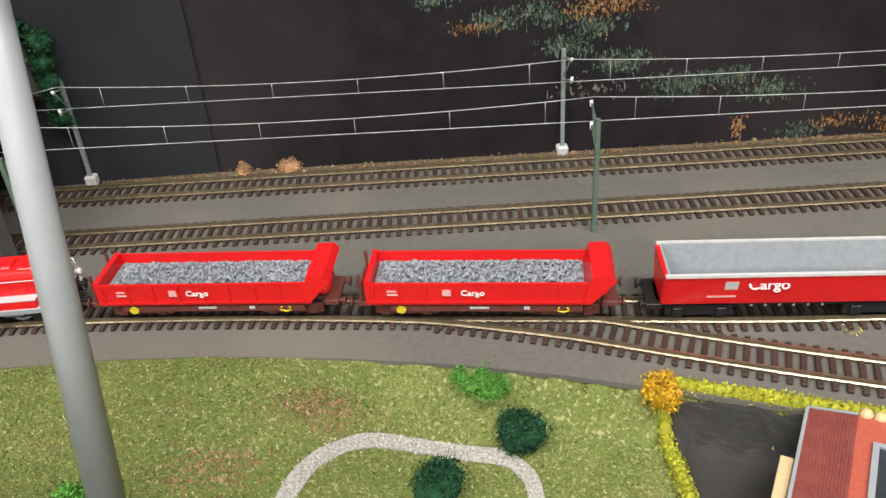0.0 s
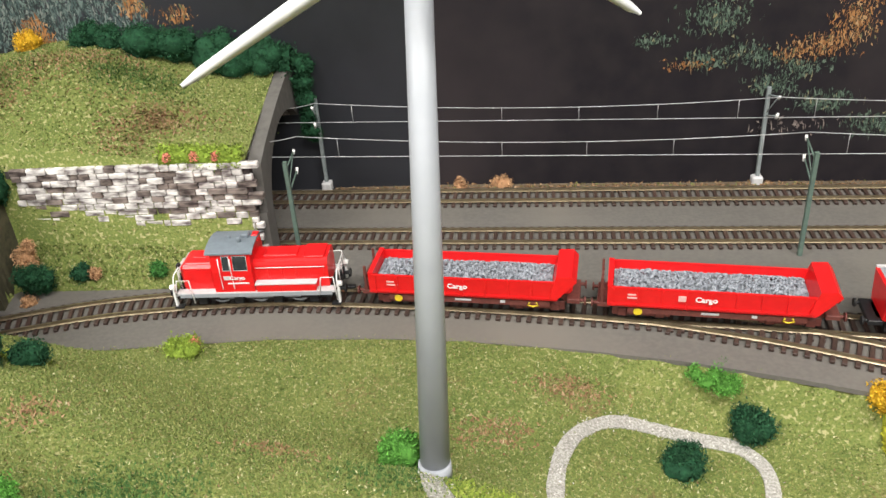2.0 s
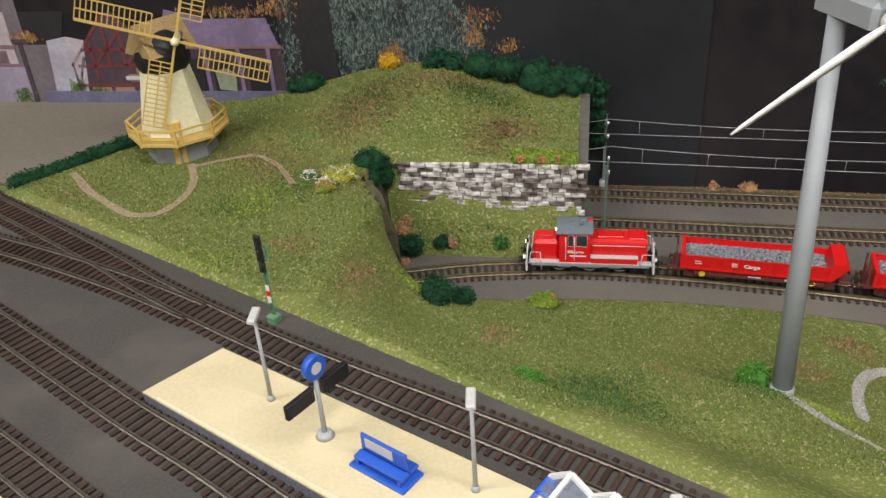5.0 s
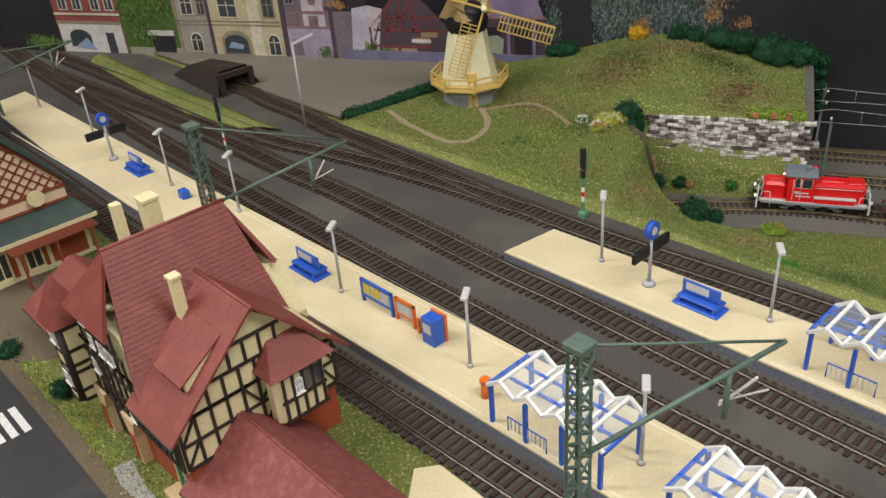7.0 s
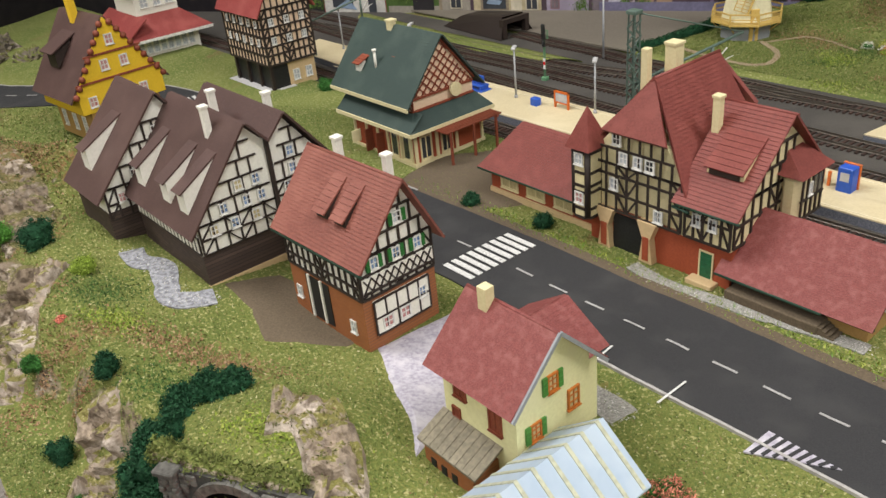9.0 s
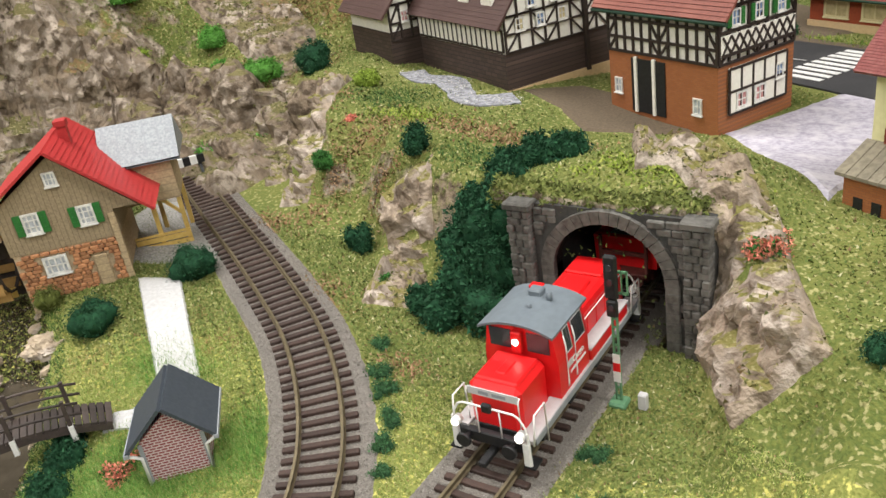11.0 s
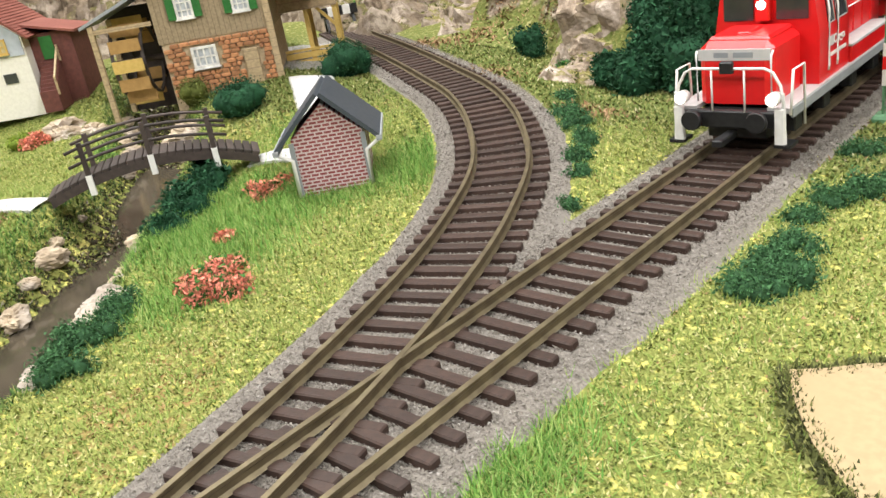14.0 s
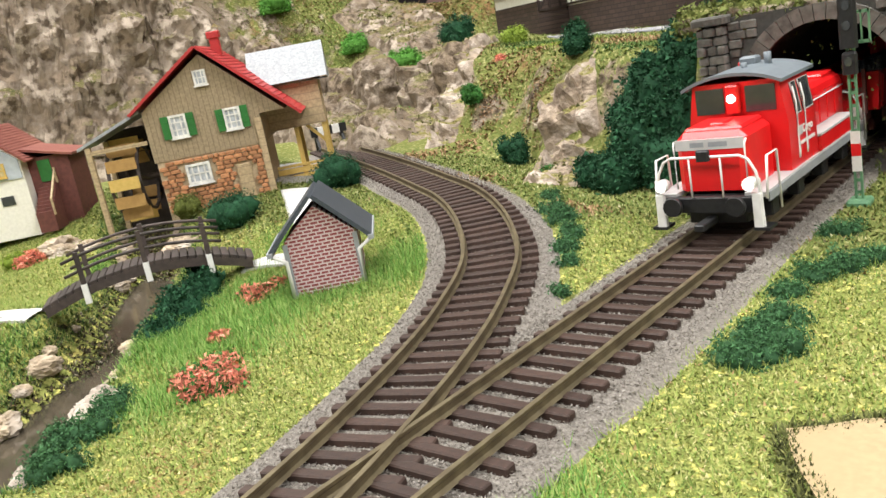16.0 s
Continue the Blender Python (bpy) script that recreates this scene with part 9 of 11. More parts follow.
def crag(line_, wa, wb, amp, seed, label, material=None, name="rock_outcrop", rim=12.0, step=2.2, moss=0.5, grain=1.0):
    """A craggy sheet of rock over the slope along a line: broken blocks, cracks and ledges, with moss on the ledges."""
    pts = spline(line_, step)
    nn = sides(pts)
    m_ = int((wb - wa) / step)
    W = np.array([wa + (wb - wa) * k / m_ for k in range(m_ + 1)])
    X = np.array([[p[0] + q[0] * w for w in W] for p, q in zip(pts, nn)])
    Y = np.array([[p[1] + q[1] * w for w in W] for p, q in zip(pts, nn)])
    Z = heights(X.ravel(), Y.ravel()).reshape(X.shape)
    gx = (heights(X.ravel() + 5, Y.ravel()).reshape(X.shape) - heights(X.ravel() - 5, Y.ravel()).reshape(X.shape)) / 10
    gy = (heights(X.ravel(), Y.ravel() + 5).reshape(X.shape) - heights(X.ravel(), Y.ravel() - 5).reshape(X.shape)) / 10
    rows = []
    for i in range(len(pts)):
        for k in range(m_ + 1):
            x, y, z = X[i, k], Y[i, k], Z[i, k]
            f = min(sm(0, rim, i * step), sm(0, rim, (len(pts) - 1 - i) * step), sm(0, rim, W[k] - wa), sm(0, rim, wb - W[k]))
            f *= 0.95 + 0.4 * noise.noise((x * 0.03, y * 0.03, seed + 4.0))
            if f > 0.4 and -1500 < x < -305 and -760 < y < 110:
                ROCKY[int((y + 760) / 4), int((x + 1500) / 4)] = True
            q = Vector((x + 9 * noise.noise((x * 0.05, y * 0.05, seed)), y, z * 1.3)) * (0.055 * grain)
            d = noise.voronoi(q + Vector((seed, 0, 0)))[0]
            e = noise.voronoi(q * 2.6 + Vector((0, seed, 0)))[0]
            h = 0.6 * noise.fractal(q * 0.6, 0.9, 2.1, 5) + 0.85 * min(d[1] - d[0], 0.55) - 0.25 * d[0] + 0.28 * min(e[1] - e[0], 0.5) + 0.4
            nv = Vector((-gx[i, k], -gy[i, k], 1.0)).normalized()
            rows.append(Vector((x, y, z)) + nv * (amp * h * min(max(f, 0.0), 1.0) - 3.0 * (1 - min(max(f * 1.6, 0.0), 1.0))))
    w = m_ + 1
    m = Mesh().add(rows, [(i * w + k, (i + 1) * w + k, (i + 1) * w + k + 1, i * w + k + 1) for i in range(len(pts) - 1) for k in range(m_)])
    ob = thing(name, 0, 0, 0, 0, label, "rock", "rock outcrops")
    part("rock", m, material or M_CRAG, ob)
    g = np.random.default_rng(int(seed * 10) + 3)
    A = np.array([tuple(r) for r in rows]).reshape(len(pts), w, 3)
    nrm = np.cross(A[1:, :-1] - A[:-1, :-1], A[:-1, 1:] - A[:-1, :-1])
    nrm /= np.linalg.norm(nrm, axis=2, keepdims=True) + 1e-9
    c = A[:-1, :-1].reshape(-1, 3)[np.abs(nrm[:, :, 2]).ravel() > 0.74]
    if len(c) and moss:
        n = int(len(c) * 5 * moss)
        P = c[g.integers(0, len(c), n)] + g.normal(0, 1.0, (n, 3)) * np.array([1, 1, 0.2])
        part("moss", tri_mesh("moss", (P[:, None, :] + g.normal(0, 0.8, (n, 3, 3))).reshape(-1, 3), M_MOSS), None, ob)
    return ob


crag([(-1420, -700), (-1385, -600), (-1350, -500), (-1318, -424), (-1272, -362), (-1225, -345), (-1160, -356), (-1110, -374), (-1072, -388)], -74, 26, 20, 1.0, "tall brown rock face with moss on its ledges", moss=0.3, grain=0.55)
crag([(-1064, -350), (-1060, -372), (-1052, -402), (-1045, -428), (-1038, -452)], -12, 13, 13, 2.0, "pale pinkish rib of rock running down the slope", M_CRAGPALE, rim=6, step=1.6, moss=0.15, grain=1.1)
crag([(-1092, -372), (-1084, -400), (-1074, -428)], -9, 9, 9, 3.0, "small pale rock rib above the siding", M_CRAGPALE, rim=5, step=1.6, moss=0.2, grain=1.1)
crag([(-944, -446), (-938, -464), (-931, -484), (-923, -504), (-914, -520)], -17, 18, 13, 4.0, "pale weathered rock beside the ivy", M_CRAGPALE, rim=7, step=1.6, moss=0.2, grain=1.0)
crag([(-1280, -262), (-1230, -270), (-1175, -292), (-1120, -318)], -30, 38, 8, 5.0, "weathered rock showing through the plateau grass", M_CRAG, rim=16, moss=0.6, grain=0.7)
rr = random.Random(21)
k = 0
crag([(-812, -462), (-790, -455), (-772, -466), (-758, -486), (-748, -510), (-738, -532), (-726, -554)], -18, 18, 12, 6.0, "pale pinkish rock beside the tunnel portal", M_CRAGPALE, rim=7, step=1.6, moss=0.25, grain=0.9)
for x, y, s in ((-1720, 150, 40), (-1800, 120, 46), (-1660, 190, 30), (-1760, 210, 40)):
    k += 1
    rock(x, y, lie(x, y) - s * 0.2, s, s * 0.8, s * rr.uniform(0.5, 0.8), rr.uniform(0, 180), k, None, "large craggy grey rock with brown stains")
# pale stones on the stream banks
for i in range(46):
    p = STREAM[rr.randrange(8, len(STREAM) - 4)]
    a = rr.uniform(0, 6.28)
    side = rr.choice((-1, 1))
    x, y = p[0] + side * rr.uniform(13, 22) * 0.7, p[1] + side * rr.uniform(13, 20) * 0.6
    k += 1
    s = rr.uniform(2.4, 6.5) if p[1] > -640 or p[1] < -690 else rr.uniform(2, 4)
    rock(x, y, lie(x, y) + 0.3, s, s * 0.7, s * 0.5, math.degrees(a), k, M_ROCKPINK, "small whitish stone on the stream bank", 0.3)
M_ROCKWHITE = mat("whitish_bank_rock", (0.48, 0.42, 0.36), (0.22, 0.18, 0.14), 160, 0.9, c=(0.56, 0.50, 0.45), big=60, bump=0.9, vary=0.12, detail=8)
for i in range(22):
    f = rr.random()
    x, y = (-898 - 30 * f / 0.6, -763 + 36 * f / 0.6) if f < 0.6 else (-928 - 42 * (f - 0.6) / 0.4, -725 + 40 * (f - 0.6) / 0.4)
    x, y, s = x + rr.uniform(-3, 3), y + rr.uniform(-3, 3), rr.uniform(2.4, 5.6) if f < 0.6 else rr.uniform(1.5, 3)
    k += 1
    rock(x, y, lie(x, y) - 0.5, s, s * 0.7, s * 0.55, rr.uniform(0, 180), k, M_ROCKWHITE, "whitish stone on the edge of the stream bank", 0.3)
for x, y, s in ((-1076, -604, 12), (-1066, -608, 10), (-1088, -606, 7), (-1155, -628, 11), (-1140, -634, 9), (-1128, -626, 7)):
    k += 1
    rock(x, y, lie(x, y), s, s * 0.7, s * 0.45, 30, k, M_ROCKPINK, "flat pale rock beside the mill race")


# ---- bushes ----
LEAFM = {}


def leaf_flecks(base):
    """The leaves of one foliage colour, each a shade of its own."""
    if base.name not in LEAFM:
        cols = {"olive": (0.13, 0.15, 0.04), "dark": (0.02, 0.075, 0.033), "deep": (0.06, 0.15, 0.06), "mid": (0.05, 0.16, 0.035), "bright": (0.11, 0.30, 0.05), "lime": (0.25, 0.34, 0.05), "golden": (0.66, 0.40, 0.03), "yellow": (0.42, 0.42, 0.04), "village": (0.14, 0.165, 0.045), "coral": (0.80, 0.27, 0.19), "white": (0.80, 0.77, 0.66), "rust": (0.26, 0.14, 0.06), "tan": (0.48, 0.28, 0.15), "straw": (0.52, 0.47, 0.15)}
        c = cols[base.name.split("_")[0]]
        LEAFM[base.name] = fleck_mat(base.name + "_leaves", [(0.0, tuple(0.55 * v for v in c)), (0.25, tuple(0.8 * v for v in c)), (0.55, c), (0.85, tuple(min(1.35 * v, 0.9) for v in c))])
    return LEAFM[base.name]


def bush(x, y, r, h, material, label, z=None, seed=0, stretch=1.0, turn=0.0, second=None, name="bush", category="bush", leaf=1.0, loose=False):
    """Foam foliage: a few lumps, covered in many small leaves; loose: low tufts with gaps between them."""
    g = random.Random(seed * 77 + int(x) * 3 + int(y))
    zb = lie(x, y) if z is None else z
    ob = thing(name, x, y, zb, turn, label, category, "bushes and hedges" if category == "bush" else "")
    core = Mesh()
    lumps = []
    for i in range(11 if loose else 8):
        a, d = g.uniform(0, 6.28), g.uniform(0.2, 0.95 if loose else 0.55) if i else 0.0
        rr_ = r * (g.uniform(0.22, 0.36) if loose else g.uniform(0.34, 0.55)) if i else r * (0.3 if loose else 0.66)
        lumps.append((Vector((math.cos(a) * r * d * stretch, math.sin(a) * r * d, h * (g.uniform(0.1, 0.4) if loose else g.uniform(0.2, 0.66)) if i else h * 0.42)), rr_))
    pts, nor = [], []
    for c, q in lumps:
        n0 = len(core.v)
        core.ball((0, 0, 0), 1.0, 14, 9)
        qz = min(q, h * 0.55)
        for j in range(n0, len(core.v)):
            p = Vector(core.v[j])
            k_ = 1 + 0.30 * noise.noise(p * 2.4 + Vector((x, y, q))) + 0.22 * noise.noise(p * 7 + Vector((y, x, q)))
            core.v[j] = (c[0] + p[0] * q * k_ * stretch, c[1] + p[1] * q * k_, max(c[2] + p[2] * k_ * qz, -1.0))
            nor.append(p)
        pts += core.v[n0:]
    q_ = 0.86 if loose else 0.94
    core.v = [(a * q_, b * q_, c_ * q_) for a, b, c_ in core.v]
    part("foliage", core, material if material not in (M_LCORAL, M_LWHITE) else M_LMID, ob)
    gn = np.random.default_rng(abs(seed * 31 + int(x)))
    n = int(min(500 + r * (r + h) * (30 if loose else 11), 5200))
    leaf *= 0.7 if loose else 0.9
    idx = gn.integers(0, len(pts), n)
    P = np.array(pts)[idx] + np.array(nor)[idx] * gn.uniform(0.0, 1.0, (n, 1)) + gn.normal(0, r * 0.05 + 0.35, (n, 3))
    P[:, 2] = np.maximum(P[:, 2], 0.2)
    V = P[:, None, :] + gn.normal(0, 1, (n, 3, 3)) * leaf * 0.62
    if second:
        sel = gn.uniform(0, 1, n) < 0.35
        part("blossom", tri_mesh("blossom", V[sel].reshape(-1, 3), leaf_flecks(second)), None, ob)
        V = V[~sel]
    part("leaves", tri_mesh("leaves", V.reshape(-1, 3), leaf_flecks(material)), None, ob)
    return ob


def hedge(pts, half, h, material, label, z=None, seed=0, name="hedge", leaf=0.85):
    """A clipped foam hedge along a line, with leaves."""
    line_ = spline(pts, 4)
    ob = thing(name, 0, 0, 0, 0, label, "hedge", "bushes and hedges")
    m, n_ = Mesh(), sides(line_)
    prof = [(-1, 0), (-1.05, 0.55), (-0.6, 0.95), (0, 1.05), (0.6, 0.95), (1.05, 0.55), (1, 0)]
    rows_ = []
    for p, s in zip(line_, n_):
        zb = lie(p[0], p[1]) if z is None else z
        for a, b in prof:
            w = 1 + 0.3 * noise.noise((p[0] * 0.14 + a, p[1] * 0.14 + b, seed))
            rows_.append((p[0] + s[0] * a * half * w, p[1] + s[1] * a * half * w, zb - 0.5 + b * h * w))
    kk = len(prof)
    m.add(rows_, [(i * kk + j, i * kk + j + 1, i * kk + kk + j + 1, i * kk + kk + j) for i in range(len(line_) - 1) for j in range(kk - 1)], True)
    part("foliage", m, material, ob)
    gn = np.random.default_rng(seed + 5)
    n = min(len(line_) * 150, 6000)
    P = np.array(rows_)[gn.integers(0, len(rows_), n)] + gn.normal(0, half * 0.22, (n, 3))
    part("leaves", tri_mesh("leaves", (P[:, None, :] + gn.normal(0, leaf, (n, 3, 3))).reshape(-1, 3), leaf_flecks(material)), None, ob)
    return ob


DARK, MIDG, BRI, LIME, CORAL = M_LDARK, M_LMID, M_LBRIGHT, M_LLIME, M_LCORAL
L_D = "dark green foam bush on the grass"
for i, (x, y, r, h, mt, lb) in enumerate((
        (-161, 168, 14, 19, BRI, "bright green round bush beside the wind turbine"), (-1, 253, 15, 6, BRI, "low bright green leafy clump at the edge of the lawn"),
        (14, 230, 14, 11, DARK, L_D), (-26, 204, 15, 9, DARK, L_D), (79, 229, 10, 18, M_LYELLOW, "golden yellow bush at the hedge corner"),
        (-376, 211, 17, 18, DARK, "dark green bush at the tunnel mouth"), (-360, 222, 11, 12, DARK, "small dark bush at the tunnel mouth"),
        (-300, 100, 11, 2.5, BRI, "flat bright green grass clump"),
        (-397, 350, 8, 9, DARK, "small dark bush at the foot of the stone wall"), (-345, 352, 7, 6, MIDG, "small green bush at the foot of the stone wall"),
        (-545, 478, 17, 14, DARK, "dark green bush below the backdrop"), (-560, 484, 12, 10, DARK, "dark green bush below the backdrop"),
        (-810, -156, 9, 8, DARK, "small dark bush on the verge"), (-741, -180, 10, 9, DARK, "small dark bush on the verge"), (-1089, 104, 12, 11, MIDG, "green bush beside the track"),
        (-490, -270, 8, 7, LIME, "lime green tuft by the goods shed"), (-1103, -332, 15, 22, DARK, "dark green bush on the rock edge"),
        (-1168, -321, 17, 11, BRI, "bright green bush between the rocks"),
        (-941, -441, 9, 18, DARK, "dark upright bush on the slope"), (-967, -472, 9, 15, DARK, "dark upright bush below the rocks"),
        (-1034, -535, 15, 17, DARK, "round dark green bush beside the siding"), (-1050, -592, 15, 11, DARK, "dark green bush at the mill"), (-1122, -382, 10, 11, BRI, "green bush by the buffer stop"),
        (-1091, -589, 9, 15, M_LOLIVE, "olive green bush under the mill window"),
        (-778, -664, 7.2, 4.4, M_LCLUMP, "deep green clump beside the track"), (-775, -655, 6.4, 4.2, M_LCLUMP, "deep green clump beside the track"), (-781, -652, 5.4, 3.6, M_LCLUMP, "deep green clump beside the track"), (-779, -643, 5.6, 3.8, M_LCLUMP, "deep green clump beside the track"), (-783, -627, 4.6, 3.2, M_LCLUMP, "deep green clump beside the track"), (-779, -616, 6.2, 4.2, M_LCLUMP, "deep green clump beside the track"), (-775, -606, 5.8, 4.2, M_LCLUMP, "deep green clump beside the track"), (-784, -578, 5.2, 4, M_LCLUMP, "deep green clump beside the track"), (-770, -600, 4.6, 3.6, M_LCLUMP, "deep green clump beside the track"),
        (-884, -568, 5.4, 4, M_LCLUMP, "deep green clump between the tracks"), (-876, -578, 5.8, 4.2, M_LCLUMP, "deep green clump between the tracks"), (-864, -592, 5.6, 3.8, M_LCLUMP, "deep green clump between the tracks"), (-857, -604, 5, 3.6, M_LCLUMP, "deep green clump between the tracks"), (-849, -617, 4.6, 3.2, M_LCLUMP, "deep green clump between the tracks"), (-840, -637, 3.4, 2.4, M_LCLUMP, "deep green clump between the tracks"), (-896, -552, 4.4, 3.6, M_LCLUMP, "deep green clump between the tracks"),
        (-893, -757, 7.2, 6.4, M_LCLUMP, "deep green clump on the stream bank"), (-903, -745, 7.9, 6.4, M_LCLUMP, "deep green clump on the stream bank"), (-913, -733, 6.5, 5.6, M_LCLUMP, "deep green clump on the stream bank"),
        (-930, -498, 6, 5, MIDG, "small green tuft on the slope"), (-1240, -300, 16, 12, BRI, "bright green bush among rocks"), (-1300, -330, 18, 13, BRI, "bright green bush among rocks"),
        (-1345, -420, 16, 14, MIDG, "green bush among rocks"), (-1280, -350, 12, 8, LIME, "lime green tuft among rocks"), (-1390, -480, 20, 16, DARK, "dark bush among rocks"), (-1215, -318, 13, 10, BRI, "bright green bush on the rock edge"),
        (-1040, -352, 11, 7, LIME, "lime green tuft with orange petals"), (-1260, -240, 15, 10, DARK, "dark green bush on the plateau"), (-1020, -432, 8, 9, MIDG, "green bush on the rock edge"),
        (-1168, -398, 11, 10, BRI, "bright green bush behind the buffer stop"), (-700, -545, 7, 6, DARK, "dark bush below the cottage barn"), (-1180, -470, 10, 9, MIDG, "green bush at the cliff foot"))):
    bush(x, y, r, h, mt, lb, seed=i, loose="clump" in lb, leaf=0.7 if y < -500 else 1.1)
bush(-424, 340, 13, 26, DARK, "dark bush at the foot of the cutting", z=80, seed=89)
bush(-430, 346, 8, 30, M_LTAN, "dry tan tuft in the cutting", z=92, seed=88)
bush(-458, 350, 19, 34, DARK, "dark green bush on the corner of the cutting", z=148, seed=93)
bush(-448, 364, 15, 44, DARK, "tall dark green bush at the end of the stone wall", z=130, seed=90)
bush(-470, 312, 15, 9, M_LHEDGE, "olive bush with white blossoms on the slope", seed=91, second=M_LWHITE)
for i, (x, y) in enumerate(((-497, 315), (-480, 300))):
    bush(x, y, 6, 6, M_LWHITE, "white blossom cluster on the meadow", seed=92 + i, leaf=1.2)
bush(-478, 292, 9, 5, LIME, "lime tuft with orange flowers", seed=95, second=CORAL)
bush(182, 261, 10, 5, M_LSTRAW, "pale straw coloured low tuft beside the track", seed=144)
bush(-301, 273, 13, 6, LIME, "lime green tuft with orange flowers by the track", seed=96)
bush(-297, 274, 4, 7, CORAL, "orange red flower on a lime tuft", seed=97)
bush(-465, 486, 13, 12, M_LYELLOW, "golden yellow bush on the hilltop", seed=98)
for x, y, r, h, s in ((-897, -713, 10, 3.5, 1), (-906, -706, 6, 3, 2), (-947, -655, 8, 2.5, 3), (-745, -498, 9, 6, 4), (-606, -443, 13, 7, 5), (-1145, -648, 7, 8, 6), (-1018, -402, 3, 4, 7), (-926, -690, 2, 4, 8)):
    bush(x, y, r, h, CORAL if s != 6 else M_LCORAL, "coral red flower cluster in the grass", seed=100 + s, second=MIDG if s < 6 else None, loose=True, leaf=1.3)
bush(-1150, -652, 9, 5, LIME, "lime green leaves under an orange flower", seed=110)
for i, (x, y, z, r) in enumerate(((-985, -654, 120, 9), (-976, -664, 118, 11), (-966, -676, 117, 12), (-955, -690, 116, 10))):
    bush(x, y, r, 19, DARK, "trailing dark plant under the footbridge", z=z, seed=111 + i)
# ivy beside the portal
for i, (x, y, z, r, h) in enumerate(((-864, -512, 126, 17, 26), (-846, -514, 126, 12, 20), (-884, -518, 126, 14, 18), (-899, -514, 128, 9, 12), (-878, -502, 132, 17, 28), (-862, -500, 140, 16, 28), (-893, -486, 142, 13, 22), (-876, -484, 150, 17, 26), (-888, -472, 156, 15, 20), (-872, -466, 164, 16, 20), (-880, -452, 168, 15, 17), (-866, -440, 174, 15, 14), (-856, -430, 178, 12, 11))):
    bush(x, y, r, h, DARK, "dense dark ivy climbing beside the tunnel portal", z=z, seed=120 + i, leaf=1.5)
for i, (x, y, r) in enumerate(((-148, 486, 8), (-114, 486, 10), (-388, 350, 5), (-428, 330, 7))):
    bush(x, y, r, r * 1.7, M_LTAN, "dry tan grass tuft", seed=140 + i)
hedge([(80, 232), (81, 221), (82, 208), (82, 192), (81, 174), (78, 150)], 2.6, 6.5, M_LHEDGE, "yellow green hedge beside the dark yard", seed=1, leaf=0.6)
hedge([(84, 233), (112, 222), (141, 211), (172, 199), (230, 175)], 2.2, 5.2, M_LHEDGE, "yellow green hedge behind the red house", z=77.5, seed=2, leaf=0.6)
hedge([(-756, 290), (-735, 320), (-712, 355), (-684, 396), (-670, 430)], 5.5, 9, DARK, "low dark hedge beside the windmill meadow", seed=3)
for i, (x, y, r, h) in enumerate(((-418, 482, 15, 14), (-400, 480, 13, 12), (-372, 478, 19, 22), (-350, 480, 18, 22), (-326, 478, 20, 24), (-304, 478, 19, 24), (-286, 480, 17, 20))):
    bush(x, y, r, h, DARK, "dark green bush on the hilltop under the backdrop", seed=170 + i)
hedge([(-276, 488, ), (-264, 488)], 10, 14, DARK, "dark ivy hanging beside the tunnel arch", z=182, seed=5)
for i, z in enumerate((176, 162, 148, 134, 122)):
    bush(-262, 487, 9, 19, DARK, "dark ivy hanging beside the tunnel arch", z=z, seed=150 + i)
hedge([(-334, 376), (-312, 376), (-296, 375), (-282, 376)], 6, 9, LIME, "lime and orange flowering strip on the stone wall", z=157, seed=6)
for i, x in enumerate((-328, -310, -296)):
    bush(x, 370, 3, 4, CORAL, "orange red flower on the stone wall", z=160, seed=160 + i)

# grass hanging over the tunnel portal
lip = spline([(-860, -494), (-845, -496), (-806, -497), (-768, -496), (-752, -494)], 4)
hedge([(q[0], q[1]) for q in lip[::6]], 5.0, 7.5, M_GRASSR, "ragged grass overhanging the tunnel portal", z=184, seed=9, name="grass_overhang")

# ---- flock ----
def lawn_ok(x, y):
    v = 0.449 * x + 0.893 * y
    fl = np.interp(y, [p[0] for p in FLANK], [p[1] for p in FLANK])
    ed = np.interp(x, [p[0] for p in LAWN_EDGE], [p[1] for p in LAWN_EDGE])
    k = (v > -80) & (y < ed - 1) & (x > -760) & (x < 330) & ((y < 262) | (x > fl + 2) | (x < fl - 10))
    k &= ~near_line(x, y, spline(PATH_A, 4), 3.6)
    return k & ~in_poly(x, y, YARD_R)


def hill_ok(x, y):
    k = (0.449 * x + 0.893 * y > -78) & (((x < -278) & (y > 372)) | (x < -425)) & (x > np.interp(y, [p[0] for p in GRASS_NW], [p[1] for p in GRASS_NW]) + 6)
    return k & ~near_line(x, y, spline(PATH_M, 4), 3.0) & ~near_line(x, y, spline(PATH_M2, 4), 1.6)


fibres("lawn_grass", scatter((-440, 320, 60, 292), 230000, lawn_ok, 1), M_FLOCK, "short olive green flock of the lawn", 1.5, 0.4, 0.75, 2)
fibres("hill_grass", scatter((-770, -276, 150, 492), 170000, hill_ok, 3), M_FLOCK, "short olive green flock of the hill", 1.6, 0.45, 0.75, 4)
fibres("ledge_grass", scatter((-430, -280, 341, 371), 6000, lambda x, y: y > 342, 5), M_FLOCK, "green flock on the ledge below the wall", 2.4, 0.6, 0.75, 6)


def cluster(cx, cy, rx, ry, n, seed):
    g = np.random.default_rng(seed)
    return np.stack([g.normal(cx, rx * 0.5, n), g.normal(cy, ry * 0.5, n)], 1)


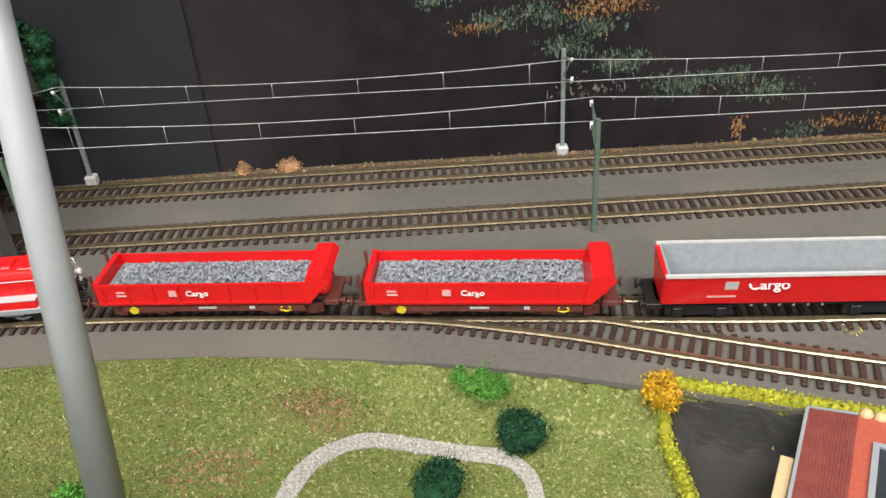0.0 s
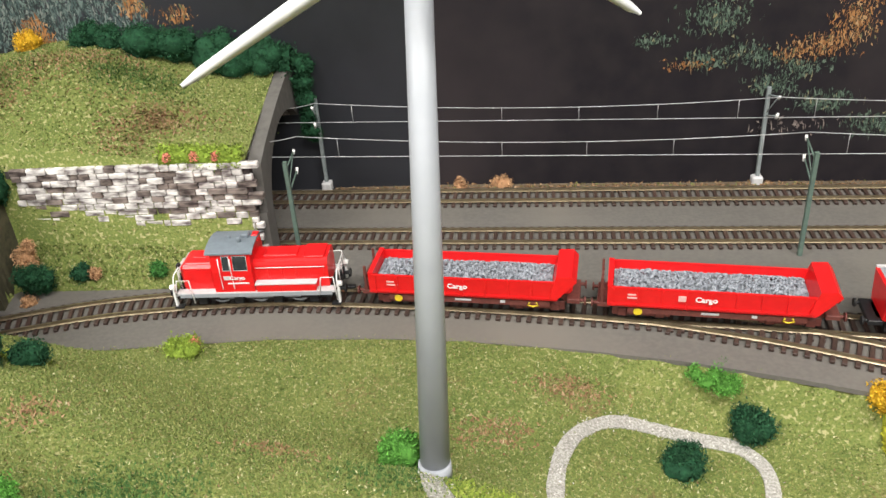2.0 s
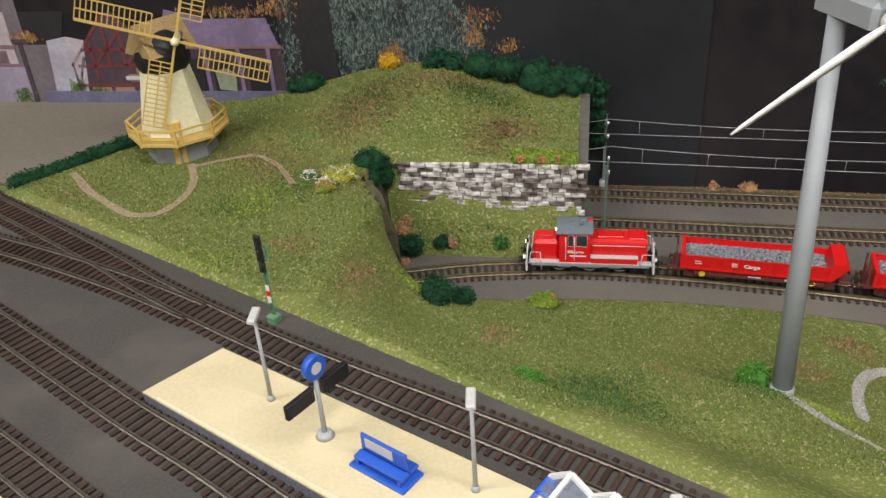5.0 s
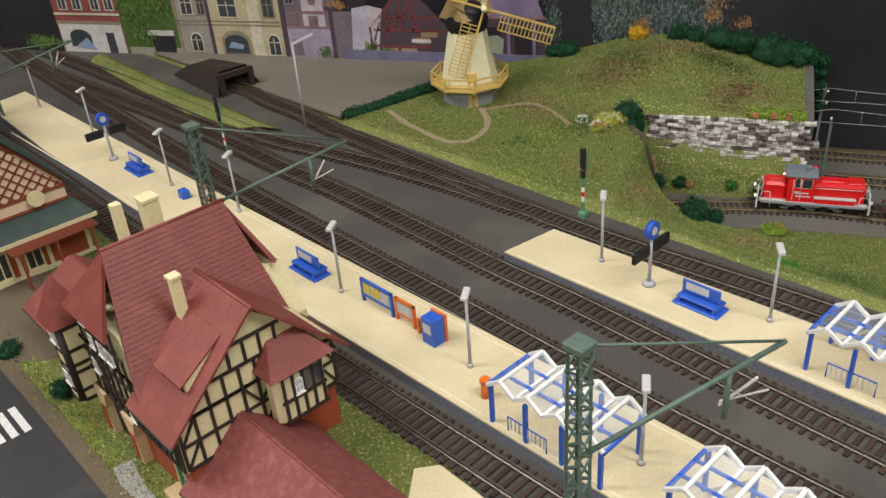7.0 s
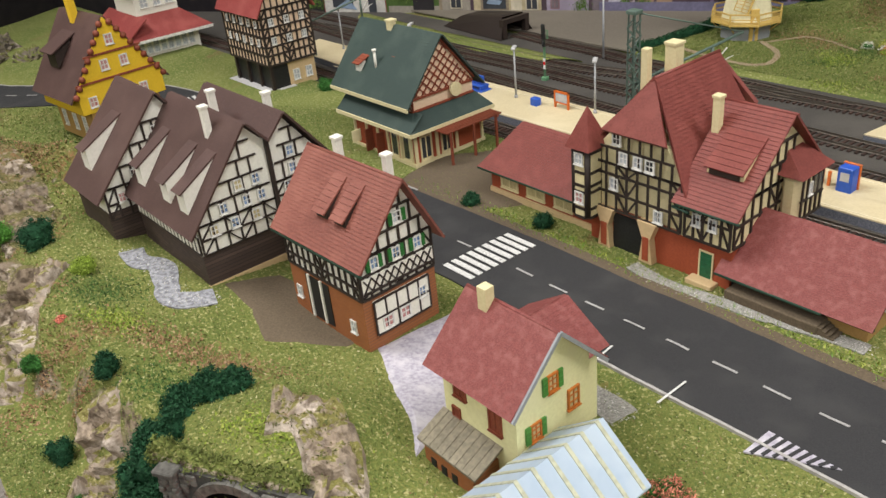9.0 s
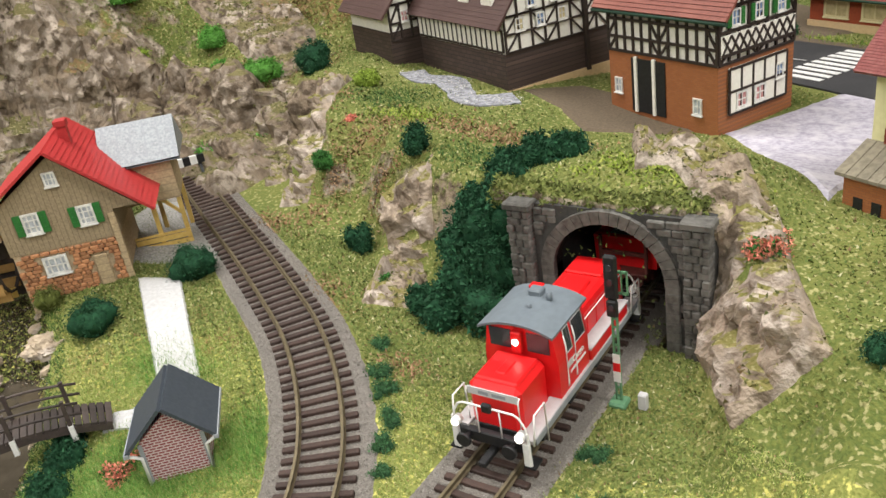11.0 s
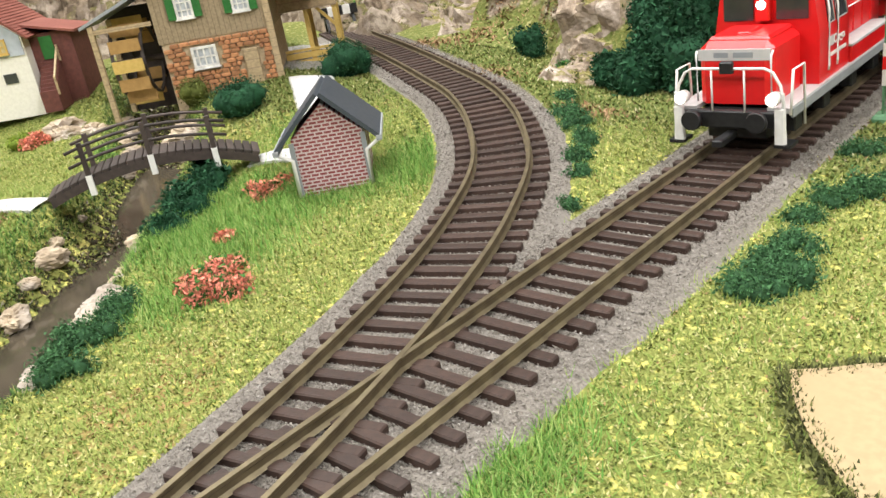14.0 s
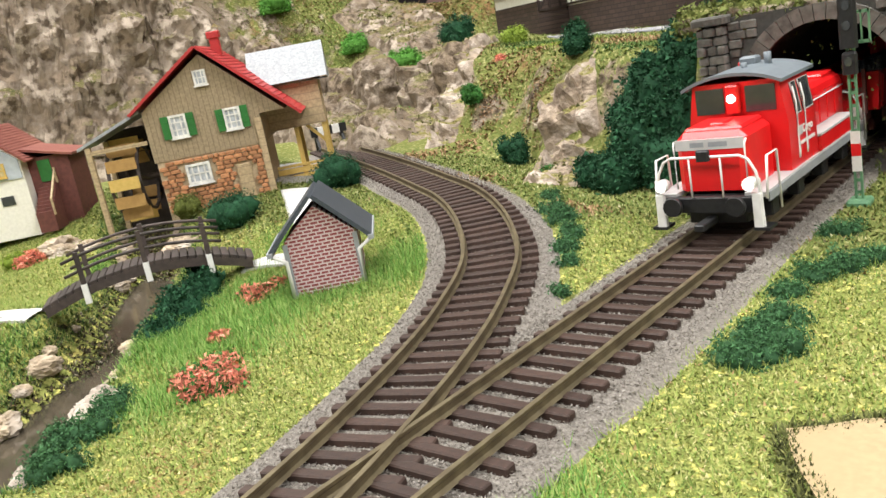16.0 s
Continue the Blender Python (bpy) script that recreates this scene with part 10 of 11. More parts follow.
brown = np.concatenate([cluster(*c) for c in ((-470, 415, 50, 26, 1500, 170), (-345, 405, 16, 12, 700, 171), (-560, 360, 40, 30, 900, 172), (-1240, -170, 60, 50, 4500, 173), (-1330, -220, 70, 60, 4000, 174), (-1190, -250, 50, 30, 2500, 175), (-480, 400, 40, 26, 1100, 71), (-335, 415, 44, 18, 700, 72), (-540, 330, 30, 30, 500, 73), (-400, 455, 50, 16, 700, 74), (-1250, -200, 90, 60, 3200, 75), (-1160, -330, 50, 40, 2200, 76), (-1000, -420, 30, 24, 700, 77), (-360, 388, 26, 16, 700, 1), (-423, 183, 14, 30, 700, 2), (-330, 166, 16, 14, 260, 3), (-430, 440, 60, 26, 800, 4), (-80, 243, 24, 10, 420, 5), (-120, 203, 22, 14, 420, 6), (-215, 165, 20, 12, 200, 7), (-480, 210, 20, 14, 240, 8), (-890, -408, 50, 14, 1100, 9), (-960, -450, 18, 12, 500, 16), (-940, -400, 40, 14, 500, 17), (-1060, -380, 26, 20, 700, 18), (-1040, -470, 22, 16, 500, 19), (-1010, -440, 22, 30, 700, 10), (-1180, -280, 60, 40, 1200, 11), (-880, -560, 16, 10, 200, 12), (-1300, -300, 70, 60, 1500, 13), (-1020, -722, 14, 8, 200, 14), (-960, -520, 22, 12, 300, 15))])
brown = brown[~bare(brown[:, 0], brown[:, 1])]
fibres("rusty_flock", brown, M_FLOCKB, "rust brown leaf flock in patches", 2.4, 0.8, 0.6, 9)
shade = np.concatenate([cluster(*c) for c in ((-360, 440, 36, 20, 1300, 81), (-470, 430, 40, 24, 1300, 82), (-500, 300, 30, 30, 900, 83), (-1230, -220, 90, 60, 2600, 84), (-1010, -370, 40, 24, 1200, 85), (-900, -440, 40, 20, 900, 86), (-257, 96, 40, 26, 2600, 21), (-160, 140, 30, 20, 900, 22), (-385, 440, 20, 26, 900, 23), (-262, 120, 30, 16, 900, 24), (-545, 260, 30, 16, 500, 25))])
M_FLOCKD = fleck_mat("deep_green_fibres", [(0.0, (0.04, 0.09, 0.022)), (0.5, (0.065, 0.125, 0.03)), (0.85, (0.12, 0.17, 0.045))])
fibres("deep_green_flock", shade, M_FLOCKD, "deeper green grass patches", 2.2, 0.55, 0.7, 10)
limep = np.concatenate([cluster(*c) for c in ((-385, 225, 26, 12, 900, 31), (-122, 143, 22, 14, 900, 32), (-530, 270, 26, 30, 900, 33), (-975, -395, 30, 12, 700, 34), (-540, 180, 40, 20, 500, 35), (-800, -470, 40, 14, 800, 36), (-640, -300, 60, 14, 0, 37))])
M_FLOCKL = fleck_mat("lime_fibres", [(0.0, (0.16, 0.22, 0.03)), (0.5, (0.23, 0.29, 0.045)), (0.85, (0.33, 0.36, 0.08))])
fibres("lime_flock", limep[~bare(limep[:, 0], limep[:, 1])], M_FLOCKL, "lime green grass patches", 2.4, 0.8, 0.6, 11)


def on_paving(x, y):
    return in_poly(x, y, LILAC) | in_poly(x, y, EARTH) | in_poly(x, y, PLAZA) | near_line(x, y, ROAD, 44)


def village_ok(x, y):
    v = 0.449 * x + 0.893 * y
    ed = np.interp(x, [p[0] for p in SOUTH_EDGE], [p[1] for p in SOUTH_EDGE])
    return (v < -378) & (y > ed - 6) & ~on_paving(x, y) & ~bare(x, y)


def front_ok(x, y):
    ed = np.interp(x, [p[0] for p in SOUTH_EDGE], [p[1] for p in SOUTH_EDGE])
    k = (y < ed - 4) & (heights(x, y) > 118) & ~bare(x, y)
    jag = 1.6 * np.sin(x * 0.9 + y * 0.35) + 1.2 * np.sin(y * 0.83 - x * 0.4)
    k &= ~((x > -835 + jag) & (x < -791 + jag)) & ~in_poly(x, y, TORN)
    k &= ~near_line(x, y, spline(SIDING[3:], 5), 22.5)
    k &= ~near_line(x, y, spline([(-813, -800), (-829, -728), (-841, -690)], 5), 22.5)
    return k & ~near_line(x, y, STREAM, 11) & ~near_line(x, y, spline(PATH_F, 5), 8)


fibres("village_grass", scatter((-1330, -420, -560, 40), 210000, village_ok, 11), M_FLOCK, "short green flock round the village houses", 1.7, 0.5, 0.75, 12)
fibres("plateau_grass", scatter((-1500, -1150, -440, 0), 40000, village_ok, 15), M_FLOCK, "tufted flock on the rocky plateau", 2.2, 0.65, 0.8, 16)
low = scatter((-1240, -680, -850, -470), 620000, front_ok, 13)
near = low[:, 1] < -585 + 22 * np.sin(low[:, 0] * 0.05) + 18 * np.sin(low[:, 0] * 0.7) * np.cos(low[:, 1] * 0.9)
fibres("front_flakes", low[near], M_FLOCKF, "bright yellow green foam flakes in front", 0.82, 0.32, 0.7, 14)
M_FIBREG = fleck_mat("fine_green_fibres", [(0.0, (0.14, 0.21, 0.045)), (0.3, (0.20, 0.28, 0.065)), (0.6, (0.27, 0.34, 0.08)), (0.85, (0.38, 0.40, 0.13))])
fibres("front_fibres", low[near][1::3], M_FIBREG, "fine green fibres between the foam flakes", 2.6, 0.16, 0.8, 26)
g_ = np.random.default_rng(61)
rim = np.concatenate([np.array(a)[None, :] + (np.array(b) - np.array(a))[None, :] * g_.uniform(0, 1, (320, 1)) + g_.normal(0, 1.1, (320, 2)) for a, b in zip(TORN[-7:] + TORN[:5], TORN[-6:] + TORN[:6])])
M_RIM = fleck_mat("torn_turf_edge", [(0.0, (0.05, 0.055, 0.02)), (0.35, (0.09, 0.10, 0.032)), (0.65, (0.15, 0.165, 0.05)), (0.88, (0.28, 0.28, 0.10))])
fibres("torn_turf", rim, M_RIM, "dark torn edge of the grass mat", 1.7, 0.45, 0.8, 62, lift=0.8)
fibres("slope_grass", low[~near][::2], M_FLOCK, "olive green flock on the slope above the siding", 1.6, 0.5, 0.7, 24)


tall = np.concatenate([cluster(*c) for c in ((-905, -622, 24, 24, 5000, 41), (-932, -690, 30, 24, 6500, 42), (-890, -600, 14, 16, 2400, 43), (-788, -738, 12, 26, 3000, 45), (-962, -690, 26, 24, 5200, 46), (-1000, -740, 30, 30, 3300, 47), (-930, -655, 24, 20, 3600, 48), (-1080, -640, 22, 10, 1100, 49), (-985, -600, 30, 18, 2600, 50), (-955, -655, 16, 16, 1800, 51), (-905, -725, 16, 16, 1400, 52))])
tall = tall[front_ok(tall[:, 0], tall[:, 1])]
fibres("tall_grass", tall, M_BLADES, "tall bright green grass fibres", 4.2, 0.17, 0.8, 17)
M_SILT = fleck_mat("wet_silt_crumbs", [(0.0, (0.035, 0.028, 0.016)), (0.35, (0.075, 0.055, 0.03)), (0.65, (0.06, 0.075, 0.025)), (0.85, (0.16, 0.12, 0.07)), (0.96, (0.36, 0.32, 0.26))])
silt = scatter((-1180, -860, -850, -560), 120000, lambda x, y: near_line(x, y, STREAM, 17), 63)
fibres("stream_silt", silt, M_SILT, "brown silt and weed along the stream bed", 1.9, 0.7, 0.6, 64, "silt")
moss = scatter((-1180, -860, -850, -560), 90000, lambda x, y: near_line(x, y, STREAM, 26) & ~near_line(x, y, STREAM, 13), 65)
fibres("bank_moss", moss, M_FLOCKD, "deep green grass on the steep stream bank", 2.2, 0.4, 0.7, 66)
verge = scatter((-900, -420, -420, -120), 26000, lambda x, y: near_line(x, y, [(q[0] + 24, q[1] + 47) for q in ROAD], 10) & ~near_line(x, y, ROAD, 43), 18)
tufts = verge[::4] + np.random.default_rng(3).normal(0, 2, verge[::4].shape)
fibres("verge_tufts", tufts[~on_paving(tufts[:, 0], tufts[:, 1])], M_BLADES, "taller ragged grass along the station verge", 5.0, 0.35, 0.9, 29)
fibres("verge_grass", verge, M_FLOCKL, "brighter tufts along the street verge", 2.8, 0.7, 0.8, 19)


def chips_on(pts, half, z, n, seed, name, label):
    line_ = spline(pts, 3)
    g = np.random.default_rng(seed)
    i = g.integers(0, len(line_), n)
    s = np.array([(q[0], q[1]) for q in sides(line_)])[i]
    P = np.array([(q[0], q[1], q[2] if len(q) > 2 else z) for q in line_])[i]
    o = g.uniform(-half, half, n)
    P[:, :2] += s * o[:, None] + np.stack([s[:, 1], -s[:, 0]], 1) * g.uniform(-2, 2, (n, 1))
    P[:, 2] += 0.35
    V = (P[:, None, :] + g.uniform(-1, 1, (n, 3, 3)) * np.array([0.40, 0.40, 0.3])).reshape(-1, 3)
    return tagged(part(name, tri_mesh(name, V, M_CHIPS)), label, "ballast", kind="stuff")


chips_on([(-812.5, -800, 127.4), (-812.5, -700, 127.4), (-812, -600, 127.4), (-812, -500, 127.4)], 21, 127, 70000, 5, "ballast_stones", "loose grey ballast stones on the straight track")
chips_on(SIDING[:-1], 21, 127, 100000, 6, "ballast_stones", "loose grey ballast stones on the curved siding")
# brown earth strip along the foot of the backdrop
er = [(-250, 486), (-168, 484), (0, 476), (200, 466), (400, 456), (640, 444)]
tagged(part("trim_earth", ribbon([Vector((p[0], p[1], 78.6)) for p in spline(er, 8)], lambda p: 6 + 1.5 * noise.noise((p[0] * 0.05, 0, 0)), 0.4, cols=3, thick=1), M_EARTH), "brown earth strip below the backdrop", "ground", kind="structure")
g = np.random.default_rng(8)
ex = g.uniform(-250, 420, 3500)
ey = np.interp(ex, [p[0] for p in er], [p[1] for p in er]) + g.normal(0, 3.2, 3500)
V = np.stack([ex, ey, np.full(3500, 79.3)], 1)[:, None, :] + g.uniform(-1, 1, (3500, 3, 3)) * np.array([1.4, 1.4, 1.6])
tagged(part("earth_crumbs", tri_mesh("earth_crumbs", V.reshape(-1, 3), M_FLOCKB)), "brown crumbs along the foot of the backdrop", "earth", kind="stuff")

# ---- printed town, wood and foliage on the backdrop panels ----
def tint(name, c, d=None):
    return mat("print_" + name, c, d or tuple(0.8 * v for v in c), 220, 0.5, c=tuple(0.72 * v for v in c), big=35)


PR = {n: tint(n, c) for n, c in {
    "cream": (0.46, 0.39, 0.25), "pale": (0.58, 0.52, 0.40), "greycream": (0.30, 0.27, 0.23), "glass": (0.045, 0.05, 0.06), "stone": (0.26, 0.21, 0.15), "plum": (0.075, 0.05, 0.065),
    "lilac": (0.34, 0.29, 0.38), "pink": (0.50, 0.42, 0.46), "rose": (0.24, 0.14, 0.16), "mauve": (0.17, 0.14, 0.16), "sheet": (0.42, 0.40, 0.47), "red": (0.24, 0.07, 0.06), "timber": (0.16, 0.04, 0.045),
    "blue": (0.16, 0.15, 0.24), "white": (0.55, 0.53, 0.50), "sky": (0.25, 0.33, 0.45), "green": (0.07, 0.12, 0.03), "dark": (0.025, 0.022, 0.026), "tan": (0.30, 0.20, 0.13), "sage": (0.30, 0.33, 0.24), "violet": (0.22, 0.16, 0.27)}.items()}


def board_y(x):
    """Front of the backdrop panels at x."""
    if x < -518:
        return 494 + (-518 - x) * 0.00217
    return 492.4 if x < -167 else 492 - 0.04957 * (x + 168)


TOWN = bpy.data.objects["backdrop_town"]
DARKP = bpy.data.objects["backdrop_dark"]
GREYP = bpy.data.objects["backdrop_grey"]


def show(name, outline, ink, layer=0, panel=None):
    """One printed shape, a thin sheet on the panel."""
    pts = list(outline)
    n = len(pts)
    off = 0.5 + 0.45 * layer
    v = [(x, board_y(x) - off, z) for x, z in pts] + [(x, board_y(x) + 0.6, z) for x, z in pts]
    f = [tuple(range(n)), tuple(range(2 * n - 1, n - 1, -1))] + [(i, n + i, n + (i + 1) % n, (i + 1) % n) for i in range(n)]
    return part(name, Mesh().add(v, f), PR[ink], panel or TOWN)


def box_(name, x0, x1, z0, z1, ink, layer=0):
    return show(name, [(x0, z0), (x1, z0), (x1, z1), (x0, z1)], ink, layer)


def arched(name, x0, x1, z0, z1, ink, layer):
    r = (x1 - x0) / 2
    h = min(r, (z1 - z0) * 0.45)
    return show(name, [(x0, z0), (x1, z0)] + [(x0 + r + r * math.cos(math.pi * i / 8), z1 - h + h * math.sin(math.pi * i / 8)) for i in range(9)], ink, layer)


def win_(x0, x1, z0, z1, ink="glass", rim="pale", curved=False):
    fn = arched if curved else box_
    fn("printed_window_rim", x0 - 2, x1 + 2, z0 - 2, z1 + 2, rim, 2)
    fn("printed_window", x0, x1, z0, z1, ink, 3)
    box_("printed_bar", (x0 + x1) / 2 - 0.6, (x0 + x1) / 2 + 0.6, z0 + 1, z1 - 3, rim, 4)
    box_("printed_bar", x0, x1, z0 + (z1 - z0) * 0.62, z0 + (z1 - z0) * 0.62 + 1, rim, 4)


# red and white house
box_("printed_house_wall", -1310, -1194, 160, 330, "red", 0)
box_("printed_ground_floor", -1308, -1196, 160, 204, "white", 1)
box_("printed_cornice", -1310, -1194, 204, 208, "stone", 2)
box_("printed_cornice", -1310, -1194, 217, 220, "pale", 2)
arched("printed_shop_window", -1292, -1254, 170, 196, "glass", 2)
show("printed_awning", [(-1286, 170), (-1248, 166), (-1262, 184)], "sky", 3)
box_("printed_doorway", -1226, -1212, 160, 192, "glass", 2)
for x in (-1296, -1270, -1238, -1214):
    win_(x, x + 12, 226, 250, "glass", "white")
# trees and a small shop
box_("printed_trees", -1194, -1101, 160, 330, "green", 0)
box_("printed_shade", -1190, -1101, 160, 172, "greycream", 1)
box_("printed_kiosk", -1146, -1110, 166, 190, "dark", 2)
box_("printed_sign", -1152, -1108, 190, 197, "white", 3)
# cream town house
box_("printed_house_wall", -1101, -1045, 160, 330, "greycream", 0)
box_("printed_house_wall", -1045, -934, 160, 330, "cream", 0)
for z in (206, 211):
    box_("printed_cornice", -1101, -934, z, z + 2.2, "stone", 1)
box_("printed_downpipe", -1048, -1043, 160, 330, "plum", 2)
box_("printed_pilaster", -982, -965, 160, 330, "pale", 1)
box_("printed_pilaster", -1101, -1096, 160, 330, "stone", 1)
win_(-1080, -1064, 170, 194, "glass", "pale", True)
win_(-1086, -1070, 222, 246, "glass", "pale")
win_(-1060, -1050, 222, 246, "glass", "stone")
arched("printed_shop_arch", -1031, -986, 166, 200, "stone", 2)
arched("printed_shop_window", -1027, -990, 168, 194, "glass", 3)
show("printed_glint", [(-1022, 176), (-1000, 174), (-996, 180), (-1016, 184)], "sky", 4)
win_(-1026, -1000, 219, 243, "glass", "pale")
win_(-957, -941, 168, 194, "glass", "pale", True)
win_(-958, -943, 220, 244, "glass", "stone")
# lilac house
box_("printed_gap", -934, -926, 160, 330, "plum", 1)
box_("printed_house_wall", -926, -852, 160, 330, "mauve", 0)
box_("printed_ground_floor", -926, -862, 160, 206, "lilac", 1)
box_("printed_gable", -900, -868, 206, 262, "pink", 1)
box_("printed_gable_band", -902, -866, 224, 228, "rose", 2)
box_("printed_gable_band", -926, -862, 205, 208, "rose", 2)
show("printed_emblem", [(-888, 236), (-880, 236), (-878, 244), (-884, 249), (-890, 244)], "rose", 2)
win_(-918, -908, 170, 188, "mauve", "rose")
win_(-890, -880, 210, 220, "mauve", "rose")
win_(-920, -910, 212, 224, "mauve", "rose")
win_(-922, -912, 238, 262, "glass", "lilac")
box_("printed_downpipe", -862, -857, 160, 232, "plum", 2)
box_("printed_gutter", -868, -850, 230, 234, "plum", 3)
# mauve wall, hanging sheets
box_("printed_wall", -852, -812, 160, 228, "mauve", 0)
show("printed_sheet", [(-833, 178), (-828, 232), (-806, 236), (-800, 174)], "sheet", 1)
show("printed_sheet", [(-806, 236), (-786, 232), (-796, 172), (-801, 174)], "pink", 2)
show("printed_sky_gap", [(-852, 228), (-812, 228), (-800, 262), (-852, 262)], "dark", 0)
# timbered gable house
show("printed_gable_wall", [(-806, 160), (-700, 160), (-700, 212), (-750, 262), (-762, 256), (-806, 206)], "plum", 1)
for a, b in (((-806, 205), (-758, 259)), ((-800, 190), (-790, 215)), ((-780, 190), (-780, 234)), ((-762, 205), (-762, 254)), ((-745, 205), (-745, 258)), ((-800, 205), (-705, 205)), ((-792, 222), (-712, 222)), ((-780, 205), (-764, 222)), ((-762, 222), (-747, 240)), ((-745, 205), (-728, 222)), ((-806, 184), (-720, 184)), ((-800, 160), (-800, 190))):
    d = Vector((b[0] - a[0], b[1] - a[1])).normalized() * 1.7
    show("printed_timber", [(a[0] + d[1], a[1] - d[0]), (b[0] + d[1], b[1] - d[0]), (b[0] - d[1], b[1] + d[0]), (a[0] - d[1], a[1] + d[0])], "timber", 2)
for x, z in ((-795, 165), (-770, 165), (-748, 165), (-790, 174), (-764, 174), (-745, 188), (-735, 197)):
    box_("printed_brickwork", x, x + 22, z, z + 8, "tan", 2)
box_("printed_sign", -748, -722, 190, 194, "white", 4)
# plum house with lilac roof
box_("printed_house_wall", -700, -574, 160, 226, "plum", 1)
show("printed_roof", [(-704, 224), (-576, 224), (-586, 252), (-650, 252), (-690, 262)], "violet", 2)
box_("printed_roof_edge", -704, -574, 222, 225, "rose", 3)
for x in (-680, -650, -612):
    box_("printed_opening", x, x + 20, 176, 212, "dark", 3)
show("printed_shutter", [(-646, 180), (-628, 178), (-626, 196), (-634, 202), (-648, 200)], "sage", 4)
for x in (-690, -658, -622, -590):
    box_("printed_post", x, x + 4, 165, 222, "violet", 4)
box_("printed_low_wall", -846, -574, 160, 178, "blue", 5)
show("printed_pale_bush", [(-562, 166), (-522, 166), (-516, 176), (-524, 180), (-530, 192), (-546, 194), (-556, 186)], "sage", 2)
box_("printed_dark_wood", -574, -518, 160, 330, "dark", 0)


def printed_leaves(name, spots, cols, panel, seed, size=3.2, layer=1.0):
    """Foliage print: many small flat leaves within round spots (x, z, width, height, count)."""
    g = np.random.default_rng(seed)
    out = []
    for x, z, w, h, n in spots:
        n = int(n * 2.2)
        P = np.stack([g.normal(x, w * 0.5, n), g.normal(z, h * 0.5, n)], 1)
        P = P[np.abs(P[:, 1] - z) < h]
        n = len(P)
        tri_ = P[:, None, :] + g.normal(0, size * 0.5, (n, 3, 2)) * np.array([0.55, 1.25])
        yy = np.array([board_y(v) for v in P[:, 0]]) - 0.7 * layer - g.uniform(0, 0.4, n)
        out.append(np.stack([tri_[:, :, 0], np.repeat(yy[:, None], 3, 1), tri_[:, :, 1]], 2).reshape(-1, 3))
    m = fleck_mat("print_" + name, cols, 0.5)
    return part(name, tri_mesh(name, np.concatenate(out), m), None, panel)


conifer = [(0.0, (0.03, 0.045, 0.045)), (0.3, (0.07, 0.10, 0.095)), (0.6, (0.13, 0.17, 0.155)), (0.85, (0.20, 0.22, 0.20)), (0.95, (0.05, 0.05, 0.06))]
autumn = [(0.0, (0.22, 0.10, 0.04)), (0.35, (0.34, 0.17, 0.07)), (0.7, (0.40, 0.25, 0.13)), (0.88, (0.15, 0.14, 0.07))]
green = [(0.0, (0.05, 0.09, 0.02)), (0.4, (0.10, 0.17, 0.04)), (0.75, (0.17, 0.24, 0.07)), (0.92, (0.04, 0.05, 0.02))]
printed_leaves("printed_conifers", [(x, 215 + (i % 3) * 16, 17, 30, 330) for i, x in enumerate((-560, -540, -516, -500, -484, -468, -452, -436, -418, -400, -384))] + [(x, 270, 20, 26, 240) for x in (-560, -530, -500, -470, -440, -410)], conifer, GREYP, 31, 3.8)
printed_leaves("printed_autumn_leaves", [(-462, 212, 12, 14, 160), (-448, 200, 10, 8, 90), (-380, 232, 12, 10, 60), (-350, 222, 12, 8, 40), (-375, 250, 20, 12, 60), (-575, 262, 22, 10, 90), (-850, 236, 14, 5, 120), (-620, 258, 40, 6, 100)], autumn, GREYP, 32, 3.4, 2)
printed_leaves("printed_tree_leaves", [(-1170, 230, 26, 36, 500), (-1135, 236, 26, 30, 400), (-1160, 190, 20, 12, 120), (-872, 172, 12, 10, 90), (-808, 180, 8, 10, 60), (-784, 176, 12, 6, 60)], green, TOWN, 33, 3.6, 3)
mossy = [(0.0, (0.05, 0.075, 0.055)), (0.4, (0.09, 0.13, 0.10)), (0.75, (0.13, 0.17, 0.13)), (0.93, (0.22, 0.20, 0.12))]
printed_leaves("printed_foliage", [(40, 205, 22, 14, 240), (31, 176, 14, 8, 110), (62, 178, 24, 10, 150), (80, 156, 18, 9, 130), (118, 143, 22, 9, 170), (158, 124, 24, 10, 200), (190, 128, 18, 7, 120), (217, 117, 20, 9, 150), (100, 168, 20, 8, 90), (-5, 190, 14, 5, 50), (243, 84, 16, 8, 80)], mossy, DARKP, 34, 2.6)
printed_leaves("printed_orange_leaves", [(110, 184, 22, 9, 160), (130, 200, 16, 16, 200), (150, 225, 22, 16, 240), (90, 178, 14, 6, 50), (201, 90, 5, 9, 50), (310, 88, 24, 8, 90), (268, 90, 18, 6, 60), (20, 172, 20, 5, 40)], autumn, DARKP, 35, 2.4, 2)
printed_leaves("printed_pale_stems", [(170, 215, 16, 14, 40), (240, 225, 8, 12, 30), (300, 215, 10, 20, 40), (96, 125, 26, 8, 30)], [(0.0, (0.16, 0.13, 0.12)), (0.5, (0.24, 0.20, 0.18))], DARKP, 36, 3.6, 1.5)
# dark rocks and soil above the printed railway edge
box_("printed_far_house", -1420, -1310, 160, 330, "dark", 0)
printed_leaves("printed_dark_hedge", [(-1345, 176, 30, 10, 300)], green, TOWN, 37, 4, 2)

# ---- tracks, sleeper by sleeper ----
def main(y0):
    return [(-460, y0 + 19), (-200, y0 + 7.2), (-40, y0), (300, y0 - 15.5), (640, y0 - 31)]


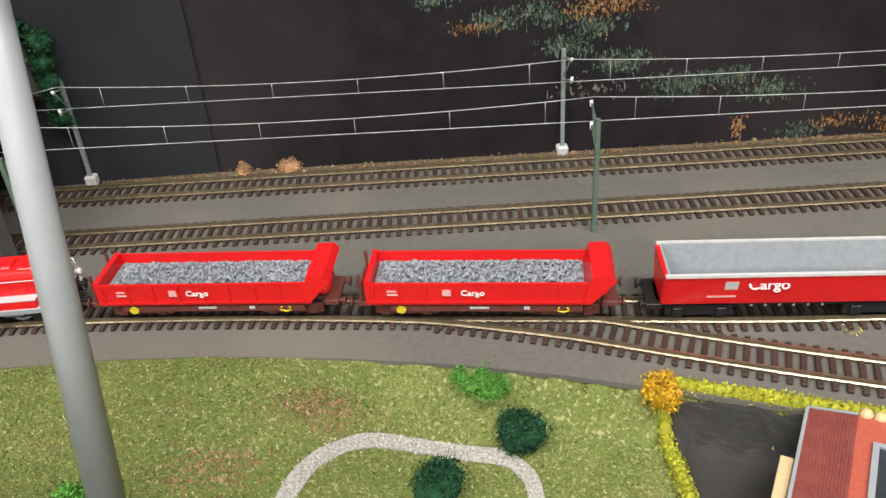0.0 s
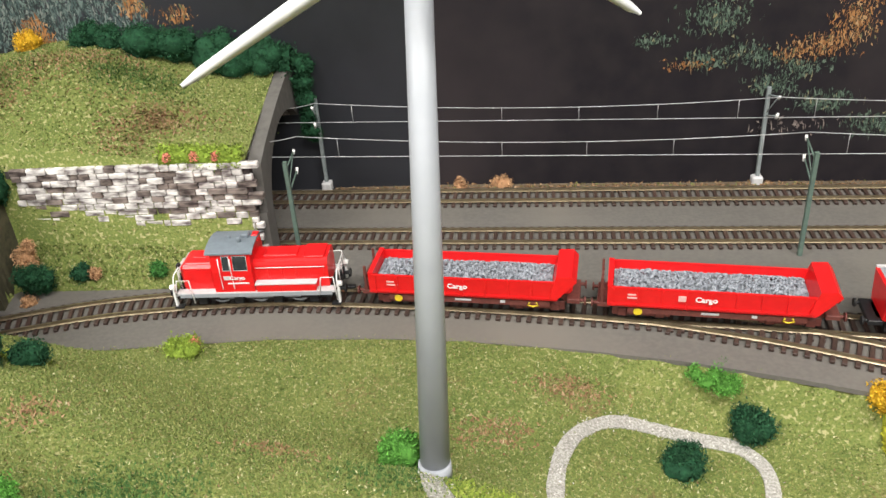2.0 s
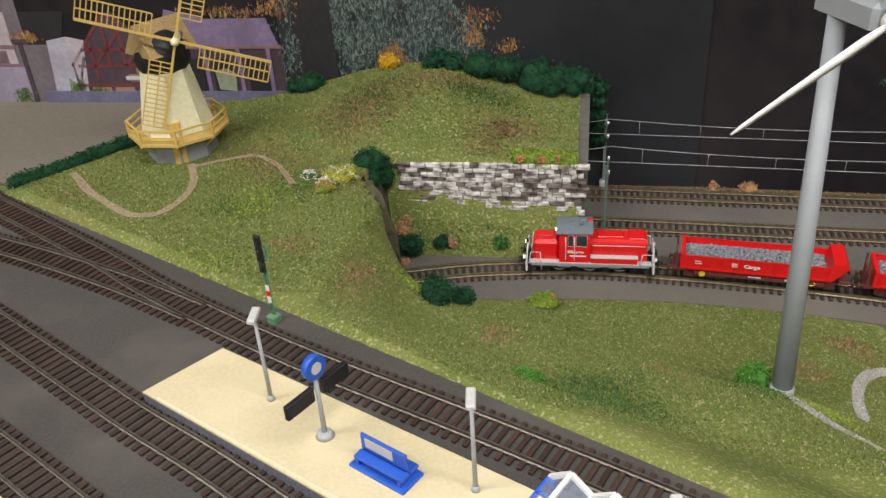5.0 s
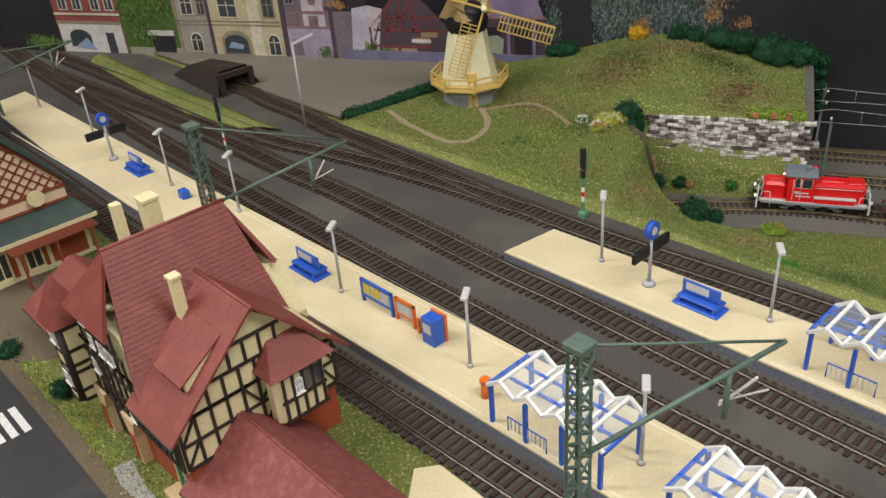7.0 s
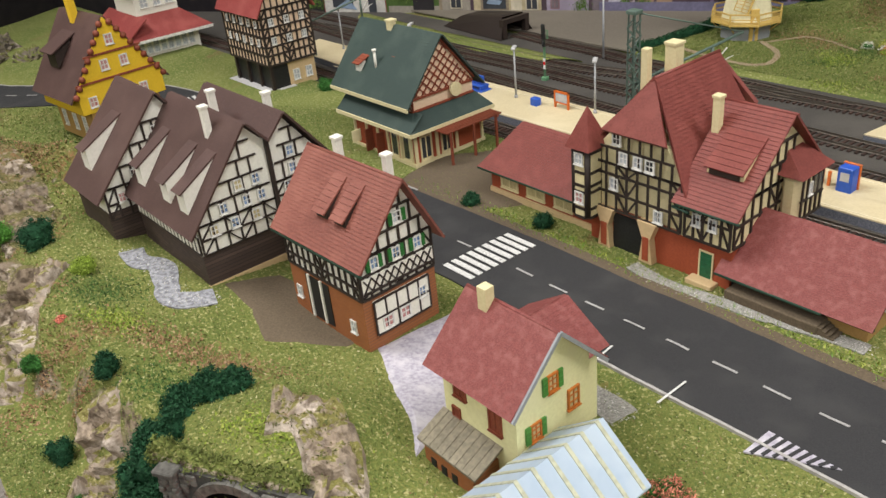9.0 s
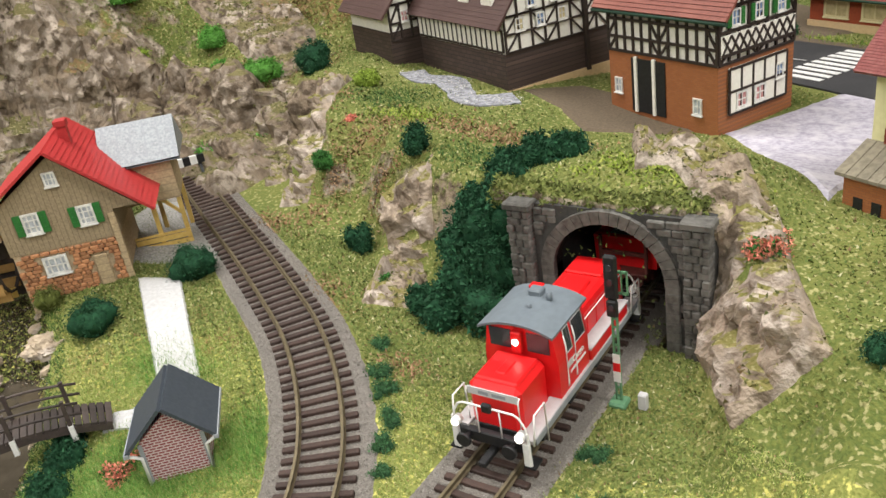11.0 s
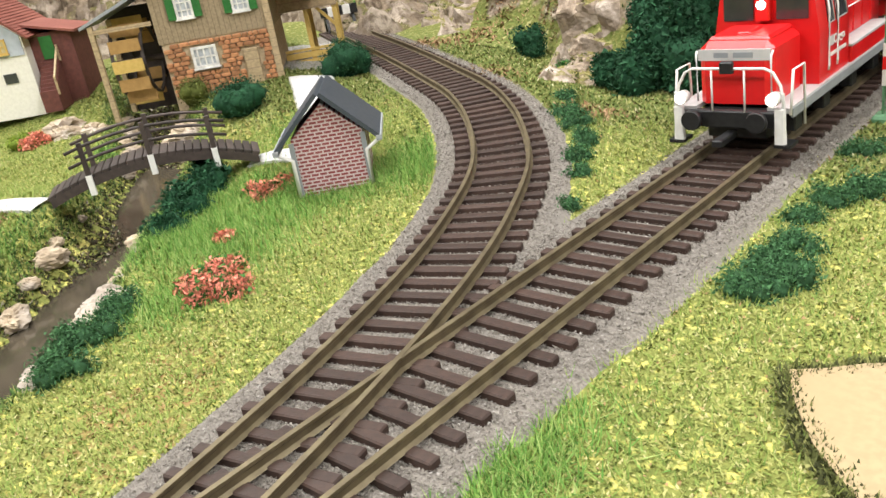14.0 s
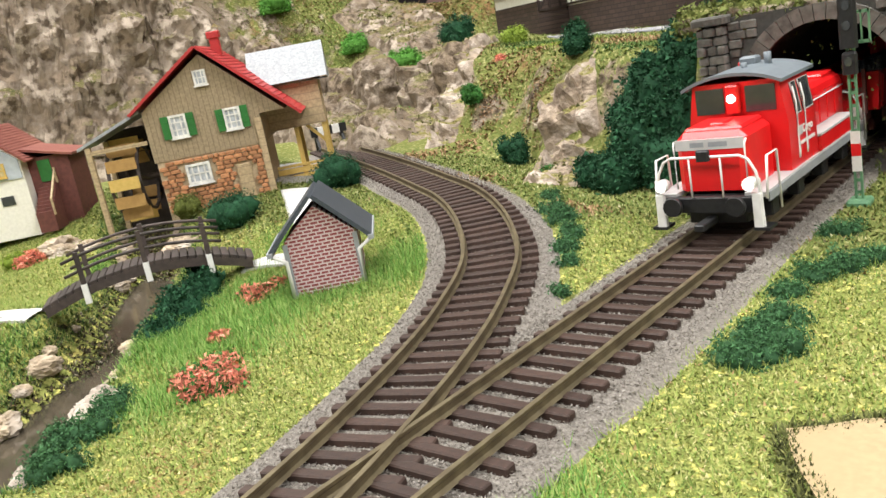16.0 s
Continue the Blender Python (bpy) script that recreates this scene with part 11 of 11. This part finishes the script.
track(main(460.5), "straight main line track with nickel rails along the backdrop", 78.4)
track(main(397.5), "straight second main line track with nickel rails", 78.4)
track([(-520, 262), (-480, 282), (-426, 303), (-368, 319), (-307, 327), (-256, 329), (-194, 325), (-126, 317.5), (-71, 309.5), (30, 295), (133, 280), (209, 272), (330, 262), (640, 236)], "curved track under the red goods train leaving a tunnel", 78.4)
track([(-85, 311.6), (-40, 304), (-12, 297.5), (43, 279.5), (93, 259), (140, 240), (177, 226), (330, 168), (520, 96)], "diverging turnout track bending along the lawn", 78.5, gaps=((-90, -22),))


def line(*pairs):
    return [uv(u, v) for u, v in pairs]


track(line((-1500, -352), (-1000, -355), (-800, -360), (-500, -362), (-60, -362)), "station track beside the house platform", 162.3, M_RAILDULL)
track([(-1640, 640), (-1458, 520), (-1320, 432), (-1200, 359), (-1045, 266), (-901, 181), (-777, 110), (-687, 60), (-603, 14), (-526, -27), (-384, -105), (-220, -191), (-60, -276)][1:], "platform track with brown sleepers", 162.3, M_RAILDULL)
track([(-1265, 402), (-1200, 372), (-1106, 331), (-960, 265), (-862, 217), (-769, 167), (-699, 133), (-640, 101), (-567, 60), (-510, 28), (-450, -3), (-372, -48), (-278, -101), (-60, -222)], "island platform track with brown sleepers", 162.35, M_RAILDULL)
track([(-1341, 488), (-1220, 430), (-1098, 370), (-976, 307), (-855, 247), (-795, 223), (-740, 209), (-680, 191), (-618, 169), (-570, 150), (-517, 126)], "siding joining the hillside track at a turnout", 162.3, M_RAILDULL)
track([(-935, 374), (-909, 360), (-870, 333), (-808, 299), (-761, 267), (-701, 234), (-616, 186), (-559, 151), (-488, 113), (-428, 84), (-382, 64), (-303, 30), (-200, -18), (-60, -86)], "hillside track running towards a dark tunnel mound", 162.4, M_RAILDULL)
track([(-812.5, -800, 127.4), (-812.5, -700, 127.4), (-812, -600, 127.4), (-812, -500, 127.4), (-812, -400, 127.4)], "straight track leading into the stone tunnel portal", None, M_RAILF, M_BALLAST, 20, 0.0, 6.6, gaps=())
track(SIDING, "curved siding track passing the mill to a buffer stop", None, M_RAILF, M_BALLAST, 20, 0.05, 6.6)
